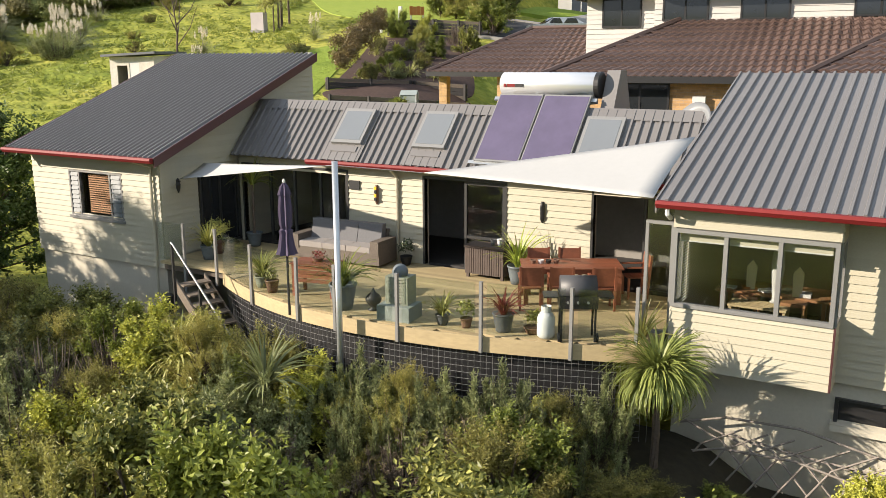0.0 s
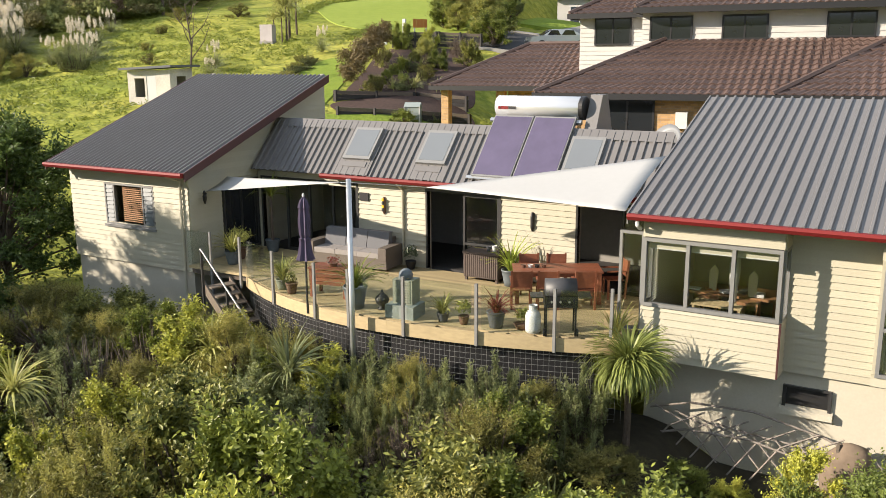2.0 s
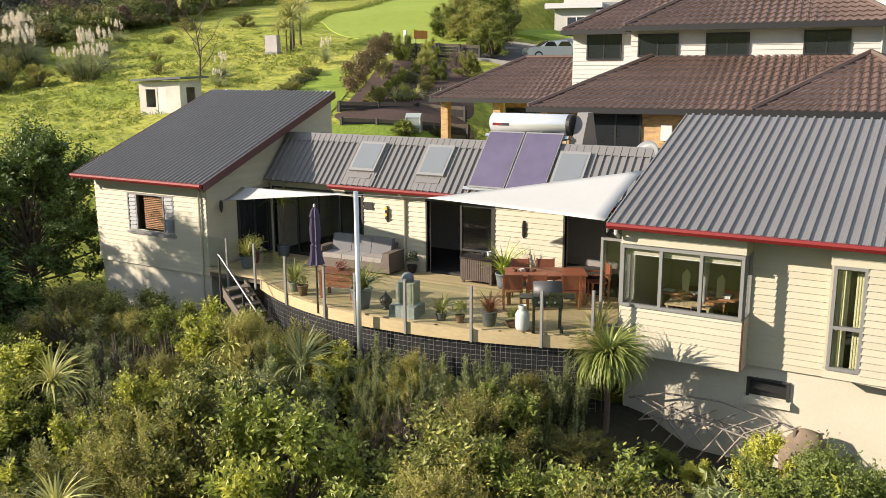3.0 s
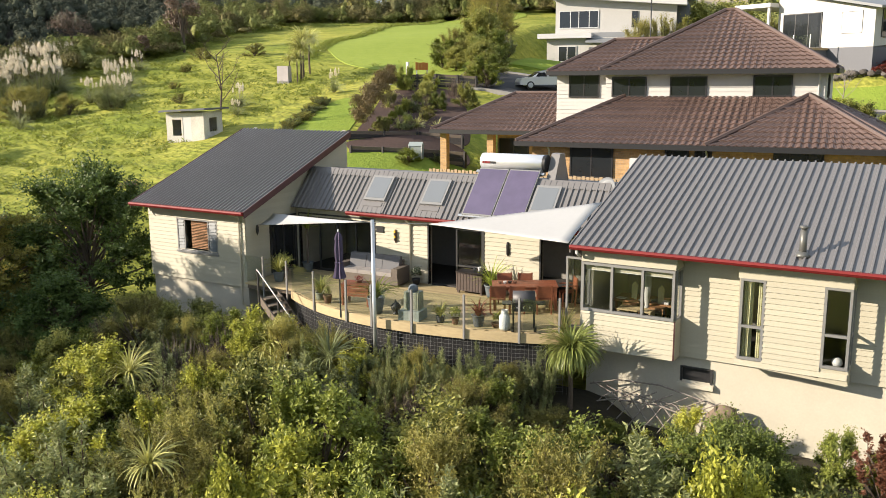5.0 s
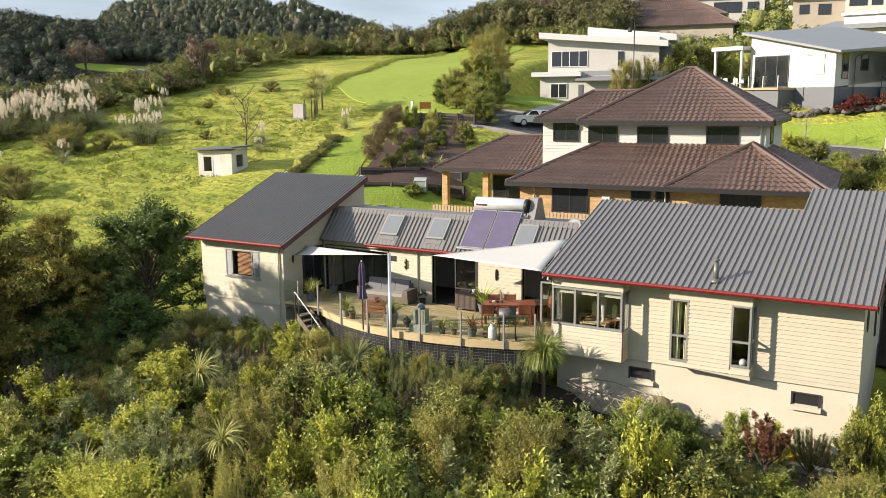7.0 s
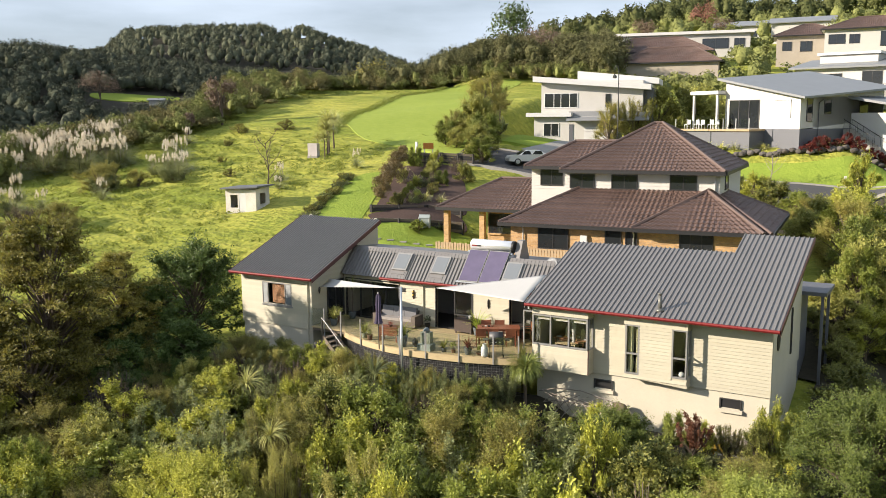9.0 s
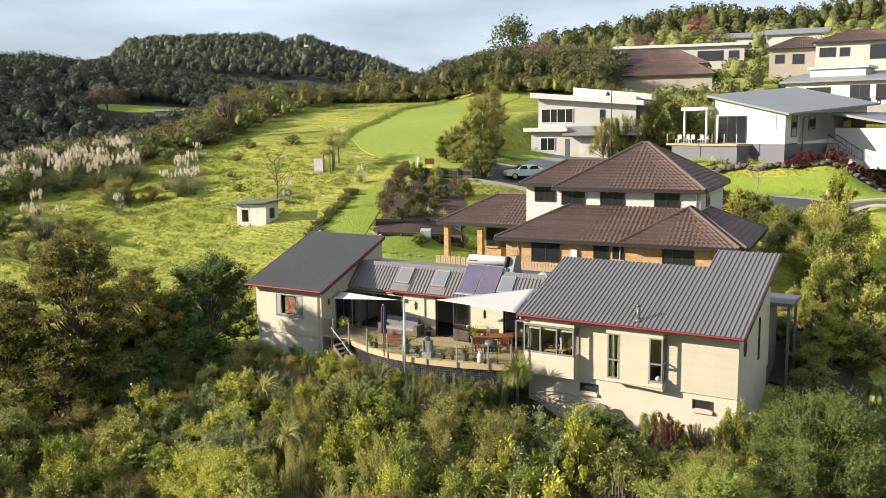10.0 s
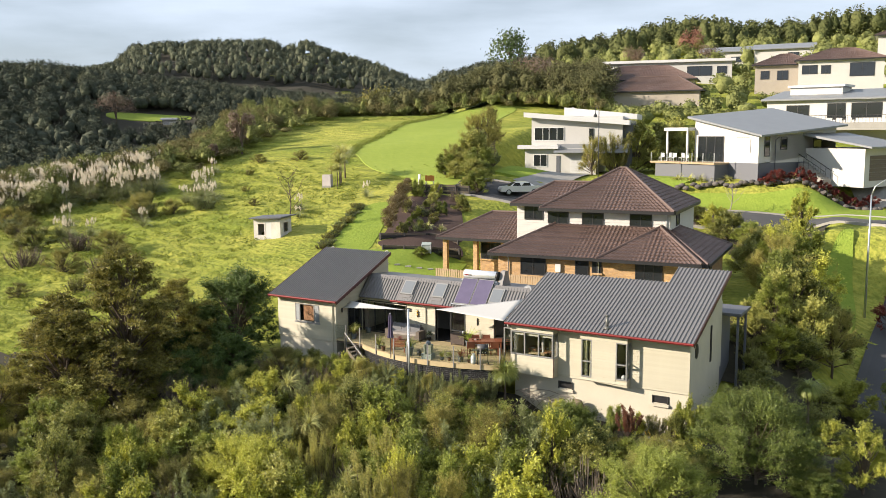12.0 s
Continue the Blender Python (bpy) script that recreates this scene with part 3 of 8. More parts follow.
solid("gable_wall", PLASTER, house, "", prisms=[(((CW1 - 0.15, CY + 0.15, -0.48), (CW1 - 0.15, 6.9, -0.48), (CW1 - 0.15, 6.9, CZE + CS * (6.9 - CYE) - 0.1), (CW1 - 0.15, CY + 0.15, CZE + CS * (CY + 0.15 - CYE) - 0.1)), (0.15, 0, 0))])
solid("gable_wall", CREAM, house, "", prisms=[(((CW0, CY + 0.15, -0.48), (CW0, 6.9, -0.48), (CW0, 6.9, 3.3), (CW0, 5.4, CZE + CS * (5.4 - CYE) - 0.1), (CW0, CY + 0.15, CZE + CS * (CY + 0.15 - CYE) - 0.1)), (0.15, 0, 0))])
solid("back_wall", PLASTER, house, "", [(CW0, CW1, 6.9, 7.05, -0.48, 3.3)])
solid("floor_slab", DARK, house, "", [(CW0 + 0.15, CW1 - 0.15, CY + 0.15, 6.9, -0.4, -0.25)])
roof_c = ribbed_roof("roof", CX0, CX1, CYE, CZE, CS, lambda x: 7.5 if x > 4.68 else 5.72, house, label="grey ribbed steel roof with a stepped ridge")
gutter("gutter", CX0, CX1, CYE, CZE, house)
barge(CX0 - 0.033, CYE, CZE, CS, 5.72, house, mat=ROOF)
barge(CX1 + 0.003, CYE, CZE, CS, 7.5, house)
boards(wall_c, CW0, CW1, -0.47, 2.7, (0, CY, 0), 0, holes=((-2.62, -0.02, -0.7, 2.8), (BOX0 + 0.02, BOX1 - 0.02, -0.36, 2.8)))

# bay window of wing C
bay = new("bay_window")
bay.parent = house
tagged(bay, "projecting cream weatherboard bay with a three-light window")
solid("bay_wall", CREAM, bay, "", [(-2.58, 0.0, 0.004, 0.12, -0.46, 0.60), (-2.58, 0.0, 0.004, 0.12, 1.95, 2.36), (-2.58, -2.46, 0.12, 0.7, -0.46, 0.6), (-0.12, 0.0, 0.12, 0.7, -0.46, 0.6),
                                   (-2.58, -2.46, 0.12, 0.7, 1.95, 2.5), (-0.12, 0.0, 0.12, 0.7, 1.95, 2.5), (-2.46, -0.12, 0.12, 1.0, -0.46, -0.36), (-2.58, -2.46, 0.55, 0.7, 0.6, 1.95), (-0.12, 0.0, 0.55, 0.7, 0.6, 1.95)])
boards(bay, -2.58, 0.0, -0.46, 0.58, (0, 0, 0), 0)
boards(bay, -2.58, 0.0, 1.97, 2.34, (0, 0, 0), 0)
boards(bay, 0.0, 0.58, -0.46, 0.58, (0, 0, 0), 90)
boards(bay, 0.0, 0.58, 1.97, 2.45, (0, 0, 0), 90)
boards(bay, 0.54, 0.58, 0.58, 1.97, (0, 0, 0), 90)
window_unit("window", 2.56, 1.35, house, pose(-2.57, 0.0, 0.60), mullions=(0.86, 1.70), bar=0.07, depth=0.11, proud=0.05, label="three-light grey aluminium window")
window_unit("window", 0.5, 1.35, house, pose(0.0, 0.05, 0.60, 0, 0, 90), bar=0.05, label="narrow side window")
window_unit("window", 0.5, 1.35, house, pose(-2.58, 0.55, 0.60, 0, 0, -90), bar=0.05, label="narrow side window")
solid("corner_board", MAROON, bay, "", [(0.0, 0.034, -0.034, 0.0, -0.46, 0.6)])
# window box of wing C
wb = new("window_box")
wb.parent = house
tagged(wb, "projecting cream weatherboard box with two tall windows")
solid("box_wall", CREAM, wb, "", [(2.2, 3.54, BOXY + 0.004, BOXY + 0.12, -0.30, 2.4), (BOX0, 2.2, BOXY + 0.004, BOXY + 0.12, -0.28, -0.12), (3.54, BOX1, BOXY + 0.004, BOXY + 0.12, -0.36, -0.05),
                                  (BOX0, 2.2, BOXY + 0.004, BOXY + 0.12, 1.95, 2.4), (3.54, BOX1, BOXY + 0.004, BOXY + 0.12, 1.95, 2.4), (BOX0, BOX0 + 0.08, BOXY + 0.12, 0.7, -0.28, 2.5), (BOX1 - 0.1, BOX1, BOXY + 0.12, 0.7, 1.95, 2.5),
                                  (BOX1 - 0.1, BOX1, BOXY + 0.12, 0.7, -0.36, -0.05)],
      [(((BOX0, BOXY + 0.006, -0.28), (BOX1, BOXY + 0.006, -0.44), (BOX1, BOXY + 0.006, -0.36), (BOX0, BOXY + 0.006, -0.24)), (0, 0.6, 0))])
boards(wb, BOX0, BOX1, -0.29, 2.34, (0, BOXY, 0), 0, holes=((BOX0, 2.2, -0.12, 1.95), (3.54, BOX1, -0.12, 1.95)))
boards(wb, 0, 0.55, 1.95, 2.5, (BOX1, BOXY, 0), 90)
boards(wb, 0, 0.55, -0.42, -0.05, (BOX1, BOXY, 0), 90)
window_unit("window", 0.60, 2.08, house, pose(1.61, BOXY, -0.13), transoms=((0, 0.86),), bar=0.065, depth=0.1, label="tall narrow window with an opening sash")
window_unit("window", 0.62, 2.0, house, pose(3.54, BOXY, -0.05), transoms=((0, 0.82),), bar=0.065, depth=0.1, label="tall narrow window with an opening sash")
window_unit("window", 0.52, 2.0, house, pose(BOX1, BOXY + 0.02, -0.05, 0, 0, 90), transoms=((0, 0.82),), bar=0.06, label="narrow side window")
# basement vents
for vx in (0.06, 5.35):
    v = new("basement_window")
    v.parent = house
    tagged(v, "dark basement window with a sloping plaster sill")
    solid("recess", BLACK, v, "", [(vx + 0.06, vx + 0.80, CY + 0.035, CY + 0.05, -1.12, -0.78)])
    solid("window_frame", DARKALU, v, "", [(vx, vx + 0.06, CY - 0.01, CY + 0.06, -1.16, -0.74), (vx + 0.80, vx + 0.86, CY - 0.01, CY + 0.06, -1.16, -0.74), (vx + 0.06, vx + 0.80, CY - 0.01, CY + 0.06, -0.78, -0.74)])
    solid("window_sill", PLASTER, v, "", prisms=[(((vx - 0.04, CY - 0.09, -1.30), (vx - 0.04, CY + 0.05, -1.30), (vx - 0.04, CY + 0.05, -1.14), (vx - 0.04, CY - 0.09, -1.18)), (0.94, 0, 0))])
# gable side of wing C
bm = bmesh.new()
prism(bm, [(CW1 + 0.004, 1.75 + 0.33 * math.cos(a), 1.55 + 0.4 * math.sin(a)) for a in np.linspace(0, 2 * math.pi, 24, endpoint=False)], (0.02, 0, 0))
part("round_window", bm, BLACK, house, "dark round porthole window")
window_unit("window", 0.22, 2.0, house, pose(CW1 + 0.02, 4.5, 0.35, 0, 0, 90), bar=0.03, frame_mat=DARKALU, pane_mat=BLACK, label="slit window")
solid("porch", GREYCLAD, house, "flat-roofed back porch on dark posts", [(6.4, 8.3, 7.06, 9.6, 2.45, 2.62), (6.4, 7.2, 7.06, 9.4, -2.6, 2.45), (8.05, 8.17, 7.2, 7.32, -2.9, 2.45), (8.05, 8.17, 9.2, 9.32, -2.9, 2.45)])
# flue
flue = new("flue")
flue.parent = house
fz = CZE + CS * (0.24 - CYE)
bm = bmesh.new()
tube(bm, [(2.95, 0.24, fz - 0.05), (2.95, 0.24, fz + 0.62)], 0.085, 12)
tube(bm, [(2.95, 0.24, fz + 0.62), (2.95, 0.24, fz + 0.65), (2.95, 0.24, fz + 0.68), (2.95, 0.24, fz + 0.72)], [0.06, 0.06, 0.115, 0.11], 12)
lathe(bm, [(0.2, -0.02), (0.14, 0.05), (0.09, 0.10)], (2.95, 0.24, fz), 12)
part("flue_pipe", bm, shader("flue_grey", (0.13, 0.13, 0.12), rough=0.45, metal=0.4), flue, "grey steel chimney flue", True)
# wing A window with louvre side lights and a timber blind
win_a = window_unit("window", 2.0, 1.18, house, pose(awx0, AY0, awz0), mullions=(0.38, 1.55), bar=0.05, depth=0.1, label="grey window with louvre side lights")
for lx0, lx1 in ((0.07, 0.34), (1.60, 1.93)):
    for k in range(9):
        solid("louvre", SLATE, win_a, "", prisms=[(((lx0, -0.035, 0.08 + k * 0.118), (lx0, -0.028, 0.075 + k * 0.118), (lx0, 0.006, 0.185 + k * 0.118), (lx0, 0.0, 0.19 + k * 0.118)), (lx1 - lx0, 0, 0))])
solid("window_sill", ALU, win_a, "", [(-0.05, 2.05, -0.07, 0.0, -0.07, 0.0)])
BLINDWOOD = shader("blind_wood", (0.34, 0.16, 0.07), rough=0.6, grain=0.1)
blind = thing("venetian_blind", "brown timber venetian blind half drawn behind the window", "blind", at=(awx0 + 0.60, AY0 + 0.085, awz0))
for k in range(18):
    solid("slat", BLINDWOOD, blind, "", prisms=[(((0, 0, 0.1 + k * 0.056), (0, 0.005, 0.095 + k * 0.056), (0, 0.03, 0.125 + k * 0.056), (0, 0.025, 0.13 + k * 0.056)), (0.92, 0, 0))])
# doors of wing B
for name, x, w, mul in (("door", -14.7, 3.35, (0.84, 1.68, 2.5)), ("door", -9.12, 2.07, (1.03,))):
    solid("door_frame", DARKALU, house, "", [(x - 0.05, x, BY - 0.04, BY + 0.1, 0.0, 2.08), (x + w, x + w + 0.05, BY - 0.04, BY + 0.1, 0.0, 2.08), (x, x + w, BY - 0.04, BY + 0.1, 2.02, 2.08)])
window_unit("sliding_door", 1.02, 2.0, house, pose(-8.08, BY + 0.02, 0.01), transoms=((0, 0.75),), bar=0.06, frame_mat=DARKALU, label="sliding glass door")
window_unit("sliding_door", 2.5, 2.0, house, pose(-13.85, BY + 0.03, 0.01), mullions=(0.83, 1.66), bar=0.06, frame_mat=DARKALU, label="sliding glass doors")
window_unit("sliding_door", 1.0, 2.0, house, pose(-3.95, BY + 0.03, 0.01), bar=0.06, frame_mat=DARKALU, label="sliding glass door")
solid("door_frame", DARKALU, house, "", [(-5.05, -5.0, BY - 0.04, BY + 0.1, 0.0, 2.08), (-5.0, -2.9, BY - 0.04, BY + 0.1, 2.02, 2.08)])
window_unit("sliding_door", 1.4, 2.0, house, pose(AW1 + 0.04, 1.25, 0.03, 0, 0, 90), mullions=(0.7,), bar=0.06, frame_mat=DARKALU, pane_mat=shader("dark_pane", (0.02, 0.022, 0.024), rough=0.05, spec=0.7), label="sliding glass door")
# downpipes
for name, path in (("downpipe", [(-9.85, BEY - 0.02, 2.2), (-9.85, BY - 0.07, 2.0), (-9.85, BY - 0.07, 0.0)]), ("downpipe", [(-15.15, AYE, 2.38), (-15.15, AY0 - 0.08, 2.2), (-15.15, AY0 - 0.08, -0.9)])):
    bm = bmesh.new()
    tube(bm, path, 0.035, 8)
    part(name, bm, CREAM, house, "cream downpipe")
bm = bmesh.new()
tube(bm, [(-2.62, CYE, 2.33), (-2.62, CYE, 2.22), (-2.62, -0.1, 2.12)], 0.04, 8)
part("downpipe", bm, WHITE, house, "short white downpipe")
# electric fittings on the walls
for lx, ly, lz, turn in ((-14.83, 0.45, 1.72, 90),):
    fit_ = thing("wall_ornament", "black metal bird ornament on the weatherboard wall", "ornament", at=(lx + 0.03, ly, lz), turn=turn)
    bm = bmesh.new()
    lathe(bm, [(0.01, -0.17), (0.05, -0.06), (0.06, 0.04), (0.035, 0.12), (0.04, 0.16), (0.01, 0.2)], (0, -0.05, 0), 8)
    box(bm, -0.02, 0.02, -0.12, 0.0, 0.10, 0.14)
    part("body", bm, BLACK, fit_)
for ox, oz, mat in ((-10.45, 1.55, YELLOW), (-6.15, 1.5, BLACK)):
    o = thing("wall_ornament", "slim wall ornament hung on the boards", "ornament", at=(ox, BY - 0.045, oz))
    bm = bmesh.new()
    lathe(bm, [(0.015, -0.24), (0.05, -0.16), (0.055, 0.12), (0.03, 0.22)], (0, 0, 0), 8)
    part("body", bm, mat if mat is BLACK else TERRACOTTA, o)
    if mat is YELLOW:
        for k in range(4):
            solid("tile", YELLOW if k % 2 else BLACK, o, "", [(-0.03, 0.03, -0.075, -0.05, -0.15 + k * 0.09, -0.08 + k * 0.09)])
# roof of wing B: skylights, flashings, solar heater
bn = Vector((0, -BS, 1)).normalized()
bu = Vector((0, 1, BS)).normalized()


def on_b(x, y, lift=0.0):
    return Vector((x, y, BEZ + BS * (y - BEY))) + bn * lift


def slab_on_b(name, x0, x1, y0, y1, l0, l1, mat, parent, label=""):
    bm = bmesh.new()
    prism(bm, [on_b(x0, y0, l0), on_b(x1, y0, l0), on_b(x1, y1, l0), on_b(x0, y1, l0)], bn * (l1 - l0))
    return part(name, bm, mat, parent, label)


for x0, x1 in ((-11.74, -10.92), (-9.42, -8.62), (-5.42, -4.64)):
    s = thing("skylight", "grey framed skylight on the steep steel roof", "skylight", group="skylights")
    slab_on_b("flashing", x0 - 0.18, x1 + 0.12, 2.38, 3.56, 0.032, 0.04, ROOF, s)
    slab_on_b("window_frame", x0 - 0.03, x1 + 0.03, 2.70, 3.41, 0.04, 0.12, ALU, s)
    slab_on_b("pane", x0 + 0.04, x1 - 0.04, 2.76, 3.35, 0.12, 0.126, SKYLIGHT, s)
    slab_on_b("apron", x0 + 0.02, x1 - 0.05, 2.55, 2.66, 0.04, 0.06, ROOF, s)
solar = thing("solar_water_heater", "solar water heater with two purple panels and a white tank", "solar heater")
for x0, x1 in ((-7.70, -6.64), (-6.60, -5.52)):
    p = slab_on_b("collector", x0, x1, 2.50, 3.78, 0.07, 0.14, ALU, solar, "flat solar collector in an aluminium frame")
    slab_on_b("absorber", x0 + 0.025, x1 - 0.025, 2.53, 3.75, 0.141, 0.146, SOLAR, p, "purple absorber plate")
slab_on_b("rail", -7.85, -5.4, 2.46, 2.52, 0.05, 0.10, STEEL, solar)
slab_on_b("rail", -7.85, -5.4, 3.70, 3.76, 0.02, 0.07, STEEL, solar)
TANK = shader("white_enamel", (0.72, 0.73, 0.75), rough=0.22, metal=0.55)
bm = bmesh.new()
tube(bm, [(-7.78, 4.02, 4.13), (-7.76, 4.02, 4.13), (-5.52, 4.02, 4.13), (-5.50, 4.02, 4.13)], [0.25, 0.275, 0.275, 0.25], 28)
tank = part("tank", bm, TANK, solar, "silvery white storage tank", True)
bm = bmesh.new()
tube(bm, [(-5.52, 4.02, 4.13), (-5.42, 4.02, 4.13), (-5.40, 4.02, 4.13)], [0.285, 0.285, 0.25], 28)
part("tank_end", bm, BLACK, solar, "dark tank end cap")
for k in range(4):
    solid("bracket", STEEL, solar, "", [(-7.6 + k * 0.66, -7.55 + k * 0.66, 3.75, 4.2, 3.72, 3.86)])
solid("support_frame", ROOF, solar, "", prisms=[(((-7.6, 3.9, 3.6), (-7.6, 5.2, 3.45), (-7.6, 4.25, 4.35), (-7.6, 4.15, 4.35)), (0.05, 0, 0))])
solid("support_frame", ROOF, solar, "", prisms=[(((-5.35, 3.75, 3.6), (-5.35, 4.9, 3.45), (-5.35, 4.5, 4.45), (-5.35, 4.15, 4.45)), (0.3, 0, 0))])
bm = bmesh.new()
for k, (w, m_) in enumerate(((0.06, RED), (0.20, RED), (0.20, BLACK))):
    solid("name_bar", m_, solar, "", [(-7.66 + (0, 0.08, 0.29)[k], -7.66 + (0, 0.08, 0.29)[k] + w, 3.735, 3.745, 4.08, 4.15)])
bm.free()
dish = thing("satellite_dish", "grey satellite dish beside the stepped roof", "satellite dish", at=(-3.27, 3.45, 3.15), turn=-25)
dish.scale = (1.25, 1.25, 1.25)
bm = bmesh.new()
rings = [(0.02, 0.12), (0.12, 0.105), (0.24, 0.06), (0.33, 0.0), (0.335, -0.01), (0.24, 0.05), (0.02, 0.11)]
lathe(bm, rings, (0, 0, 0), 24)
bmesh.ops.rotate(bm, verts=bm.verts, cent=(0, 0, 0), matrix=Euler((radians(-115), 0, 0)).to_matrix())
bmesh.ops.translate(bm, verts=bm.verts, vec=(0, 0, 0.25))
part("reflector", bm, GREYROOF, dish, "", True)
bm = bmesh.new()
tube(bm, [(0, 0.25, -0.25), (0, 0.12, 0.2)], 0.02, 6)
part("bracket", bm, STEEL, dish)

# rooms behind the glass
solid("interior_wall", INTERIOR, house, "", [(-2.5, 7.15, 3.6, 3.7, -0.25, 2.6)])
WOODF = shader("interior_timber", (0.26, 0.13, 0.06), rough=0.5, grain=0.2)
CREAMBLIND = shader("cream_blind", (0.62, 0.52, 0.32), rough=0.8, grain=0.08)
for bx, by in ((-1.55, 1.2), (-0.75, 1.05)):
    st = thing("bar_stool", "timber stool with a light curved back inside the bay", "stool", at=(bx, by, -0.25))
    solid("seat", WOODF, st, "", [(-0.2, 0.2, -0.2, 0.2, 0.86, 0.92)], bevel=0.02)
    solid("backrest", CREAMBLIND, st, "", prisms=[(((-0.07, 0.18, 0.92), (0.07, 0.18, 0.92), (0.09, 0.24, 1.35), (0.0, 0.26, 1.46), (-0.09, 0.24, 1.35)), (0, 0.03, 0))])
    for lx, ly in ((-0.17, -0.17), (0.17, -0.17), (0.17, 0.17), (-0.17, 0.17)):
        solid("leg", WOODF, st, "", [(lx - 0.02, lx + 0.02, ly - 0.02, ly + 0.02, 0.0, 0.86)])
tb = thing("dining_table", "timber table with papers inside the bay", "table", at=(-0.9, 1.5, -0.25))
solid("tabletop", WOODF, tb, "", [(-1.2, 0.7, -0.35, 0.5, 0.90, 0.95)], bevel=0.01)
for lx, ly in ((-1.1, -0.3), (0.6, -0.3), (0.6, 0.42), (-1.1, 0.42)):
    solid("leg", WOODF, tb, "", [(lx - 0.03, lx + 0.03, ly - 0.03, ly + 0.03, 0.0, 0.90)])
for k in range(5):
    pp = thing("paper_pile", "loose papers and mats on the table", "papers", at=(-1.9 + k * 0.32, 1.35 + 0.12 * (k % 2), 0.70), turn=23 * k)
    solid("sheet", (WHITE, ORANGE, WHITE, STONE, WHITE)[k], pp, "", [(-0.12, 0.12, -0.09, 0.09, 0, 0.02 + 0.01 * k)])
for k, (bx, bz) in enumerate(((3.9, -0.05),)):
    ob = thing("white_ball", "white round ornament on the window sill", "ornament", at=(bx, BOXY + 0.22, bz))
    bm = bmesh.new()
    lathe(bm, [(0.05, 0), (0.11, 0.05), (0.13, 0.12), (0.1, 0.2), (0.03, 0.24)], (0, 0, 0), 14)
    part("body", bm, WHITE, ob, "", True)
for cx0, cx1 in ((1.68, 1.86), (2.02, 2.14)):
    cu = thing("curtain", "pale hanging curtain behind the tall window", "curtain", at=(cx0, BOXY + 0.25, -0.2))
    bm = bmesh.new()
    for k in range(6):
        tube(bm, [((cx1 - cx0) * k / 5, 0.02 * (k % 2), 0), ((cx1 - cx0) * k / 5, 0.02 * (k % 2), 2.0)], 0.025, 6)
    part("cloth", bm, CREAMBLIND, cu)

# seen through the bay window
for bx0, bx1 in ((-2.48, -1.76), (-1.68, -0.92), (-0.84, -0.12)):
    rb = thing("roller_blind", "cream roller blind drawn up behind the glass", "blind", group="roller blinds")
    solid("cloth", PLASTER, rb, "", [(bx0, bx1, 0.085, 0.09, 1.74, 1.94)])
    solid("bottom_bar", WHITE, rb, "", [(bx0, bx1, 0.08, 0.095, 1.72, 1.74)])
side_blind = thing("venetian_blind", "pale venetian blind at the side of the bay", "blind", at=(-2.44, 0.13, 0.62))
for k in range(26):
    solid("slat", WHITE, side_blind, "", prisms=[(((0, 0, 0.02 + k * 0.05), (0.03, 0, 0.03 + k * 0.05), (0.03, 0, 0.034 + k * 0.05), (0, 0, 0.024 + k * 0.05)), (0, 0.38, 0))])
orn = thing("sculpture", "smooth pale standing sculpture behind the window", "sculpture", at=(-1.05, 1.0, 0.62))
bm = bmesh.new()
lathe(bm, [(0.10, 0.0), (0.06, 0.05), (0.08, 0.3), (0.11, 0.65), (0.09, 0.9), (0.03, 1.0)], (0, 0, 0), 14)
part("body", bm, SAIL, orn, "", True)
stand = thing("side_table", "low slatted timber stand in the bay", "table", at=(-1.3, 0.75, 0.0))
for k in range(6):
    solid("slat", FASCIA, stand, "", [(-0.45, 0.5, -0.22 + k * 0.08, -0.17 + k * 0.08, 0.58, 0.62)])
for lx in (-0.43, 0.44):
    solid("leg", FASCIA, stand, "", [(lx, lx + 0.05, -0.2, 0.24, -0.3, 0.58)])

# ---- the deck ----
def deck_front(x):
    """The bowed front edge of the deck."""
    return -1.75 + (0.066 if x < -8.0 else 0.040) * (x + 8.0) ** 2


DX0, DX1 = -12.6, -2.7
deck = thing("deck", "yellowish timber deck with a bowed front edge", "deck")
xs = np.linspace(DX0, DX1, 41)
front = [(x, deck_front(x)) for x in xs]
bm = bmesh.new()
ring = [(x, y + 0.05, -0.06) for x, y in front] + [(DX1, 2.66, -0.06), (-14.8, 2.66, -0.06), (-14.8, -0.1, -0.06), (DX0, -0.1, -0.06)]
prism(bm, ring, (0, 0, -0.16))
part("deck_frame", bm, OLDTIMBER, deck)


def deck_board(y0, y1):
    ymid = (y0 + y1) / 2
    if ymid > -0.15:
        return -14.8, -2.7
    inside = [x for x in np.linspace(DX0, DX1, 400) if deck_front(x) < y0]
    return (inside[0], inside[-1]) if inside else None


y = 2.62
while y > -1.72:
    span = deck_board(y - 0.138, y)
    if span:
        solid("board", DECK, deck, "", [(span[0], span[1], y - 0.138, y, -0.06, 0.0)])
    y -= 0.142


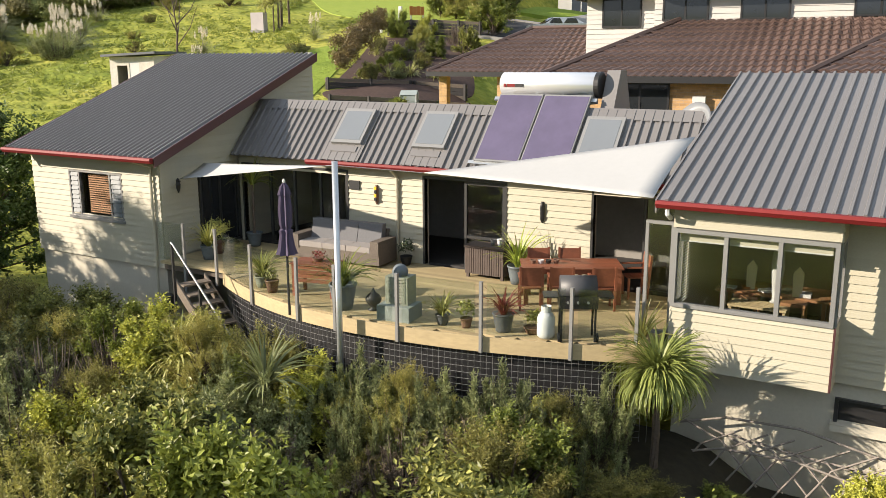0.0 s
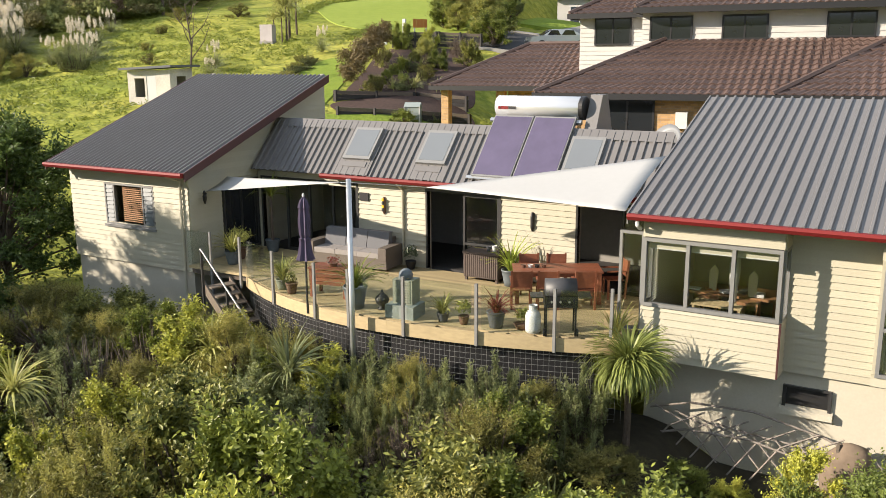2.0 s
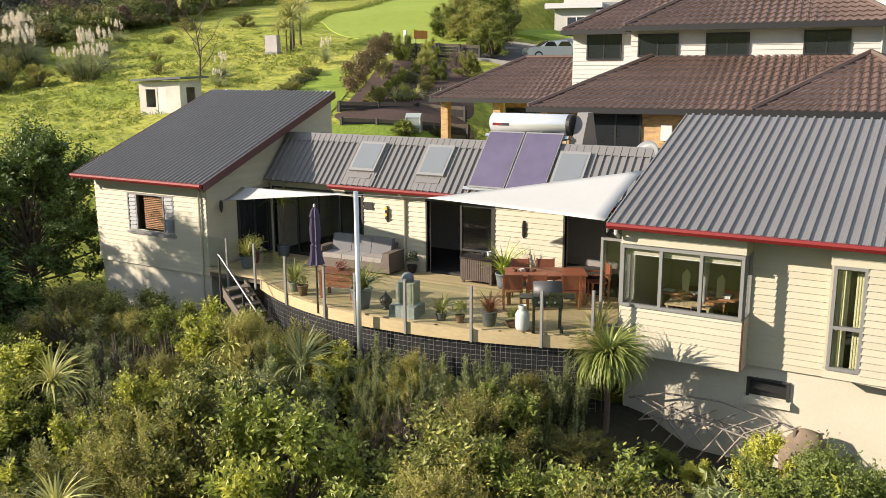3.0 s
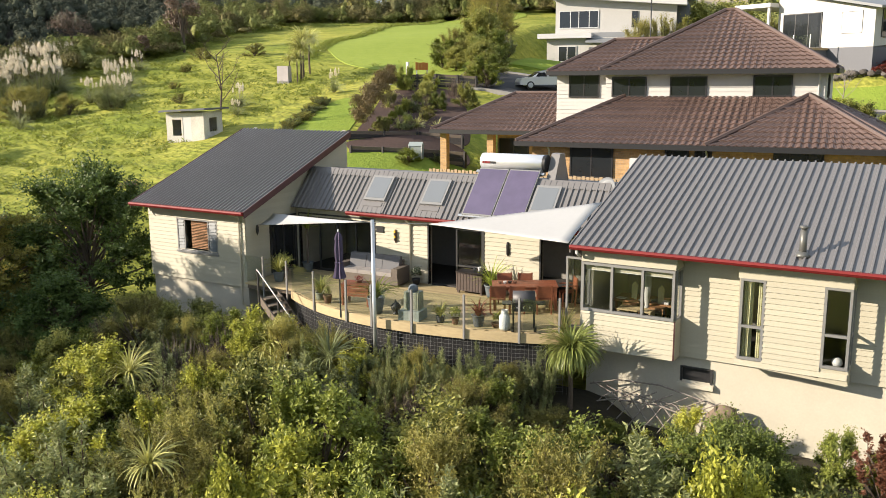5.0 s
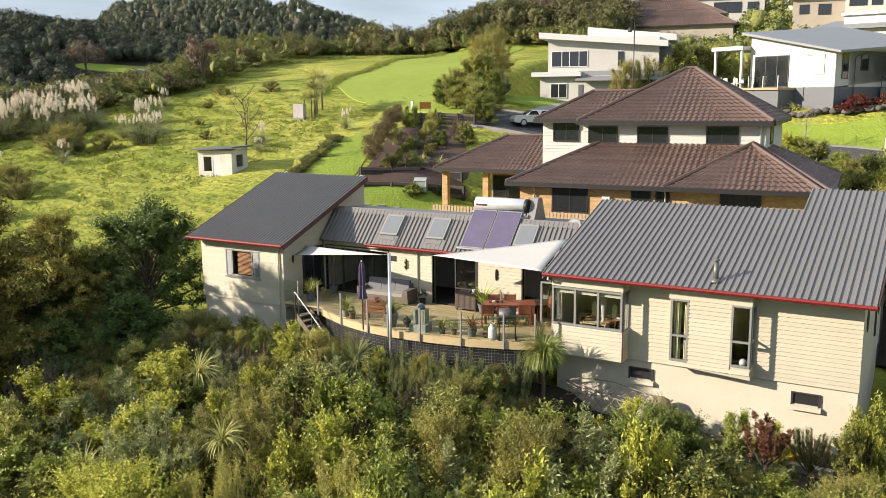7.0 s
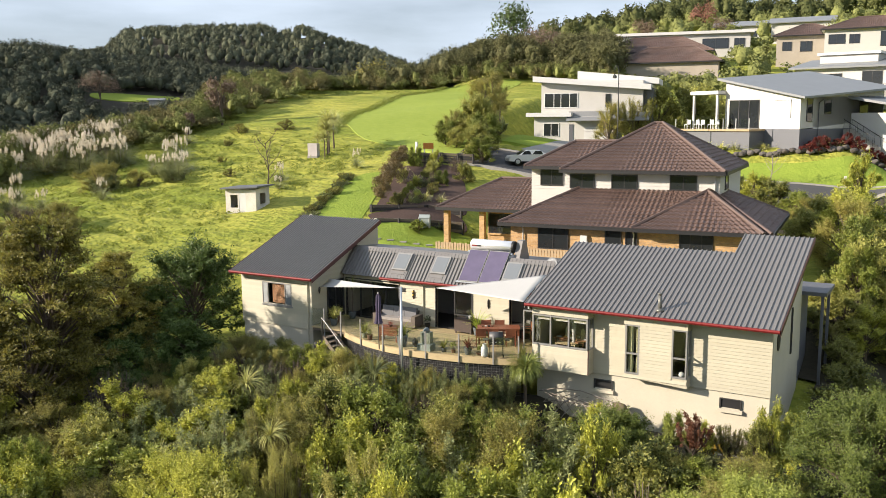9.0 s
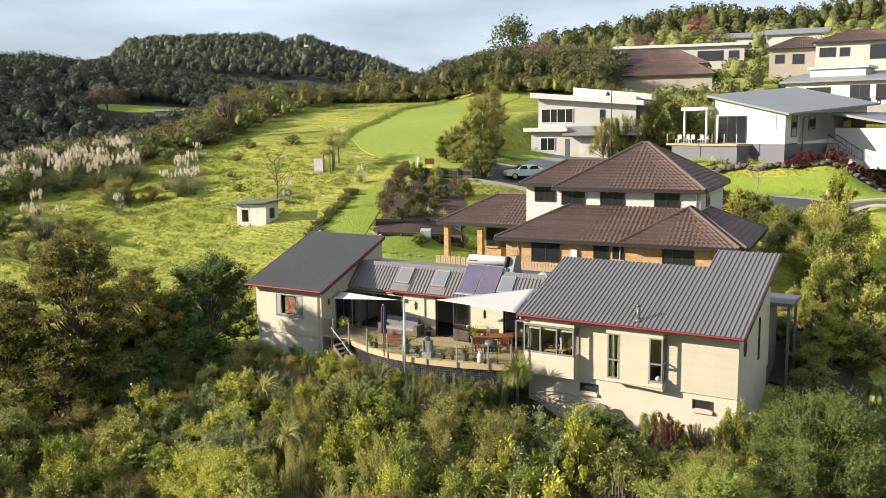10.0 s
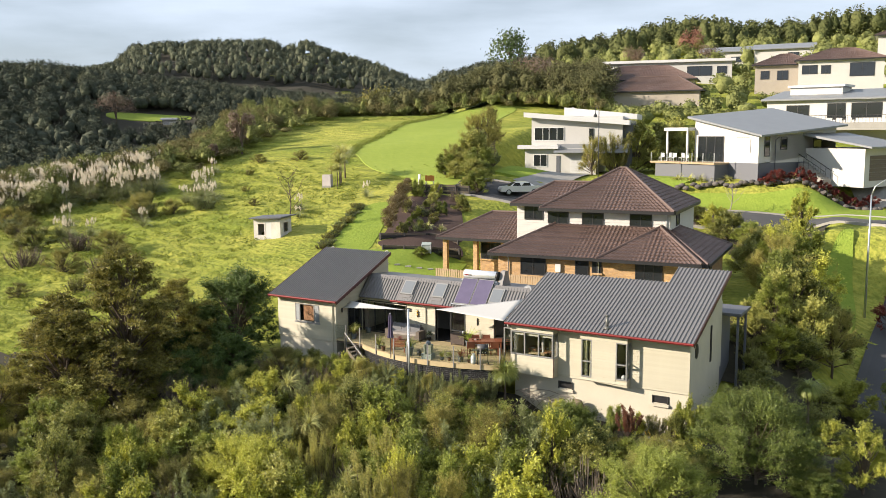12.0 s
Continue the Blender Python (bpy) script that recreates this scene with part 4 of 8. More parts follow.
fas = bmesh.new()
for (xa, ya), (xb, yb) in zip(front, front[1:]):
    d = Vector((yb - ya, -(xb - xa), 0)).normalized() * 0.03
    prism(fas, ((xa, ya, -0.27), (xb, yb, -0.27), (xb + d.x, yb + d.y, -0.27), (xa + d.x, ya + d.y, -0.27)), (0, 0, 0.275))
bmesh.ops.remove_doubles(fas, verts=fas.verts, dist=0.0005)
part("fascia", fas, FASCIA, deck, "honey-coloured timber fascia board")
mast = thing("sail_mast", "tall galvanised steel mast in front of the deck", "mast", at=(-8.08, -2.03, 0))
bm = bmesh.new()
tube(bm, [(0, 0, -3.2), (0, 0, 2.95)], [0.062, 0.056], 14)
part("mast_tube", bm, STEEL, mast, smooth=True)

# ---- the neighbour's house, in its own axes ----
N = thing("neighbour_house", "two-storey brick house with brown tiled hip roofs", "house", at=(-10.99, 13.03, 0.51), turn=5.4)
N.scale = (0.929, 1.017, 1.0)


def hip_roof(name, x0, x1, y0, y1, z, slope, parent, open_side=""):
    """Tiled hip roof over a rectangle: stepped, waved courses on each slope, with ridge tiles."""
    w, d = x1 - x0, y1 - y0
    half = min(w, d) / 2
    top = z + half * slope
    if w > d:
        r0, r1 = (x0 + half, y0 + half), (x1 - half, y0 + half)
    else:
        r0, r1 = (x0 + half, y0 + half), (x0 + half, y1 - half)
    c = [(x0, y0), (x1, y0), (x1, y1), (x0, y1)]
    if w > d:
        slopes = [(c[0], c[1], r1, r0), (c[1], c[2], r1, r1), (c[2], c[3], r0, r1), (c[3], c[0], r0, r0)]
    else:
        slopes = [(c[0], c[1], r0, r0), (c[1], c[2], r1, r0), (c[2], c[3], r1, r1), (c[3], c[0], r0, r1)]
    roof = new(name)
    roof.parent = parent
    bm = bmesh.new()
    for a, b, tb, ta in slopes:
        pa, pb = Vector((*a, z)), Vector((*b, z))
        pta, ptb = Vector((*ta, top)), Vector((*tb, top))
        tile_slope(bm, pa, pb, ptb, pta)
    part("tiles", bm, TILE, roof, "brown concrete roof tiles")
    cap = bmesh.new()
    edges = [(Vector((*c[i], z)), Vector((*(r0 if i in ((0, 3) if w > d else (0, 1)) else r1), top))) for i in range(4)] + [(Vector((*r0, top)), Vector((*r1, top)))]
    for a, b in edges:
        if (b - a).length > 0.3:
            tube(cap, [a + Vector((0, 0, 0.03)), b + Vector((0, 0, 0.03))], 0.11, 6)
    part("ridge_tiles", cap, RIDGE, roof)
    g = bmesh.new()
    for (ax, ay), (bx, by) in zip(c, c[1:] + c[:1]):
        dirv = Vector((bx - ax, by - ay, 0)).normalized()
        out = Vector((dirv.y, -dirv.x, 0)) * 0.1
        prism(g, ((ax, ay, z - 0.2), (bx, by, z - 0.2), (bx + out.x, by + out.y, z - 0.2), (ax + out.x, ay + out.y, z - 0.2)), (0, 0, 0.21))
    part("gutter", g, BLACK, roof)
    s = bmesh.new()
    box(s, x0 + 0.02, x1 - 0.02, y0 + 0.02, y1 - 0.02, z - 0.12, z - 0.06)
    part("soffit", s, WHITE, roof)
    return roof


def tile_slope(bm, pa, pb, ptb, pta, course=0.36, tile=0.31, sub=4):
    """Courses of waved tiles from the eave pa-pb up to pta-ptb; each course's lower edge stands proud."""
    up0, up1 = pta - pa, ptb - pb
    nrm = (pb - pa).cross(up0 if up0.length > up1.length else up1).normalized()
    if nrm.z < 0:
        nrm = -nrm
    along = (pb - pa).normalized()
    rise = up0 - along * up0.dot(along)
    n = max(1, int(rise.length / course))
    for k in range(n):
        lo, hi = k / n, (k + 1) / n
        rows = []
        s0 = (pa + up0 * lo - pa).dot(along)
        s1 = (pb + up1 * lo - pa).dot(along)
        e0, e1 = (up0 * hi).dot(along), (pb + up1 * hi - pa).dot(along)
        if s1 - s0 < 0.05:
            continue
        count = max(1, int((s1 - s0) / tile * sub))
        for f, lift in ((lo, 0.05), (hi, 0.0)):
            a, b = (s0, s1) if f == lo else (max(s0, e0), min(s1, e1)) if e1 > e0 else ((e0 + e1) / 2, (e0 + e1) / 2)
            row = []
            for i in range(count + 1):
                s = a + (b - a) * i / count
                h = 0.034 * math.sin(2 * math.pi * (s - (pa - pa).dot(along)) / tile)
                row.append(bm.verts.new(pa + rise * f + along * s + nrm * (lift + h)))
            rows.append(row)
        low = [bm.verts.new(v.co - nrm * 0.05) for v in rows[0]]
        for i in range(count):
            bm.faces.new((rows[0][i], rows[0][i + 1], rows[1][i + 1], rows[1][i]))
            bm.faces.new((low[i], low[i + 1], rows[0][i + 1], rows[0][i]))


hip_roof("lower_roof", 0.0, 16.8, 0.0, 11.0, 3.6, 0.46, N)
hip_roof("wing_roof", 8.75, 16.4, -0.25, 8.0, 3.62, 0.5, N)
hip_roof("porch_roof", -8.2, 4.0, 6.9, 14.5, 3.6, 0.5, N)
hip_roof("upper_roof", 2.95, 13.65, 3.4, 13.6, 6.65, 0.55, N)
hip_roof("upper_roof", -0.9, 8.0, 6.6, 12.4, 6.65, 0.55, N)
for wb in ((0.6, 16.2, 0.6, 10.4, 0.1, 3.5), (-4.7, 0.6, 8.6, 13.8, 0.1, 3.5)):
    solid("brick_wall", BRICK, N, "honey brick wall", [wb])
for wb in ((3.1, 13.2, 4.1, 13.3, 3.6, 6.55), (-0.55, 3.1, 7.2, 11.8, 3.6, 6.55)):
    up = solid("upper_wall", WHITEWALL, N, "pale weatherboard upper storey", [wb])
    boards(up, wb[0], wb[1], 3.6, 6.5, (0, wb[2] - 0.004, 0), 0, lift=0.19, mat=WHITEWALL)
    boards(up, 0, wb[3] - wb[2], 3.6, 6.5, (wb[1] + 0.004, wb[2], 0), 90, lift=0.19, mat=WHITEWALL)


def flat_window(parent, m, w, h, mullions=(), frame_mat=None, bar=0.07, sill=None, label="dark-framed window"):
    """A window set on a wall face: proud frame and bars, a reflecting pane behind each light."""
    win = new("window")
    win.parent, win.matrix_basis = parent, m
    tagged(win, label)
    b = [(0, bar, -0.06, 0.02, 0, h), (w - bar, w, -0.06, 0.02, 0, h), (bar, w - bar, -0.06, 0.02, 0, bar), (bar, w - bar, -0.06, 0.02, h - bar, h)]
    b += [(x - bar / 2, x + bar / 2, -0.055, 0.02, bar, h - bar) for x in mullions]
    solid("window_frame", frame_mat or BLACK, win, "", b)
    xs = [bar, *[v for x in mullions for v in (x - bar / 2, x + bar / 2)], w - bar]
    for i in range(len(xs) // 2):
        block("pane", (xs[2 * i], xs[2 * i + 1], -0.04, -0.02, bar, h - bar), PANE, win)
    if sill:
        solid("window_sill", sill, win, "", [(-0.08, w + 0.08, -0.13, 0.0, -0.12, 0.0)])
    return win


for x, y, z, w, h, mul in ((0.15, 7.16, 5.35, 1.7, 1.15, (0.85,)), (3.42, 4.06, 5.45, 1.72, 0.9, (0.86,)), (6.28, 4.06, 5.45, 1.74, 0.9, (0.87,)), (10.1, 4.06, 5.48, 1.72, 0.9, (0.86,))):
    flat_window(N, pose(x, y, z), w, h, mul)
for x, z, w, h, mul in ((2.5, 2.05, 2.06, 1.36, (1.03,)), (6.92, 0.95, 1.05, 2.5, ()), (8.22, 2.5, 0.74, 0.92, (0.37,)), (11.5, 2.0, 2.0, 1.4, (0.66, 1.33))):
    flat_window(N, pose(x, 0.59, z), w, h, mul, sill=BRICK if z > 1.5 else None)
flat_window(N, pose(-4.6, 8.59, 1.7), 1.9, 1.4, (0.95,), sill=BRICK)
flat_window(N, pose(13.24, 6.0, 5.4, 0, 0, 90), 1.2, 1.0, (0.6,))
flat_window(N, pose(16.21, 3.0, 1.9, 0, 0, 90), 1.8, 1.4, (0.9,), sill=BRICK)
for x, y, z0, z1 in ((1.5, 0.5, 0.9, 3.45), (8.75, 0.5, 0.9, 3.45), (12.95, 4.0, 3.9, 6.5), (15.95, 0.5, 0.9, 3.45)):
    bm = bmesh.new()
    tube(bm, [(x, y - 0.35, z1 + 0.02), (x, y, z1 - 0.25), (x, y, z0)], 0.045, 6)
    part("downpipe", bm, WHITE, N, "white downpipe", True)
meter = thing("meter_box", "small white box on the brick wall", "meter box", at=(-10.99, 13.03, 0.51), turn=5.4)
meter.scale = N.scale
solid("case", WHITE, meter, "", [(5.37, 5.80, 0.42, 0.59, 2.42, 2.98)], bevel=0.02)
terrace_fence = thing("timber_fence", "low pale timber paling fence below the brick house", "fence")
for i in range(62):
    solid("paling", TIMBER, terrace_fence, "", [(-14.8 + i * 0.19, -14.66 + i * 0.19, 11.9, 11.93, 1.0, 2.82 + 0.03 * (i % 2))])
for z in (1.4, 2.45):
    solid("rail", TIMBER, terrace_fence, "", [(-14.8, -3.0, 11.93, 11.98, z + 0.2, z + 0.29)])
for cx, cy in ((-7.6, 7.5), (-4.6, 7.5)):
    solid("brick_column", BRICK, N, "honey brick column", [(cx - 0.2, cx + 0.2, cy - 0.2, cy + 0.2, 0.1, 3.5)])


# ---- things on the deck ----
def post_at(x, y, z0=-0.27, z1=1.0):
    p = thing("balustrade_post", "slim grey aluminium post on the deck edge", "post", group="balustrade posts", at=(x, y, 0))
    solid("post", ALU, p, "", [(-0.028, 0.028, -0.028, 0.028, z0, z1)], bevel=0.004)
    return p


for px in (-10.95, -9.35, -8.35, -6.98, -5.40, -3.90):
    post_at(px, deck_front(px) - 0.065)
post_at(-2.95, -0.6)
post_at(-12.75, -0.42, -0.3)
post_at(-13.9, -0.28, -0.9)


BALUSTRADE = thing("glass_balustrade", "clear frameless glass balustrade round the deck edge", "balustrade")


def glass_panel(a, b, z0=0.08, z1=0.98, lower=0.0):
    bm = bmesh.new()
    n = Vector((b[1] - a[1], a[0] - b[0], 0)).normalized() * 0.012
    prism(bm, [(a[0], a[1], z0), (b[0], b[1], z0 - lower), (b[0], b[1], z1 - lower), (a[0], a[1], z1)], n)
    ob = part("glass_panel", bm, GLASS, BALUSTRADE)
    ob.visible_shadow = False


for xa, xb in ((-12.45, -11.05), (-10.85, -9.45), (-9.25, -8.45), (-8.25, -7.08), (-6.88, -5.50), (-5.30, -4.0), (-3.8, -3.02)):
    glass_panel((xa, deck_front(xa) - 0.06), (xb, deck_front(xb) - 0.06))
glass_panel((-14.75, -0.25), (-13.95, -0.28))
# stair down from the deck's west end
stair = thing("stair", "dark timber stair with a steel handrail", "stair", at=(-13.35, -1.1, 0.0), turn=-17)
for k in range(9):
    solid("tread", OLDTIMBER, stair, "", [(k * 0.27, 0.3 + k * 0.27, 0.05, 0.72, -0.22 - k * 0.175, -0.18 - k * 0.175)], bevel=0.006)
for sy in (0.0, 0.72):
    solid("stringer", OLDTIMBER, stair, "", prisms=[(((-0.05, sy, -0.06), (2.6, sy, -1.78), (2.6, sy, -2.06), (-0.05, sy, -0.34)), (0, 0.045, 0))])
bm = bmesh.new()
tube(bm, [(-0.05, -0.02, 0.76), (0.05, -0.02, 0.72), (2.45, -0.02, -0.83), (2.55, -0.02, -0.86)], 0.024, 8)
part("handrail", bm, ALU, stair, "straight steel handrail")
for px in (0.0, 1.2, 2.35):
    solid("rail_post", DARKALU, stair, "", [(px - 0.025, px + 0.025, -0.05, 0.0, -0.8 - 0.65 * px, 0.72 - 0.65 * px)])
drum = thing("drum", "black drum under the stair", "drum", at=(-13.8, -1.0, -0.95))
bm = bmesh.new()
lathe(bm, [(0.17, 0), (0.18, 0.05), (0.18, 0.40), (0.15, 0.44)], (0, 0, 0), 16)
part("body", bm, BLACK, drum, "", True)
# wire grid that closes the space under the deck
skirt = thing("deck_skirt", "pale wire grid over the dark space below the deck", "wire mesh")
bm = bmesh.new()
pts = [(x, deck_front(x) + 0.03) for x in np.linspace(DX0 + 0.1, DX1, 90)]
for k in range(12):
    z = -0.36 - k * 0.115
    tube(bm, [(x, y, z) for x, y in pts[::4]], 0.0035, 4, False)
for x, y in pts:
    tube(bm, [(x, y, -0.28), (x, y, -1.7)], 0.0035, 4, False)
tagged(part("wire", bm, ALU, skirt), kind="stuff")
# black sheet added close behind the wire in place of the void's shade
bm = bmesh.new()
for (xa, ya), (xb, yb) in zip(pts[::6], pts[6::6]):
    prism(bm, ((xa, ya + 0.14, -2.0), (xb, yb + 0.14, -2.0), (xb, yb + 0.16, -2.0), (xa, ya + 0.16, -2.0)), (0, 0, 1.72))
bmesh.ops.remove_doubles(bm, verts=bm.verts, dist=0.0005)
part("backing", bm, BLACK, skirt, "black sheet added to stand for the shade under the deck")
for px in (-11.5, -9.5, -7.5, -5.5, -3.5):
    solid("deck_post", OLDTIMBER, skirt, "", [(px - 0.09, px + 0.09, deck_front(px) + 0.25, deck_front(px) + 0.43, -3.2, -0.22)])


# shade sails
def sail(corners, sag, label, n=14):
    """A triangular sail with hollowed edges between three corners."""
    A, B, C = (Vector(c) for c in corners)
    mid = (A + B + C) / 3
    bm = bmesh.new()
    rows = []
    for i in range(n + 1):
        row = []
        for j in range(n + 1 - i):
            u, v = i / n, j / n
            w = 1 - u - v
            p = A * w + B * u + C * v
            hollow = 4 * (w * u * (1 - v) + u * v * (1 - w) + v * w * (1 - u)) * 0.5
            edge = 1 - min(w, u, v) * 3
            pull = sag * hollow * max(edge, 0)
            p = p + (mid - p) * pull
            p.z -= 0.25 * 27 * w * u * v * sag
            row.append(bm.verts.new(p))
        rows.append(row)
    for i in range(n):
        for j in range(n - i):
            bm.faces.new((rows[i][j], rows[i + 1][j], rows[i][j + 1]))
            if j < n - i - 1:
                bm.faces.new((rows[i + 1][j], rows[i + 1][j + 1], rows[i][j + 1]))
    bmesh.ops.recalc_face_normals(bm, faces=bm.faces)
    bmesh.ops.solidify(bm, geom=bm.faces[:], thickness=0.006)
    s = thing("shade_sail", label, "shade sail", group="shade sails")
    part("cloth", bm, SAIL, s, "", True)
    return s


MAST_TOP = Vector((-8.08, -2.03, 2.88))
s1 = sail(((-8.45, -1.82, 2.83), (-14.85, 0.60, 1.87), (-14.85, 1.42, 2.18)), 0.12, "white triangular shade sail between mast and wing")
s2 = sail(((-7.9, 0.62, 2.46), (-2.86, -0.32, 2.47), (-2.86, 2.15, 3.28)), 0.05, "white triangular shade sail fixed to the roof edge")
for s, a, b in ((s1, MAST_TOP, (-8.45, -1.82, 2.83)), (s2, MAST_TOP, (-7.9, 0.62, 2.46))):
    bm = bmesh.new()
    tube(bm, [a, b], 0.008, 5)
    part("cable", bm, STEEL, s)


# planting helpers for pots
def blades(count, length, width, droop, seed, spread=0.9, rise=1.0):
    """Strap leaves that arch out from one point, as verts and faces."""
    r = random.Random(seed)
    verts, faces = [], []
    for _ in range(count):
        a, tilt, ln = r.uniform(0, 2 * math.pi), r.uniform(0.08, spread), length * r.uniform(0.65, 1.1)
        d = Vector((math.cos(a), math.sin(a), 0))
        side = Vector((-d.y, d.x, 0)) * width
        p, ang = d * 0.03, math.pi / 2 - tilt * 0.8
        k0 = len(verts)
        for k in range(6):
            f = 1 - (k / 5) ** 2 if k else 0.7
            verts += [tuple(p - side * f * 0.5), tuple(p + side * f * 0.5 + Vector((0, 0, width * 0.2)))]
            p = p + (d * math.cos(ang) + Vector((0, 0, rise * math.sin(ang)))) * ln / 5
            ang -= droop * (0.5 + tilt) * r.uniform(0.7, 1.2)
        faces += [(k0 + 2 * k, k0 + 2 * k + 1, k0 + 2 * k + 3, k0 + 2 * k + 2) for k in range(5)]
    return verts, faces


def leaf_cloud(clumps, count, size, seed, aspect=0.45, tilt=1.0):
    """Rhombic leaves over the skins of ellipsoids (centre, radii), as numpy verts and faces."""
    g = np.random.default_rng(seed)
    vol = np.array([c[1][0] * c[1][1] + c[1][1] * c[1][2] for c in clumps])
    pick = g.choice(len(clumps), count, p=vol / vol.sum())
    cen, rad = np.array([c[0] for c in clumps])[pick], np.array([c[1] for c in clumps])[pick]
    d = g.normal(size=(count, 3))
    d /= np.linalg.norm(d, axis=1)[:, None]
    d[:, 2] = np.where(d[:, 2] < -0.35, -d[:, 2], d[:, 2])
    ph = pick * 1.7
    lump = 1 + 0.16 * np.sin(5.0 * d[:, 0] + ph) * np.sin(4.0 * d[:, 1] + 2.3 * ph) + 0.12 * np.sin(9.0 * d[:, 2] + 3.1 * ph + 6.0 * d[:, 0])
    p = cen + d * rad * lump[:, None] * (1 - 0.55 * g.random(count)[:, None] ** 2.2 + 0.12 * g.normal(size=(count, 1)))
    nrm = d + g.normal(size=(count, 3)) * tilt + np.array([-0.25, -0.2, 0.55])
    nrm /= np.linalg.norm(nrm, axis=1)[:, None]
    t = np.cross(nrm, g.normal(size=(count, 3)))
    t /= np.linalg.norm(t, axis=1)[:, None] + 1e-9
    b = np.cross(nrm, t)
    s = (size * (0.6 + 0.8 * g.random(count)))[:, None]
    v = np.stack([p - t * s * 0.5, p + b * s * aspect * 0.5 + nrm * s * 0.06, p + t * s * 0.5, p - b * s * aspect * 0.5 + nrm * s * 0.06], 1).reshape(-1, 3)
    f = np.arange(count * 4).reshape(-1, 4)
    return v, f


def pot(bm, r, h, centre=(0, 0, 0), ribs=False):
    prof = [(r * 0.68, 0), (r * 0.8, h * 0.3), (r * 0.95, h * 0.75), (r, h * 0.9), (r * 1.05, h * 0.92), (r * 1.05, h), (r * 0.92, h), (r * 0.9, h * 0.88), (0.01, h * 0.86)]
    if ribs:
        prof = [(rr * (1 + 0.03 * (i % 2)), z) for i, (rr, z) in enumerate([(r * (0.68 + 0.3 * k / 11), h * 0.95 * k / 11) for k in range(12)] + [(r * 1.04, h * 0.96), (r * 1.04, h), (r * 0.9, h), (0.01, h * 0.9)])]
    lathe(bm, prof, centre, 18)


def potted(label, at, r, h, mat, leaf_mat, kind, size, seed, ribs=False, count=60):
    t = thing("potted_plant", label, "plant pot", at=at)
    bm = bmesh.new()
    pot(bm, r, h, ribs=ribs)
    part("pot", bm, mat, t, "", True)
    if kind == "strap":
        v, f = blades(count, size, 0.022 + size * 0.02, 0.26, seed)
    else:
        v, f = leaf_cloud([((0, 0, size * 0.5), (size * 0.5, size * 0.5, size * 0.5))], count, 0.07, seed)
        v = v.tolist()
        f = f.tolist()
    ob = new("leaves", raw_mesh("leaves", v, f, leaf_mat))
    ob.parent = t
    ob.location = (0, 0, h * 0.85)
    return t


POTGREY = shader("ribbed_grey_pot", (0.07, 0.075, 0.08), rough=0.5, grain=0.1)
potted("flax-like plant in a large blue-grey planter", (-8.55, -1.28, 0), 0.26, 0.5, SLATE, G_BRIGHT, "strap", 0.85, 1, count=110)
potted("red-leaved cordyline in a ribbed grey pot", (-5.23, -1.02, 0), 0.19, 0.33, POTGREY, G_RED, "strap", 0.62, 2, ribs=True, count=70)
potted("fine grass in a small dark pot", (-6.36, -1.22, 0), 0.13, 0.2, POTGREY, G_OLIVE, "strap", 0.5, 3, count=80)
potted("small shrub in a brown pot", (-5.9, -1.16, 0), 0.11, 0.18, TERRACOTTA, G_BROAD, "bush", 0.34, 4, count=220)
potted("low round shrub in a brown bowl", (-4.72, -0.86, 0), 0.17, 0.12, TERRACOTTA, G_BROAD, "bush", 0.3, 5, count=260)
potted("yellow-green grassy plant in a pot beside the post", (-11.0, -0.85, 0), 0.16, 0.25, STONE, G_FLAX, "strap", 0.75, 6, count=100)
potted("small bonsai in a brown pot", (-10.55, -1.05, 0), 0.14, 0.26, TERRACOTTA, G_OLIVE, "bush", 0.25, 7, count=160)
potted("tall leafy plant in a pot by the wing wall", (-13.9, 0.5, 0), 0.2, 0.35, SLATE, G_BROAD, "strap", 0.8, 8, count=70)
potted("leafy palm in a pot beside the timber chest", (-6.45, 2.1, 0), 0.22, 0.4, SLATE, G_HEDGE, "strap", 1.0, 9, count=60)
potted("dark leafy plant by the downpipe", (-9.45, 2.35, 0), 0.14, 0.22, BLACK, G_DARK, "bush", 0.4, 10, count=260)
potted("small shrub by the sofa end", (-14.2, 1.1, 0), 0.18, 0.3, TERRACOTTA, G_BROAD, "bush", 0.6, 12, count=420)
corner_palm = thing("potted_palm", "tall potted palm in the corner behind the sail", "plant pot", at=(-14.0, 2.2, 0))
bm = bmesh.new()
pot(bm, 0.2, 0.36)
part("pot", bm, SLATE, corner_palm, "", True)
bm = bmesh.new()
tube(bm, [(0, 0, 0.3), (0.03, -0.02, 1.0), (0.0, 0.0, 1.6)], [0.05, 0.04, 0.03], 7)
part("trunk", bm, BARK, corner_palm)
v, f = blades(46, 0.85, 0.04, 0.24, 77, spread=1.3)
o = new("leaves", raw_mesh("leaves", v, f, G_BRIGHT))
o.parent, o.location = corner_palm, (0, 0, 1.58)
# lantern
lan = thing("lantern", "dark bulb-shaped metal lantern on the deck", "lantern", at=(-7.98, -1.08, 0))
bm = bmesh.new()
lathe(bm, [(0.1, 0), (0.11, 0.02), (0.05, 0.05), (0.13, 0.14), (0.16, 0.22), (0.12, 0.3), (0.04, 0.36), (0.015, 0.44)], (0, 0, 0), 14)
part("body", bm, BLACK, lan, "", True)
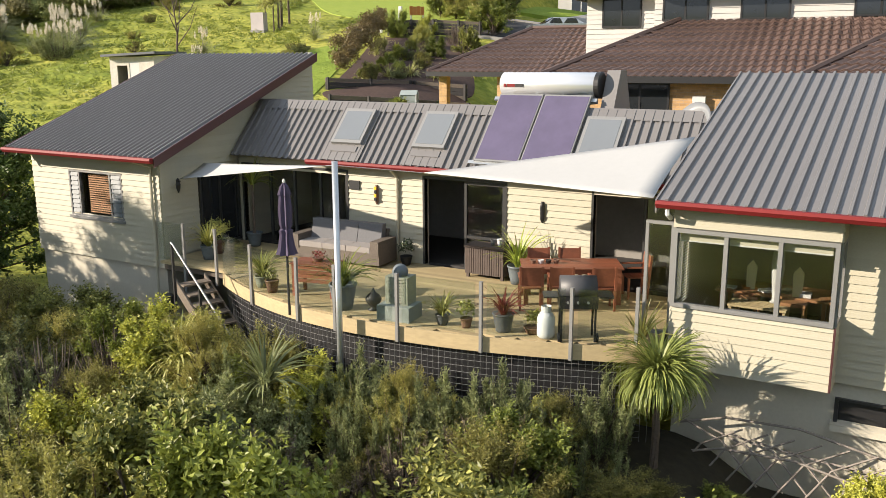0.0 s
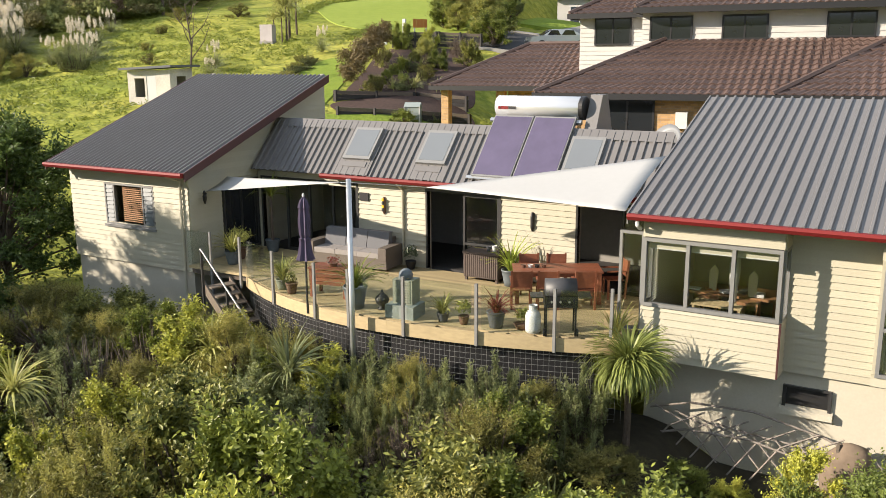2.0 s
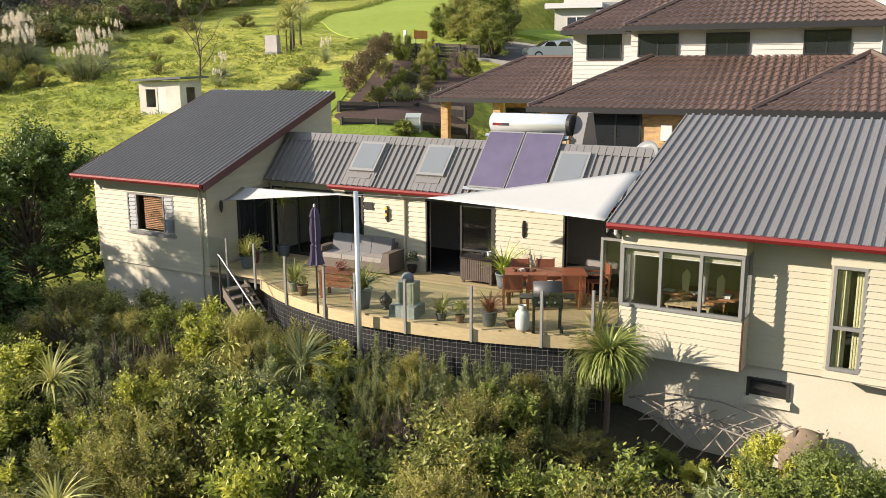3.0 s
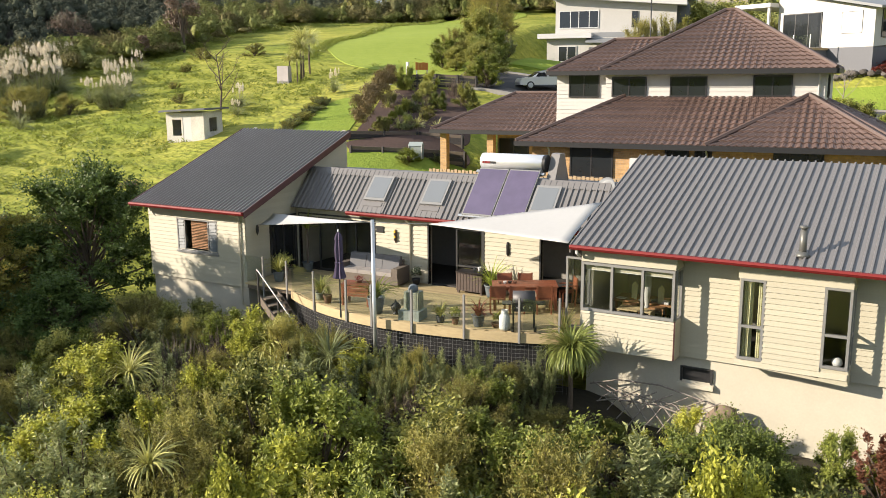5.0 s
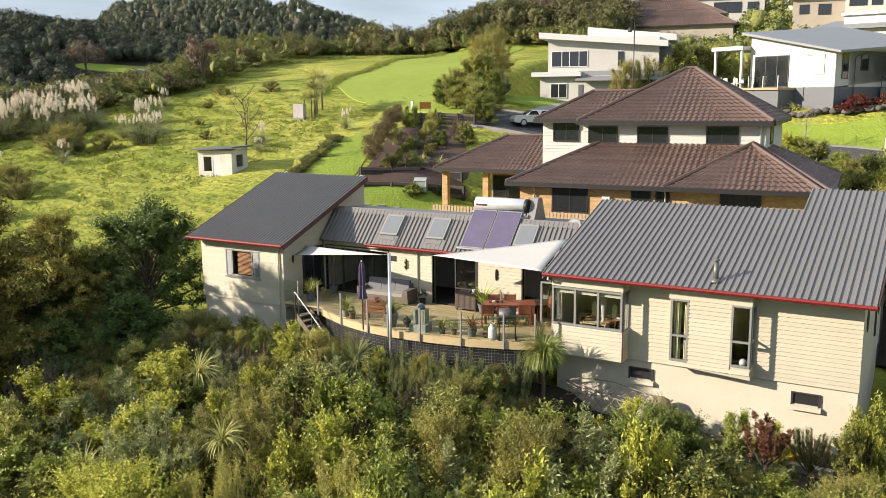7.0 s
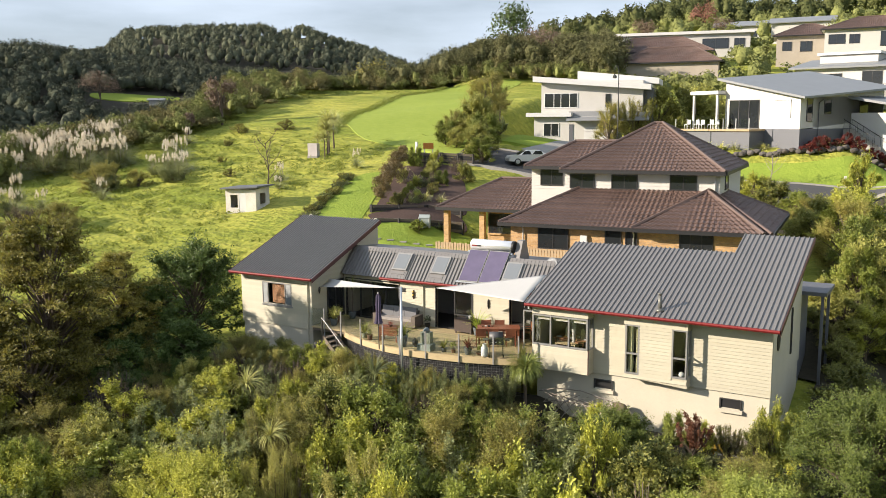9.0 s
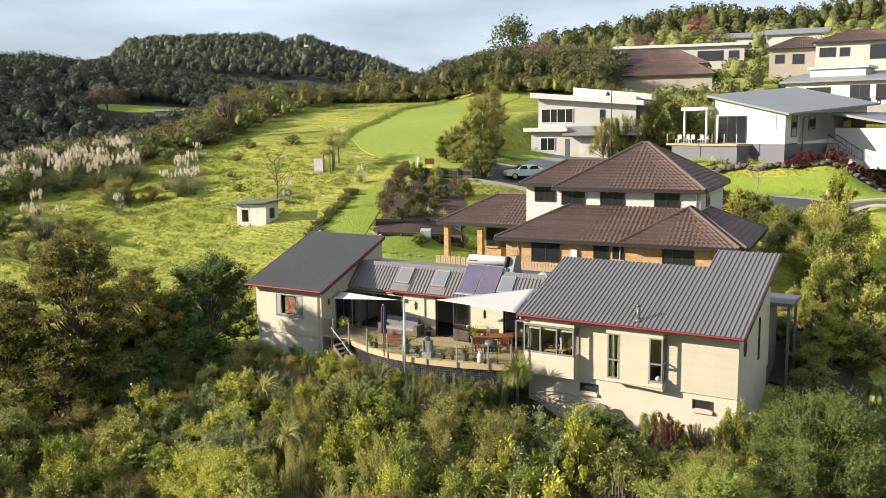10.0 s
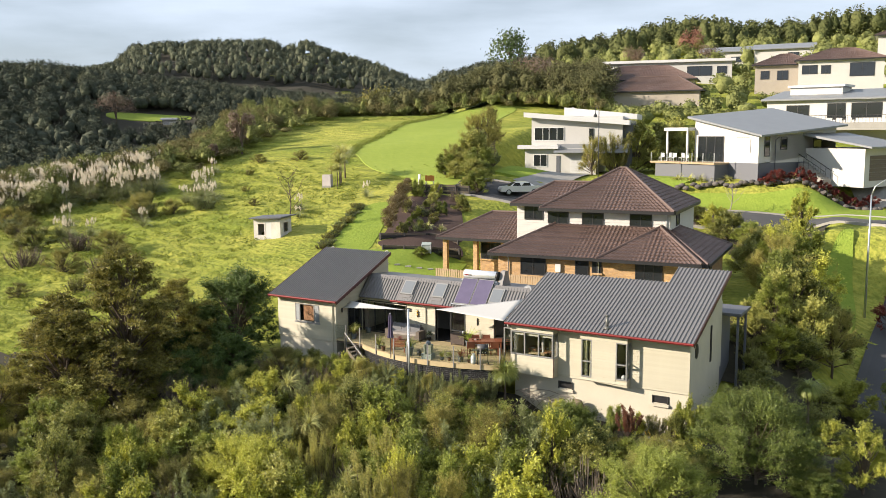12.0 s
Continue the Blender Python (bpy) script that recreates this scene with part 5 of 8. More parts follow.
# fountain
fo = thing("fountain", "grey stone block fountain with a round ball on top", "fountain", at=(-7.27, -1.25, 0), turn=6)
solid("basin", BLUESTONE, fo, "blue-grey stone basin", [(-0.33, 0.33, -0.28, 0.28, 0, 0.28)], bevel=0.02)
solid("column", STONE, fo, "tall stone column with flutes", [(-0.23, 0.23, -0.12, 0.24, 0.28, 0.80)], bevel=0.015)
for k in range(9):
    solid("flute", STONE, fo, "", [(-0.18, 0.18, -0.135, -0.12, 0.32 + k * 0.055, 0.355 + k * 0.055)])
bm = bmesh.new()
bmesh.ops.create_uvsphere(bm, u_segments=18, v_segments=12, radius=0.15, matrix=Matrix.Translation((0, 0.05, 0.87)))
part("ball", bm, SLATE, fo, "dark stone ball", True)
# closed umbrella
um = thing("umbrella", "furled purple garden umbrella on a dark pole", "umbrella", at=(-9.62, -1.62, 0))
bm = bmesh.new()
tube(bm, [(0, 0, -0.2), (0, 0, 2.42)], 0.024, 8)
part("pole", bm, DARKALU, um)
bm = bmesh.new()
prof = [(0.17, 1.02), (0.13, 1.18), (0.1, 1.42), (0.11, 1.5), (0.075, 1.52), (0.10, 1.6), (0.11, 1.9), (0.085, 2.2), (0.11, 2.18), (0.07, 2.34), (0.02, 2.42)]
rings = []
for r, z in prof:
    rings.append([bm.verts.new((r * (1 + 0.25 * math.cos(k * math.pi)) * math.cos(2 * math.pi * k / 16), r * (1 + 0.25 * math.cos(k * math.pi)) * math.sin(2 * math.pi * k / 16), z)) for k in range(16)])
for a, b in zip(rings, rings[1:]):
    for k in range(16):
        bm.faces.new((a[k], a[(k + 1) % 16], b[(k + 1) % 16], b[k]))
part("canopy", bm, PURPLE, um, "gathered purple canvas")
bm = bmesh.new()
lathe(bm, [(0.02, 2.40), (0.03, 2.44), (0.02, 2.49)], (0, 0, 0), 10)
part("finial", bm, WHITE, um)


# sofa
sofa = thing("sofa", "woven wicker sofa with grey back cushions and pale seat cushions", "sofa", at=(-11.02, 1.98, 0), turn=3)
sofa.scale = (1.1, 1.0, 1.0)
solid("frame", WICKER, sofa, "woven wicker base", [(-1.12, 1.12, -0.35, 0.45, 0.06, 0.34)], bevel=0.03)
for sx in (-1.12, 0.92):
    solid("armrest", WICKER, sofa, "", [(sx, sx + 0.2, -0.37, 0.45, 0.30, 0.62)], bevel=0.03)
solid("backrest", WICKER, sofa, "", prisms=[(((-0.92, 0.30, 0.34), (-0.92, 0.45, 0.34), (-0.92, 0.52, 0.78), (-0.92, 0.40, 0.78)), (1.84, 0, 0))], bevel=0.02)
for k in range(3):
    x = -0.9 + k * 0.605
    solid("seat_cushion", PINKCUSHION, sofa, "pale seat cushion", [(x, x + 0.59, -0.36, 0.22, 0.34, 0.47)], bevel=0.05)
    solid("back_cushion", CUSHION, sofa, "grey back cushion, darkened to stand for sail shade", prisms=[(((x, 0.12, 0.47), (x, 0.30, 0.47), (x, 0.40, 0.92), (x, 0.24, 0.92)), (0.59, 0, 0))], bevel=0.05)


# timber bench seat by the umbrella
bench = thing("garden_chair", "red-brown slatted timber garden seat", "chair", at=(-9.62, -0.72, 0), turn=12)
for lx in (-0.42, 0.42):
    for ly in (-0.22, 0.26):
        solid("leg", TEAK, bench, "", [(lx - 0.03, lx + 0.03, ly - 0.03, ly + 0.03, 0, 0.42 if ly > 0 else 0.66)])
for k in range(5):
    solid("seat_slat", TEAK, bench, "", [(-0.42, 0.42, -0.19 + k * 0.1, -0.11 + k * 0.1, 0.38, 0.41)])
for k in range(4):
    solid("back_slat", TEAK, bench, "", [(-0.42, 0.42, -0.245, -0.22, 0.30 + k * 0.09, 0.37 + k * 0.09)])
solid("top_board", TEAK, bench, "", [(-0.48, 0.48, -0.28, 0.30, 0.66, 0.69)], bevel=0.008)
bowl = thing("flower_bowl", "small bowl of dried flowers on the seat", "bowl", at=(-9.6, -0.7, 0.69))
bm = bmesh.new()
pot(bm, 0.12, 0.08)
part("bowl", bm, TERRACOTTA, bowl)
v, f = leaf_cloud([((0, 0, 0.12), (0.16, 0.14, 0.1))], 120, 0.05, 31)
o = tagged(new("flowers", raw_mesh("flowers", v, f, G_RED)), kind="stuff")
o.parent = bowl


# timber chest
ch = thing("storage_chest", "dark slatted timber storage chest", "chest", at=(-7.25, 2.32, 0))
DKWOOD = shader("dark_slats", (0.07, 0.05, 0.04), rough=0.6, grain=0.25, grain_scale=10)
solid("body", DKWOOD, ch, "", [(-0.47, 0.47, -0.24, 0.24, 0.09, 0.68)])
for k in range(17):
    solid("slat", DKWOOD, ch, "", [(-0.47 + k * 0.0555, -0.427 + k * 0.0555, -0.258, -0.242, 0.09, 0.66)])
solid("lid", DKWOOD, ch, "", [(-0.5, 0.5, -0.27, 0.27, 0.68, 0.72)], bevel=0.01)
for lx in (-0.42, 0.42):
    for ly in (-0.2, 0.2):
        solid("leg", DKWOOD, ch, "", [(lx - 0.03, lx + 0.03, ly - 0.03, ly + 0.03, 0, 0.09)])
for k in range(3):
    cu = thing("ornament", "small dark ornament on the chest", "ornament", at=(-7.15 + k * 0.16, 2.3, 0.72))
    bm = bmesh.new()
    pot(bm, 0.06, 0.13 + 0.03 * (k % 2))
    part("body", bm, (POTGREY, WHITE, BLACK)[k], cu, "", True)


# table and chairs
table = thing("outdoor_table", "red-brown slatted hardwood outdoor table", "table", at=(-5.0, 1.48, 0), turn=29)
for k in range(9):
    solid("top_slat", TEAK, table, "", [(-0.98, 0.98, -0.44 + k * 0.099, -0.352 + k * 0.099, 0.71, 0.74)])
solid("apron", TEAK, table, "", [(-0.9, 0.9, -0.40, -0.37, 0.62, 0.71), (-0.9, 0.9, 0.37, 0.40, 0.62, 0.71), (-0.93, -0.9, -0.4, 0.4, 0.62, 0.71), (0.9, 0.93, -0.4, 0.4, 0.62, 0.71)])
for lx in (-0.9, 0.9):
    for ly in (-0.36, 0.36):
        solid("leg", TEAK, table, "", [(lx - 0.045, lx + 0.045, ly - 0.045, ly + 0.045, 0, 0.71)])
chair = thing("outdoor_chair", "red-brown hardwood chair with a solid back", "chair", group="chairs round the table", at=(-5.42, 0.52, 0), turn=29)
for lx in (-0.21, 0.21):
    solid("leg", TEAK, chair, "", [(lx - 0.022, lx + 0.022, 0.18, 0.224, 0, 0.43)])
    solid("leg", TEAK, chair, "", prisms=[(((lx - 0.022, -0.2, 0), (lx - 0.022, -0.155, 0), (lx - 0.022, -0.22, 0.88), (lx - 0.022, -0.265, 0.88)), (0.044, 0, 0))])
    solid("armrest", TEAK, chair, "", [(lx - 0.03, lx + 0.03, -0.2, 0.24, 0.63, 0.655)])
for k in range(5):
    solid("seat_slat", TEAK, chair, "", [(-0.2, 0.2, -0.16 + k * 0.078, -0.09 + k * 0.078, 0.42, 0.44)])
solid("backrest", TEAK, chair, "", prisms=[(((-0.188, -0.215, 0.5), (-0.188, -0.195, 0.5), (-0.188, -0.235, 0.86), (-0.188, -0.255, 0.86)), (0.376, 0, 0))])
for cx, cy, ct in ((-4.92, 0.80, 29), (-4.22, 1.16, 32), (-5.80, 1.76, 209), (-5.25, 2.06, 206), (-3.95, 2.36, 125)):
    copy_thing(chair, pose(cx, cy, 0, 0, 0, ct))
for k in range(4):
    it = thing("table_ware", "small bowl standing on the outdoor table", "bowl", at=(-5.65 + k * 0.13, 1.12 + 0.08 * k, 0.74))
    bm = bmesh.new()
    pot(bm, 0.06, 0.07)
    part("bowl", bm, (TERRACOTTA, WHITE, BLACK, TERRACOTTA)[k], it)

# barbecue and gas bottle
bb = thing("barbecue", "black covered gas barbecue on a trolley with two wheels", "barbecue", at=(-3.95, -0.76, 0), turn=28)
bb.scale = (0.95, 0.95, 0.98)
for lx in (-0.3, 0.3):
    for ly in (-0.2, 0.2):
        solid("leg", BLACK, bb, "", [(lx - 0.018, lx + 0.018, ly - 0.018, ly + 0.018, 0.0, 0.62)])
solid("body", BLACK, bb, "", [(-0.34, 0.34, -0.24, 0.24, 0.6, 0.84)], bevel=0.02)
for sx in (-0.62, 0.36):
    solid("side_shelf", DARKALU, bb, "", [(sx, sx + 0.26, -0.2, 0.2, 0.78, 0.81)])
bm = bmesh.new()
prism(bm, [(-0.32, 0.25 * math.cos(a), 0.84 + 0.30 * math.sin(a) ** 0.8) for a in np.linspace(0, math.pi, 12)], (0.64, 0, 0))
part("hood", bm, shader("hood_grey", (0.05, 0.05, 0.053), rough=0.5), bb, "dark grey rounded hood", True)
for k in range(3):
    bm = bmesh.new()
    tube(bm, [(-0.2 + k * 0.18, -0.24, 0.72), (-0.2 + k * 0.18, -0.275, 0.72)], 0.022, 8)
    part("knob", bm, STEEL, bb)
for lx in (-0.34, 0.34):
    bm = bmesh.new()
    tube(bm, [(lx - 0.02, -0.2, 0.08), (lx + 0.02, -0.2, 0.08)], 0.08, 14)
    part("wheel", bm, BLACK, bb)
gas = thing("gas_bottle", "white steel gas bottle under the barbecue", "gas bottle", at=(-4.43, -0.98, 0))
bm = bmesh.new()
lathe(bm, [(0.11, 0), (0.15, 0.04), (0.155, 0.1), (0.155, 0.36), (0.12, 0.44), (0.05, 0.47), (0.04, 0.5)], (0, 0, 0), 18)
part("body", bm, WHITE, gas, "", True)
bm = bmesh.new()
lathe(bm, [(0.085, 0.47), (0.09, 0.57)], (0, 0, 0), 14, False)
part("collar", bm, WHITE, gas)
# glazed screen at the deck's east end
scr = thing("glass_screen", "grey-framed glass screen beside the bay", "screen", at=(-3.12, 0.22, 0.0))
window_unit("screen_frame", 0.5, 2.0, scr, pose(0, 0, 0), bar=0.055)
# framed picture on the wall
pic = thing("picture_frame", "small dark framed picture on the wall", "picture", at=(-11.25, BY - 0.05, 1.62))
solid("frame", BLACK, pic, "", [(0.0, 0.3, -0.01, 0.01, 0, 0.22)])
# bent timber arches beside the base wall
arch = thing("garden_trellis", "weathered arched timber lattice against the base wall", "trellis", at=(0.0, 0, 0))
for k in range(9):
    bm = bmesh.new()
    x0 = -2.3 + k * 0.42
    tube(bm, [(x0 + 0.0, 0.35, -1.55 - 0.05 * k), (x0 + 0.7, 0.2, -1.75), (x0 + 1.35, 0.0, -2.35)], 0.018, 5)
    part("lath", bm, PALEBARK, arch)
for k in range(7):
    bm = bmesh.new()
    x0 = -1.9 + k * 0.42
    tube(bm, [(x0 + 0.6, 0.3, -1.5), (x0 - 0.05, 0.15, -1.85), (x0 - 0.5, -0.1, -2.5)], 0.018, 5)
    part("lath", bm, PALEBARK, arch)
for z, y in ((-1.42, 0.36), (-1.9, 0.12)):
    bm = bmesh.new()
    tube(bm, [(-2.4, y, z - 0.2), (-1.6, y, z + 0.05), (-0.4, y, z + 0.1), (0.9, y, z - 0.15), (1.15, y, z - 0.25)], 0.022, 6)
    part("rail", bm, PALEBARK, arch)
solid("stake", OLDTIMBER, arch, "", [(1.12, 1.17, 0.05, 0.1, -2.9, -1.5)])
rock = bmesh.new()
bmesh.ops.create_icosphere(rock, subdivisions=3, radius=1.0)
for v in rock.verts:
    v.co *= 1 + 0.16 * noise.noise(v.co * 1.7) + 0.05 * noise.noise(v.co * 5)
    v.co = Vector((v.co.x * 0.48, v.co.y * 0.3, v.co.z * 0.72 + 0.55))
boulder = part("boulder", rock, shader("brown_rock", (0.16, 0.12, 0.085), rough=0.9, grain=0.25, grain_scale=5, bump=0.4, bump_scale=9), None, "", True)
tagged(boulder, "brown rounded boulder against the plaster base wall", "rock")
boulder.matrix_basis = pose(1.35, 0.18, gz(1.35, 0.18))

# ---- plants ----
def limbs(bm, r, height, spread, count, thick, r_end=0.012):
    """A trunk that forks into bent limbs."""
    fork = height * 0.35
    tube(bm, [(0, 0, -0.5), (0.02 * height, 0, fork * 0.5), (0, 0.02 * height, fork)], [thick * 1.3, thick, thick * 0.8], 7)
    tips = []
    for k in range(count):
        a = 2 * math.pi * (k + r.uniform(-0.3, 0.3)) / count
        d = spread * r.uniform(0.5, 1.0)
        tip = Vector((math.cos(a) * d, math.sin(a) * d, height * r.uniform(0.7, 0.95)))
        mid = Vector((tip.x * 0.45, tip.y * 0.45, fork + (tip.z - fork) * 0.55))
        tube(bm, [(0, 0, fork * r.uniform(0.6, 1.0)), mid, tip], [thick * 0.6, thick * 0.4, r_end], 5)
        tips.append(tip)
    return tips


def unit(v):
    return v / (np.linalg.norm(v, axis=-1, keepdims=True) + 1e-9)


def sprays(boughs, twigs, per_twig, leaf, seed, aspect, lift=0.5, fan=0.8, flat=1.0, along=0.55, droop=0.0):
    """Leaves set along twigs that fan out from the ends of boughs (root, tip, reach), as numpy verts and faces."""
    g = np.random.default_rng(seed)
    root, tip, reach = (np.array([b[k] for b in boughs], float) for k in range(3))
    pick = g.choice(len(boughs), twigs, p=reach ** 1.7 / (reach ** 1.7).sum())
    axis = unit(tip - root)[pick]
    start = root[pick] + (tip - root)[pick] * (1 - along * g.random((twigs, 1)) ** 1.4)
    way = axis + g.normal(size=(twigs, 3)) * fan * np.array([1, 1, flat]) + np.array([0, 0, lift])
    way = unit(way)
    size = reach[pick][:, None] * (0.45 + 0.75 * g.random((twigs, 1)))
    f = (np.arange(per_twig) + 0.6) / per_twig
    n = twigs * per_twig
    p = start[:, None] + way[:, None] * size[:, None] * f[None, :, None] + np.array([0, 0, -droop]) * size[:, None] * (f ** 2)[None, :, None]
    p = p + g.normal(size=p.shape) * leaf * 0.25
    side = unit(np.cross(way[:, None] + np.zeros_like(p), g.normal(size=p.shape)))
    t = unit(way[:, None] * 0.75 + side)
    up = unit(np.array([-0.35, -0.3, 0.6]) + g.normal(size=p.shape) * 0.6 + way[:, None] * 0.7)
    b = unit(np.cross(up, t))
    nrm = np.cross(t, b)
    s = leaf * (0.65 + 0.7 * g.random((twigs, per_twig, 1))) * (1.08 - 0.35 * f)[None, :, None]
    v = np.stack([p, p + t * s * 0.5 + b * s * aspect * 0.5 + nrm * s * 0.07, p + t * s - nrm * s * 0.06, p + t * s * 0.5 - b * s * aspect * 0.5 + nrm * s * 0.07], 2).reshape(-1, 3)
    return v, np.arange(n * 4).reshape(-1, 4)


def shrub(name, label, category, seed, height, radius, leaf_mat, leaf, count, clumps=18, shape="dome", bark=None, aspect=0.45, limb_count=6, group="", tilt=0.7):
    """A shrub or small tree: forked stems, boughs, and leafy twigs that fan out from the bough ends with gaps between them."""
    r = random.Random(seed)
    t = thing(name, label, category, group=group)
    bm = bmesh.new()
    thick = 0.02 + height * 0.013
    limbs(bm, r, height * 0.75, radius * 0.5, limb_count, thick)
    boughs, lift, fan, flat, along, droop = [], 0.45, 0.75, 1.0, 0.5, 0.0
    for k in range(clumps):
        a, u = r.uniform(0, 2 * math.pi), (k + r.random()) / clumps
        ca, sa = math.cos(a), math.sin(a)
        if shape == "dome":
            z = height * (0.22 + 0.72 * u)
            rr = radius * math.sqrt(max(0.03, 1 - ((u - 0.25) / 0.78) ** 2)) * (r.uniform(0.55, 1.0) if r.random() < 0.75 else r.uniform(0.1, 0.5))
            reach = min(radius, height * 0.5) * r.uniform(0.24, 0.44)
            tip = (ca * rr, sa * rr, z)
            boughs.append(((ca * rr * 0.35, sa * rr * 0.35, z * 0.72), tip, reach))
        elif shape == "spires":
            rr = radius * math.sqrt(u) * 0.85
            h = height * r.uniform(0.6, 1.0) * (1 - 0.3 * (rr / radius) ** 2)
            boughs.append(((ca * rr * 0.6, sa * rr * 0.6, h * 0.2), (ca * rr * 1.1, sa * rr * 1.1, h * 0.93), radius * r.uniform(0.16, 0.3)))
            lift, fan, along = 0.9, 0.5, 0.8
        elif shape == "cone":
            z = height * (0.12 + 0.85 * u)
            rr = radius * (1 - z / height) * r.uniform(0.6, 1.0)
            boughs.append(((0, 0, z * 0.9), (ca * rr, sa * rr, z), radius * r.uniform(0.2, 0.34) * (1.25 - 0.6 * z / height)))
        else:  # layered, in flat sprays
            z = height * (0.14 + 0.82 * u)
            rr = radius * (1.06 - 0.86 * u ** 1.3) * r.uniform(0.35, 1.0)
            boughs.append(((ca * rr * 0.15, sa * rr * 0.15, z - rr * 0.12), (ca * rr, sa * rr, z + rr * r.uniform(-0.05, 0.22)), radius * r.uniform(0.13, 0.24)))
            lift, fan, flat, along, droop = 0.18, 0.7, 0.35, 0.6, 0.18
    for base, tip, reach in boughs:
        mid = [(p + q) / 2 + r.uniform(-0.05, 0.05) * height * 0.3 for p, q in zip(base, tip)]
        tube(bm, [(base[0] * 0.3, base[1] * 0.3, base[2] * 0.75), mid, tip], [thick * 0.45, thick * 0.28, 0.006], 4, False)
    part("trunk", bm, bark or BARK, t)
    per = 16 if height < 5 else 20
    v, f = sprays(boughs, max(40, int(count * 1.75 / per)), per, leaf * 1.08, seed, aspect * 1.15, lift, fan, flat, along, droop)
    o = new("crown", raw_mesh("crown", v, f, leaf_mat))
    o.parent = t
    return t


def bare_tree(label, seed, height, spread, mat, category="tree", twigs=60):
    """A leafless tree: a leaning trunk, limbs that leave it one above the other, and fine twigs."""
    r = random.Random(seed)
    t = thing("bare_tree", label, category)
    bm = bmesh.new()
    thick = 0.03 + height * 0.009
    spine = [Vector((0.10 * height * math.sin(2.2 * f), 0.03 * height * math.sin(5 * f), height * 0.8 * f)) for f in (0.0, 0.25, 0.5, 0.75, 1.0)]
    tube(bm, [Vector((0, 0, -0.5))] + spine, [thick * 1.2] + [thick * (1 - 0.75 * k / 4) for k in range(5)], 7)
    tips = []
    for k in range(9):
        f = 0.35 + 0.62 * k / 8
        i = min(3, int(f * 4))
        a = 2.4 * k + r.uniform(-0.4, 0.4)
        p = spine[i].lerp(spine[i + 1], f * 4 - i)
        ln = spread * (1.15 - 0.6 * f) * r.uniform(0.7, 1.1)
        tip = p + Vector((math.cos(a) * ln, math.sin(a) * ln, ln * r.uniform(0.8, 1.4)))
        mid = p.lerp(tip, 0.5) + Vector((math.cos(a), math.sin(a), -0.4)) * ln * 0.12
        tube(bm, [p, mid, tip], [thick * 0.45, thick * 0.28, 0.008], 5)
        tips.append((p, tip))
    for k in range(twigs):
        p, tip = r.choice(tips)
        b = p.lerp(tip, r.uniform(0.35, 1.0))
        c = b + Vector((r.uniform(-1, 1), r.uniform(-1, 1), r.uniform(0.2, 1.1))) * height * 0.1
        tube(bm, [b, (b + c) / 2 + Vector((0, 0, 0.02)), c], [0.012, 0.008, 0.004], 4, False)
    part("trunk", bm, mat, t)
    return t


def strap_plant(label, seed, count, length, width, mat, trunk=0.0, droop=0.24, name="flax", group=""):
    t = thing(name, label, "plant", group=group)
    v, f = blades(count, length, width, droop, seed, spread=1.5)
    o = new("leaves", raw_mesh("leaves", v, f, mat))
    o.parent = t
    o.location = (0, 0, trunk)
    if trunk:
        bm = bmesh.new()
        tube(bm, [(0, 0, -0.4), (0.03, 0, trunk * 0.5), (0, 0, trunk + 0.03)], [0.09, 0.07, 0.06], 8)
        part("trunk", bm, BARK, t)
    return t


def plume_grass(label, seed, group="pampas clumps"):
    r = random.Random(seed)
    t = thing("pampas_grass", label, "grass", group=group)
    v, f = blades(300, 2.1, 0.035, 0.25, seed, spread=1.25)
    o = new("leaves", raw_mesh("leaves", v, f, G_GREY))
    o.parent = t
    bm = bmesh.new()
    pv, pf = [], []
    for k in range(10):
        a, d = r.uniform(0, 6.28), r.uniform(0.1, 0.6)
        x, y, h = math.cos(a) * d, math.sin(a) * d, r.uniform(1.5, 2.3)
        tube(bm, [(x * 0.3, y * 0.3, 0), (x, y, h)], [0.012, 0.007], 4, False)
        cv, cf = leaf_cloud([((x * 1.1, y * 1.1, h + 0.25), (0.085, 0.085, 0.46))], 130, 0.12, seed * 31 + k, 0.25)
        pf += (cf + len(pv)).tolist()
        pv += cv.tolist()
    part("stalk", bm, PALEBARK, t)
    o = new("plume", raw_mesh("plume", pv, pf, PLUME))
    o.parent = t
    return t


def place(proto, x, y, height_scale, turn, z=None, wide=None):
    w = wide or height_scale
    return copy_thing(proto, pose(x, y, gz(x, y) if z is None else z, 0, 0, turn) @ Matrix.Diagonal((w, w, height_scale, 1)))


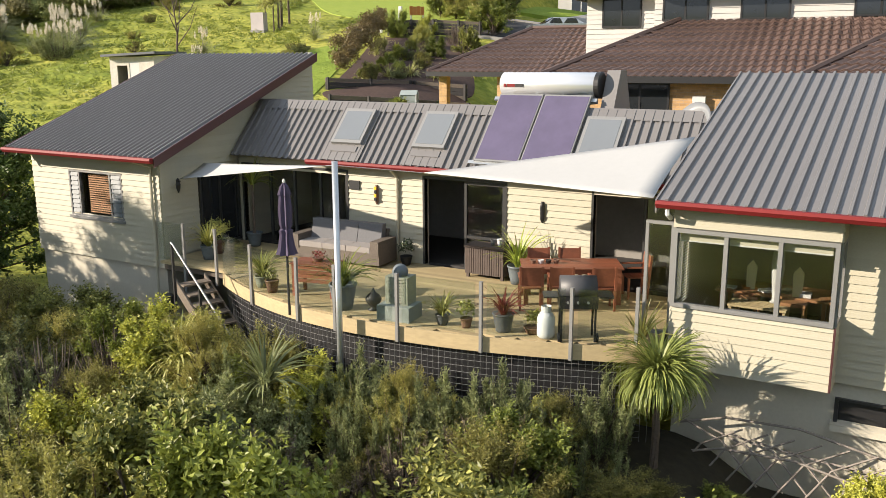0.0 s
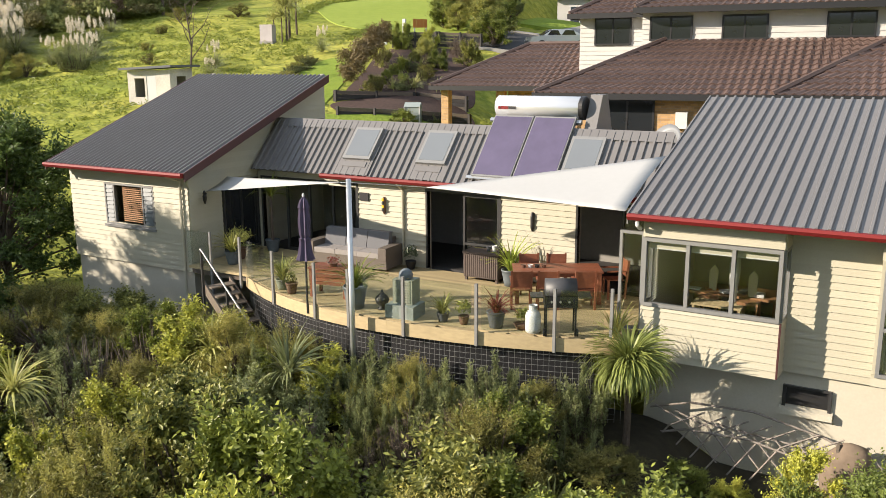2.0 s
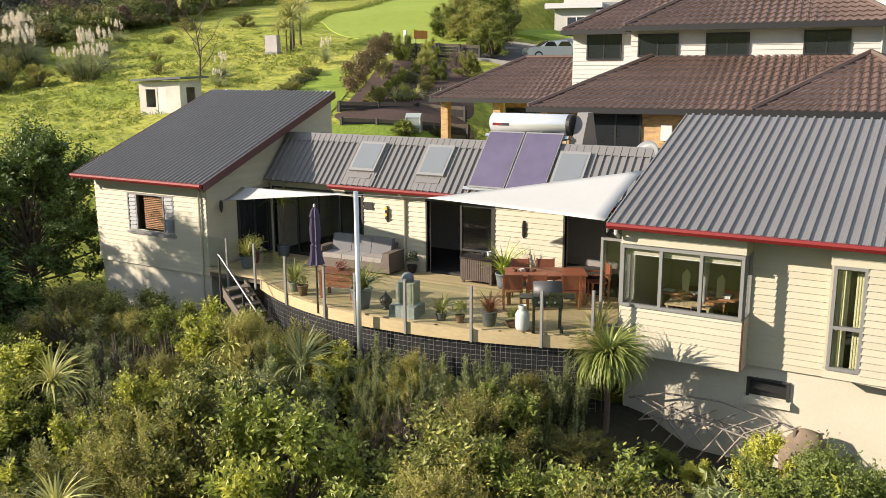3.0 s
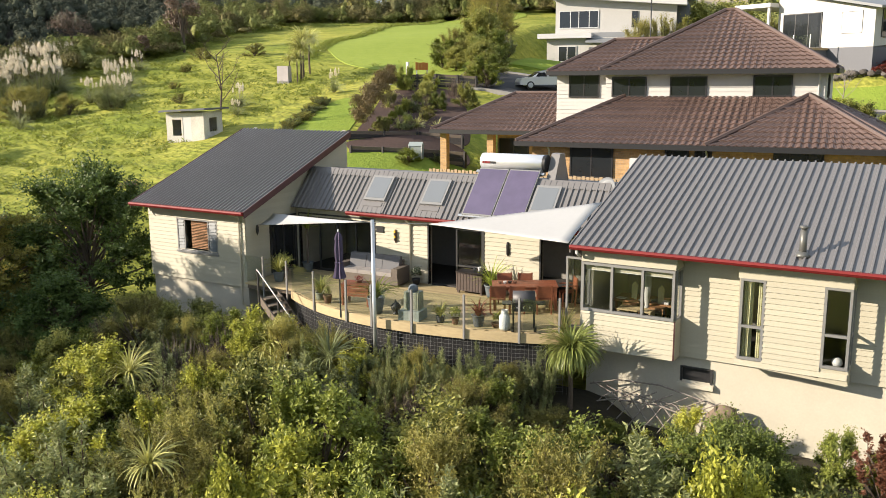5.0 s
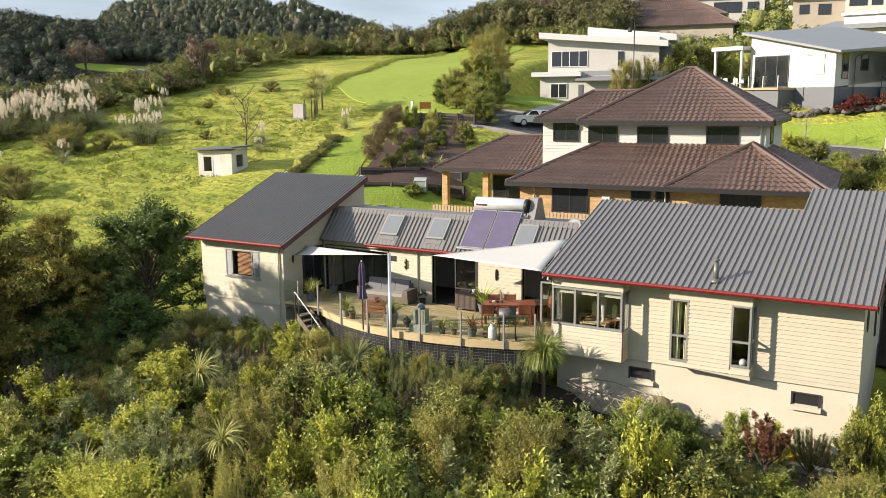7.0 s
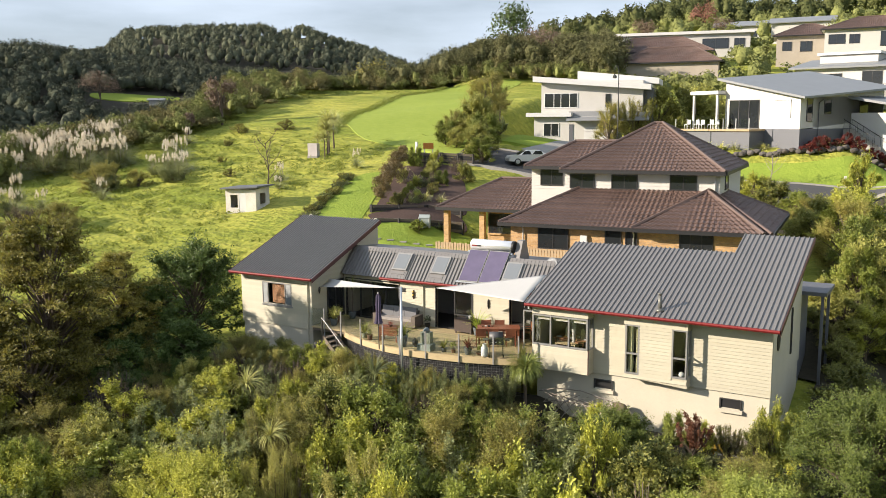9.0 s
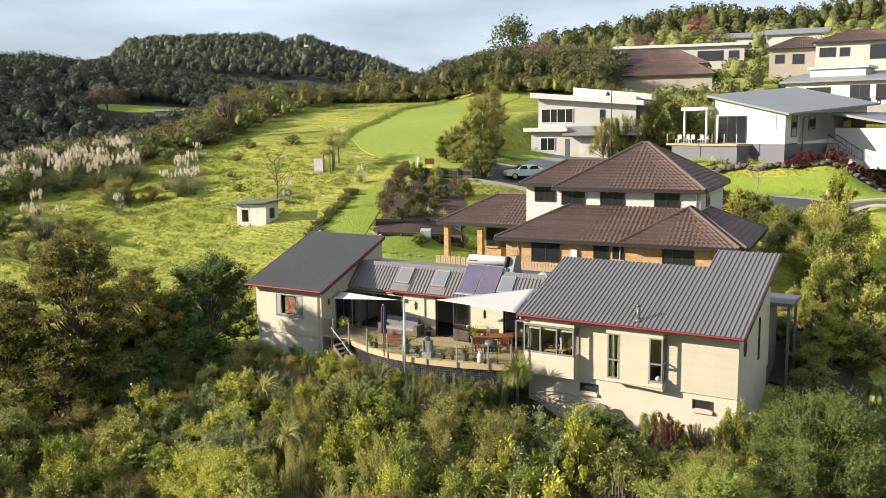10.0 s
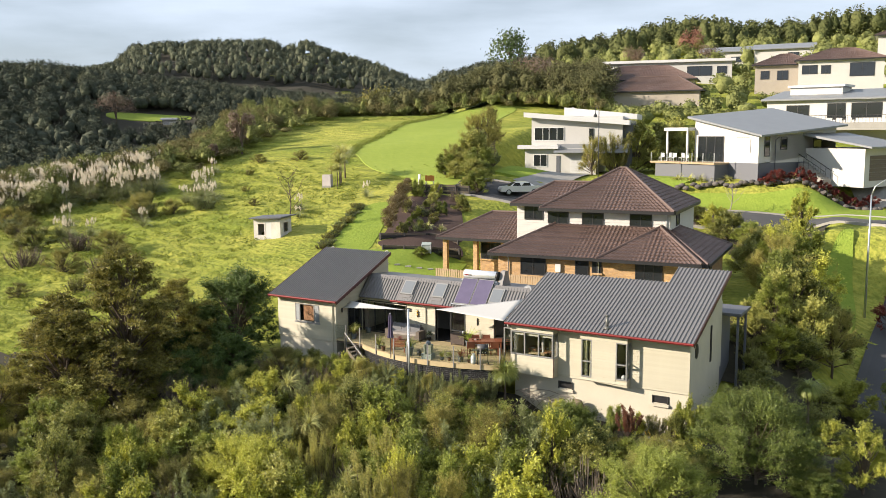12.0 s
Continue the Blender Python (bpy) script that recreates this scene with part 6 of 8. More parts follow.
# one of each kind, built below ground level and then set out as copies
BANK = "shrubs on the bank"
protos = {
    "broad": shrub("broadleaf_shrub", "dense dark green broad-leaved shrub on the bank", "shrub", 1, 2.2, 1.1, G_BROAD, 0.085, 9000, 34, group=BANK),
    "bright": shrub("green_shrub", "fresh green bushy shrub on the bank", "shrub", 2, 2.2, 1.05, G_BRIGHT, 0.08, 9000, 30, group=BANK),
    "lime": shrub("lime_shrub", "yellow-green leafy shrub on the bank", "shrub", 3, 2.2, 1.0, G_LIME, 0.08, 9000, 34, group=BANK),
    "olive": shrub("olive_shrub", "fine-leaved olive shrub on the bank", "shrub", 4, 2.3, 1.05, G_OLIVE, 0.055, 15000, 46, "spires", aspect=0.26, group=BANK),
    "olive2": shrub("feathery_shrub", "feathery brownish-green shrub on the bank", "shrub", 14, 2.3, 1.1, G_FEATHER, 0.05, 17000, 40, aspect=0.26, group=BANK),
    "grey": shrub("grey_shrub", "grey-green upright shrub on the bank", "shrub", 5, 2.3, 1.0, G_GREY, 0.085, 7000, 40, "spires", aspect=0.3, group=BANK),
    "dry": shrub("twiggy_shrub", "half-bare twiggy brown shrub on the bank", "shrub", 6, 2.2, 1.0, G_DRY, 0.045, 3600, 60, "spires", aspect=0.25, limb_count=22, group=BANK),
}
DRYBANK = shrub("bare_shrub", "bare twiggy grey-brown bush on the bank", "shrub", 8, 2.2, 1.0, G_DRY, 0.04, 1400, 90, "spires", bark=GREYBARK, aspect=0.2, limb_count=26)
FLAX = strap_plant("green strap-leaved flax on the bank", 5, 80, 1.1, 0.06, G_FLAX)


def bank_top(x, y):
    """How high the scrub stands over the bank."""
    d = -2.2 - y
    wall = float(smoothstep(-2.5, -0.5, x)) * float(smoothstep(-6.0, -3.2, y)) * (1.5 if 4.4 < x < 7 else 1.0)
    return -0.25 - 0.16 * d + 0.45 * math.sin(x * 0.9 + y * 0.7) - 0.85 * wall - 0.5 * float(smoothstep(-13, -19, x))


rp = random.Random(21)
# large single shrubs, round which the scrub leaves room: place, radius
BIG = ((11.3, -3.0, 2.6), (8.6, -9.7, 2.5), (-10.7, -12.5, 2.9), (-4.2, -7.6, 1.2), (-8.6, -8.3, 0.9), (-11.7, -7.1, 0.7), (2.2, -2.9, 1.4))
kinds = ("olive2", "broad", "olive", "dry", "bright", "olive2", "grey", "lime", "olive", "broad", "dry", "bright", "olive2", "lime")
y = -2.75
row = 0
while y > -28:
    step = 1.24 if y > -6 else 1.62
    x = -37.0 + (row % 2) * step * 0.5
    while x < 16:
        px, py = x + rp.uniform(-0.45, 0.45), y + rp.uniform(-0.35, 0.35)
        edge = -12.5 + 0.62 * (px + 2)
        ok = py > edge and not (-1.6 < px < 8.2 and py > -2.3) and not (px < -13.2 and py > -1.6) and not (px > 9 and py > 2) and not (px < -24 and py > -3.0 - 0.6 * (px + 24) * -1)
        ok = ok and all((px - bx) ** 2 + (py - by) ** 2 > br * br for bx, by, br in BIG)
        if ok:
            drift = noise.noise((px * 0.33, py * 0.33, 4.0))
            swell = noise.noise((px * 0.42, py * 0.42, 9.0))
            base, top = gz(px, py) - 0.1, bank_top(px, py) + (1.5 if py > -6 else 2.1) * swell + rp.uniform(-0.7, 0.3)
            if -3.4 < px < 5.0 and py > -4.6:
                top = min(top, -2.0 if px > -1.8 else -1.4)
            if px > -9.5 and py > -5.5:
                top = min(top, -0.42 - 0.10 * (-2.0 - py))
            h = min(max(top - base, 0.9), 5.2)
            kind = kinds[int((drift * 1.15 + 1) * 0.5 * len(kinds)) % len(kinds)] if rp.random() < 0.68 else rp.choice(kinds)
            if rp.random() < 0.035:
                place(FLAX, px, py, 1.0, rp.uniform(0, 360), base + max(0, h - 1.0))
            elif rp.random() < 0.05:
                place(DRYBANK, px, py, h / 2.1, rp.uniform(0, 360), base, max(h / 2.2, 0.9))
            else:
                place(protos[kind], px, py, h / 2.25, rp.uniform(0, 360), base, min(max(h / 2.3, 0.8), 1.35) * rp.uniform(0.9, 1.3 if py > -6 else 1.5))
        x += step
    y -= step * 0.92
    row += 1
# shrubs that stand against the west wing's base and hide the foot of the stair
for k in range(13):
    px = -17.4 + k * 0.62 + rp.uniform(-0.2, 0.2)
    py = -2.2 - 0.5 * (k % 2) - 0.12 * max(0.0, px + 13.5) + rp.uniform(-0.2, 0.2)
    top = -0.55 + 0.3 * math.sin(k * 1.9) + (0.25 if px > -14 else 0.0)
    place(protos[("broad", "olive2", "bright", "olive", "broad")[k % 5]], px, py, (top - gz(px, py)) / 2.25, 83 * k, gz(px, py) - 0.1, 0.95)
# low shrubs along the plaster base
for k, (px, py, top, w, kind) in enumerate(((0.85, -1.1, -1.15, 0.62, "lime"), (-0.4, -1.15, -2.0, 0.42, "lime"), (-1.25, -1.1, -1.9, 0.5, "bright"), (1.95, -0.9, -1.75, 0.4, "dry"), (3.6, -1.5, -1.95, 0.55, "bright"))):
    place(protos[kind], px, py, (top - gz(px, py)) / 2.2, 59 * k, gz(px, py) - 0.1, w)
# scrub close under the deck edge
for k in range(15):
    px = -10.2 + k * 0.5 + rp.uniform(-0.15, 0.15)
    py, top = deck_front(px) - 0.75 + rp.uniform(-0.15, 0.1), -0.5 + 0.4 * math.sin(k * 2.4) - (0.2 if px < -8.6 else 0.0)
    place(protos[("olive", "grey", "broad", "olive2", "grey")[k % 5]], px, py, (top - gz(px, py)) / 2.25, 67 * k, gz(px, py) - 0.1, 0.6)
# named plants
for k, (px, py, top, w) in enumerate(((-5.9, -2.9, -0.55, 0.62), (-5.0, -2.5, -0.45, 0.6), (-4.1, -2.3, -0.5, 0.6), (-3.3, -2.5, -1.0, 0.55), (-2.6, -2.2, -1.3, 0.5), (-6.9, -3.1, -0.7, 0.6), (-9.8, -3.3, -0.5, 0.6))):
    place(protos["grey"], px, py, (top + 2.9) / 2.2, 47 * k, -2.9, w)
for k, (px, py, top, w, kind) in enumerate(((9.9, 2.3, -0.4, 1.0, "grey"), (7.8, -1.9, 0.1, 0.75, "lime"), (-18.8, -17.3, -1.6, 1.3, "broad"), (-16.6, -15.0, -1.4, 1.2, "bright"))):
    place(protos[kind], px, py, (top - gz(px, py)) / 2.2, 61 * k, gz(px, py) - 0.1, w)
tagged(place(FLAX, -0.1, -8.9, 1.2, 20, -2.7, 1.2), "green strap-leaved flax among the shrubs", "plant")
PALM = strap_plant("cabbage tree with arching yellow-green strap leaves beside the deck", 9, 760, 1.1, 0.05, leafy("palm_leaf", (0.055, 0.085, 0.020), (0.36, 0.40, 0.11), rough=0.4), 1.75, 0.40, "cabbage_tree")
PALM.matrix_basis = pose(-2.45, -1.0, -2.2)
F2 = strap_plant("grey-green flax clump below the deck", 19, 90, 1.15, 0.05, G_GREY, 0.0, 0.22)
F2.matrix_basis = pose(-8.6, -3.5, -0.85)
F3 = strap_plant("dark red flax behind the screen", 29, 40, 0.7, 0.04, G_OLIVE, 0.0, 0.12)
F3.matrix_basis = pose(-2.95, -0.35, 0.0)
round_bush = shrub("round_shrub", "large rounded bright green shrub in front of the base wall", "shrub", 51, 2.6, 1.75, G_ROUND, 0.07, 34000, 110)
round_bush.matrix_basis = pose(2.2, -2.9, -3.35)
lime_a = shrub("shrub", "columnar yellow-green shrub on the bank", "shrub", 52, 3.2, 0.8, G_LIME, 0.09, 5200, 26)
lime_a.matrix_basis = pose(-11.7, -7.1, gz(-11.7, -7.1) - 0.1) @ Matrix.Diagonal((1, 1, 1.15, 1))
lime_b = shrub("shrub", "bright lime shrub lower on the bank", "shrub", 53, 3.0, 1.1, G_LIME, 0.09, 5600, 26)
lime_b.matrix_basis = pose(-8.6, -8.3, gz(-8.6, -8.3) - 0.1) @ Matrix.Diagonal((0.85, 0.85, 1.15, 1))
tagged(place(lime_b, -4.2, -7.6, 0.98, 75, gz(-4.2, -7.6) - 0.1, 1.15), "bright lime shrub lower on the bank", "shrub")
lime_big = shrub("shrub", "wide spreading yellow-green shrub at the foot of the bank", "shrub", 58, 4.1, 3.0, G_LIME, 0.085, 46000, 130)
lime_big.matrix_basis = pose(-10.7, -12.5, gz(-10.7, -12.5) - 0.1)
lime_col = shrub("shrub", "tall yellow-green shrub at the end of the bank", "shrub", 59, 3.4, 1.2, G_LIME, 0.085, 9000, 34)
lime_col.matrix_basis = pose(15.6, -1.8, gz(15.6, -1.8) - 0.1)
red_s = shrub("shrub", "reddish-brown leafed shrub by the base wall", "shrub", 54, 1.9, 0.8, leafy("maroon_leaf", (0.05, 0.025, 0.012), (0.22, 0.09, 0.05)), 0.08, 2600, 18, "spires")
red_s.matrix_basis = pose(5.3, -3.0, -2.0)
lime_c = shrub("shrub", "yellow-green shrub at the house corner", "shrub", 55, 2.2, 1.0, G_LIME, 0.085, 4600, 22)
lime_c.matrix_basis = pose(8.3, -1.2, -2.6)
big_r = shrub("round_tree", "large dense rounded green tree by the east wing", "tree", 56, 4.6, 2.9, G_ROUND, 0.075, 62000, 150)
big_r.matrix_basis = pose(11.3, -3.0, gz(11.3, -3.0) - 0.2)
big_r2 = shrub("round_tree", "rounded green tree on the lower bank", "tree", 57, 3.8, 2.3, G_BRIGHT, 0.07, 40000, 110)
big_r2.matrix_basis = pose(8.6, -9.7, gz(8.6, -9.7) - 0.2) @ Matrix.Diagonal((1.1, 1.1, 1, 1))
for k, (px, py, h, w, kind) in enumerate(((13.5, 4.5, 2.0, 1.3, "lime"), (10.5, 4.8, 1.9, 1.0, "olive"), (12.5, 8.5, 2.4, 1.6, "broad"), (15.0, 8.0, 2.0, 1.5, "olive2"), (14.0, -3.0, 1.3, 1.0, "broad"), (15.5, 1.0, 1.6, 1.3, "lime"), (17.0, 4.0, 1.5, 1.2, "grey"), (9.8, 8.8, 2.2, 1.2, "broad"),
                                           (10.6, 12.5, 2.5, 1.7, "broad"), (13.8, 12.5, 2.6, 1.7, "lime"), (9.0, 15.5, 2.2, 1.5, "broad"), (12.0, 17.0, 2.3, 1.6, "olive2"), (16.5, 13.0, 2.3, 1.6, "bright"), (18.5, 9.0, 1.8, 1.4, "olive"), (9.6, 5.6, 2.0, 1.6, "broad"), (10.2, 9.4, 2.3, 1.7, "bright"), (9.6, 11.5, 2.4, 1.7, "lime"), (10.8, 3.2, 1.6, 1.4, "broad"), (12.6, 6.2, 1.9, 1.5, "broad"), (8.2, 18.5, 2.4, 1.6, "bright"), (11.0, 15.0, 2.4, 1.7, "broad"), (8.9, 8.8, 1.7, 1.2, "broad"), (8.6, 11.8, 2.0, 1.4, "broad"), (8.8, 14.6, 2.1, 1.4, "bright"), (8.3, 9.9, 1.5, 0.9, "olive2"), (7.2, 10.6, 1.2, 0.9, "broad"), (5.6, 10.8, 0.9, 0.8, "broad"), (7.6, 12.4, 1.6, 1.1, "broad"))):
    if py < 12.6 and k % 4 == 3 and px > 9:
        continue
    place(protos[kind], px, py, h * (0.5 if py < 12.6 else 0.85), 40 * k, None, w * (0.85 if py < 12.6 else 1.0))
for k, (px, py, top, w) in enumerate(((13.9, -3.4, -1.9, 0.7),)):
    place(round_bush, px, py, (top - gz(px, py)) / 2.5, 83 * k, None, w)
SIDEPALM = strap_plant("cabbage tree among the shrubs", 39, 620, 1.15, 0.05, bpy.data.materials["palm_leaf"], 2.9, 0.62, "cabbage_tree")
SIDEPALM.matrix_basis = pose(12.3, 5.0, gz(12.3, 5.0) + 0.2)
# the tall bronze-green conifer and the dark trees beside the west wing
tot = shrub("conifer_tree", "tall dark olive conifer with layered sprays", "tree", 61, 9.6, 4.6, G_RUST, 0.17, 26000, 120, "layered", aspect=0.35, limb_count=14)
tot.matrix_basis = pose(-24.8, -8.0, -3.7) @ Matrix.Diagonal((1.08, 1.08, 1, 1))
tot2 = shrub("conifer_tree", "dark olive conifer beside the taller one", "tree", 62, 7.4, 3.8, G_RUST, 0.17, 16000, 80, "layered", aspect=0.35, limb_count=12)
tot2.matrix_basis = pose(-28.6, -9.8, -4.6) @ Matrix.Diagonal((1.15, 1.15, 1.05, 1))
for px, py, h, w, turn in ((-25.2, -3.4, 0.75, 0.7, 130), (-26.4, -11.2, 0.86, 1.05, 220), (-22.6, -10.6, 0.72, 0.85, 20)):
    tagged(place(tot2, px, py, h, turn, gz(px, py) - 0.2, w), "dark olive conifer beside the taller one", "tree")
dark_t = shrub("round_tree", "dark dense rounded tree beside the west wing", "tree", 63, 5.4, 2.6, leafy("shade_leaf", (0.022, 0.045, 0.014), (0.17, 0.235, 0.055)), 0.14, 22000, 80)
dark_t.matrix_basis = pose(-23.6, 0.2, -2.2) @ Matrix.Diagonal((1.2, 1.2, 1.05, 1))
dark_u = shrub("round_tree", "dark green tree at the foot of the west wing", "tree", 64, 4.6, 2.0, leafy("deep_leaf", (0.020, 0.044, 0.014), (0.15, 0.22, 0.05)), 0.14, 15000, 60)
dark_u.matrix_basis = pose(-20.6, -3.3, -2.7) @ Matrix.Diagonal((0.9, 0.9, 0.62, 1))
for k, (px, py, h, w) in enumerate(((-23.5, -7.5, 1.4, 1.6), (-28.5, -10.0, 1.6, 1.8), (-33.5, -7.0, 1.5, 1.8), (-25.5, -1.0, 1.5, 1.6), (-20.5, -11.0, 1.25, 1.5), (-24.5, -12.5, 1.5, 1.8), (-17.5, -8.0, 1.1, 1.3), (-21.5, -14.5, 1.6, 1.8), (-29.0, -14.0, 1.6, 1.9), (-27.0, -6.0, 1.9, 1.8))):
    place(protos["broad" if k % 2 else "olive2"], px, py, h, 70 * k, None, w)
for k in range(9):
    x = -0.8 + k * 1.02
    if x > 4.0:
        place(protos[("bright", "lime", "olive", "broad", "grey")[k % 5]], x, -1.7 - 0.3 * (k % 3), 0.55 + 0.1 * (k % 3), 77 * k, -2.35, 0.62)
for k, (px, py, s, w) in enumerate(((-22.4, -5.8, 0.95, 1.0), (-25.2, -3.6, 1.0, 1.05), (-20.9, -6.2, 0.62, 0.8), (-26.6, -11.6, 0.85, 1.0), (-19.6, -4.6, 0.55, 0.6))):
    tagged(place(dark_u, px, py, s, 71 * k, gz(px, py) - 0.3, w), "dark green tree among the scrub", "tree")
# protos themselves stand hidden in the scrub
for k, p in enumerate((*protos.values(), DRYBANK, FLAX)):
    x = -16.0 + k * 1.7
    p.matrix_basis = pose(x, -6.2 - 0.3 * (k % 2), gz(x, -6.2))

# ---- the slope, the street and the houses beyond ----
def curve_points(pts, n=8):
    """A smooth line through a few points of the plan."""
    p = [Vector((x, y)) for x, y in pts]
    p = [2 * p[0] - p[1]] + p + [2 * p[-1] - p[-2]]
    out = []
    for a, b, c, d in zip(p, p[1:], p[2:], p[3:]):
        for k in range(n):
            t = k / n
            out.append(0.5 * (2 * b + (c - a) * t + (2 * a - 5 * b + 4 * c - d) * t * t + (3 * b - a - 3 * c + d) * t ** 3))
    return out + [p[-2]]


def ribbon(name, pts, left, right, lift, material, label, category, thick=0.0, kind="structure"):
    """A strip along a line that follows the land."""
    line = curve_points(pts)
    rows = []
    for i, p in enumerate(line):
        d = (line[min(i + 1, len(line) - 1)] - line[max(i - 1, 0)]).normalized()
        nrm = Vector((d.y, -d.x))
        rows.append([p + nrm * (left + (right - left) * k / 6) for k in range(7)])
    verts = [(q.x, q.y, gz(q.x, q.y) + lift) for r in rows for q in r]
    faces = [(i * 7 + k, i * 7 + k + 1, i * 7 + k + 8, i * 7 + k + 7) for i in range(len(rows) - 1) for k in range(6)]
    if thick:
        n0 = len(verts)
        verts += [(x, y, z - thick) for x, y, z in verts[:n0]]
        for i in range(len(rows) - 1):
            for k in (0, 6):
                a, b = i * 7 + k, i * 7 + k + 7
                faces.append((a, b, b + n0, a + n0))
    return tagged(new(name, raw_mesh(name, verts, faces, material, False)), label, category, kind=kind)


def patch(name, pts, lift, material, label, category):
    """A mown or planted area with a smooth outline, draped over the land."""
    edge = curve_points(list(pts) + [pts[0]], 10)[:-1]
    cx, cy = sum(p.x for p in edge) / len(edge), sum(p.y for p in edge) / len(edge)
    rings, n = 14, len(edge)
    verts = [(cx, cy, gz(cx, cy) + lift)]
    for r in range(1, rings + 1):
        for p in edge:
            k_ = r / (rings - 1) if r < rings else 1.012
            x, y = cx + (p.x - cx) * k_, cy + (p.y - cy) * k_
            verts.append((x, y, gz(x, y) + (lift if r < rings else -0.45)))
    faces = [(0, 1 + k, 1 + (k + 1) % n) for k in range(n)]
    faces += [(1 + (r - 1) * n + k, 1 + r * n + k, 1 + r * n + (k + 1) % n, 1 + (r - 1) * n + (k + 1) % n) for r in range(1, rings) for k in range(n)]
    return tagged(new(name, raw_mesh(name, verts, faces, material)), label, category, kind="structure")


patch("mown_field", ((-53.1, 52.9), (-56.7, 62.7), (-65.8, 89.2), (-68.0, 108), (-56.5, 109), (-50.0, 89.6), (-38.0, 62.9), (-32.0, 49.5), (-30.0, 41.5), (-35, 41.6), (-44.6, 45.7)), 0.06, MOWN, "smoothly mown bright green field", "lawn")
patch("side_lawn", ((-30.8, 20.1), (-32.6, 24.6), (-34.2, 29.1), (-34.2, 31.6), (-32.2, 32.0), (-29.4, 26.4), (-27.2, 21.7), (-26.4, 19.0), (-28.3, 17.8)), 0.04, LAWN, "mown green lawn strip on the slope", "lawn")
patch("back_lawn", ((-26.4, 14.2), (-26.6, 18.6), (-25.0, 20.2), (-22.3, 22.6), (-19.2, 23.9), (-17.6, 20.0), (-17.0, 14.0), (-22, 12.6)), 0.04, LAWN, "small sunny lawn beside the brick house", "lawn")
patch("verge", ((-9, 50.5), (-7, 53.2), (0, 54), (6, 56), (12, 58), (20, 58), (20, 50), (12, 47), (7, 50), (0, 51)), 0.07, LAWN, "mown grass verge beside the road", "lawn")
patch("house_lawn", ((-17, 60), (-13, 62), (-8, 58.5), (-9, 54.5), (-15, 55)), 0.07, LAWN, "lawn below the slate-based house", "lawn")
patch("front_lawn", ((-29, 48), (-28, 53), (-24, 56.0), (-21, 53), (-23.5, 48.5)), 0.07, LAWN, "lawn in front of the white house", "lawn")
patch("corner_lawn", ((9.0, 31), (9.5, 36), (10.5, 38.5), (11.2, 34), (12.2, 28), (12.0, 24), (10.2, 24)), 0.07, LAWN, "grass strip beside the footpath", "lawn")
# dark litter sheet; beside and behind the east wing it stands for tree shade
sheet("scrub_floor", ((-40, 20, -38, 45), lambda x, y: (y > -14.5 + 0.62 * (x + 2) + 0.8 * np.sin(0.7 * x)) & (y < np.where(x < -20, -0.5 + 0.45 * (x + 20), 0.56)) & (x < 8.6) | (x > 3) & (y > 7) & (y < 13.4) & (x < 9) | (x >= 7.6) & (y < 17 - 0.6 * (x - 8)) & (x < 18) | (x > 1.5 - 0.32 * (y - 28)) & (x < 8.8) & (y > 10) & (y < 42) & (x > -1) & (x > 5.5 - 0.45 * (y - 26))), 0.15, SHADE_LITTER, "leaf litter under the shrubs, darkened to stand for shade", "ground", step=0.5)
ROADLINE = ((-30, 41.0), (-24, 42.4), (-15, 44.4), (-5, 46.2), (2, 47.8), (8, 47.6), (14, 45.4), (20, 41.5), (27, 36), (36, 28))
ribbon("road", ROADLINE, -3.0, 3.0, 0.06, ASPHALT, "dark asphalt street bending downhill", "road")
ribbon("kerb", ROADLINE, 3.0, 3.25, 0.16, CONCRETE, "pale concrete kerb", "kerb", 0.3)
ribbon("kerb", ROADLINE, -3.25, -3.0, 0.16, CONCRETE, "pale concrete kerb", "kerb", 0.3)
ribbon("lane", ((17.5, 41.5), (15.6, 36), (15.0, 28), (14.8, 20), (14.8, 10), (15.2, 4)), -1.5, 1.5, 0.07, ASPHALT, "grey asphalt lane beside the grass strip", "lane")
ribbon("driveway", ((8.0, 62.5), (11, 64), (16, 64), (22, 60)), -3.4, 3.4, 0.07, CONCRETE, "pale concrete driveway", "driveway")
ribbon("driveway", ((-24.0, 46), (-22.5, 51), (-21.4, 57.0)), -1.8, 1.8, 0.09, CONCRETE, "pale concrete driveway", "driveway")


# the white house
W = thing("white_house", "white modern house with stepped flat roofs", "house", at=(-28.67, 58.4, 8.17), turn=14)
for wb in ((-0.35, 11.0, 0.3, 9.0, 2.4, 6.3), (-0.9, 8.0, -1.2, 9.0, -1.6, 2.4)):
    w_ = solid("wall", WHITEWALL, W, "white rendered wall", [wb])
solid("wall", GREYCLAD, W, "dark recessed side wall", [(11.0, 12.1, 1.0, 9.0, -1.6, 5.4)])
solid("roof", WHITE, W, "white flat roof with a deep fascia", prisms=[(((-1.2, -0.6, 6.3), (11.9, -0.6, 5.2), (11.9, -0.6, 5.8), (-1.2, -0.6, 6.9)), (0, 10.0, 0))])
solid("roof", WHITE, W, "white upper roof step", prisms=[(((3.5, 2.0, 6.5), (12.6, 2.0, 5.9), (12.6, 2.0, 6.55), (3.5, 2.0, 7.5)), (0, 8.0, 0))])
solid("canopy", WHITE, W, "white flat canopy over the entry", [(-1.7, 3.4, -1.9, 0.3, 2.35, 2.8)])
bm = bmesh.new()
for k in range(30):
    x = 2.9 + k * 0.3
    prism(bm, ((x, -2.3, 1.85), (x + 0.26, -2.3, 1.85), (x + 0.28, -2.3, 1.93), (x - 0.02, -2.3, 1.93)), (0, 2.6, 1.0))
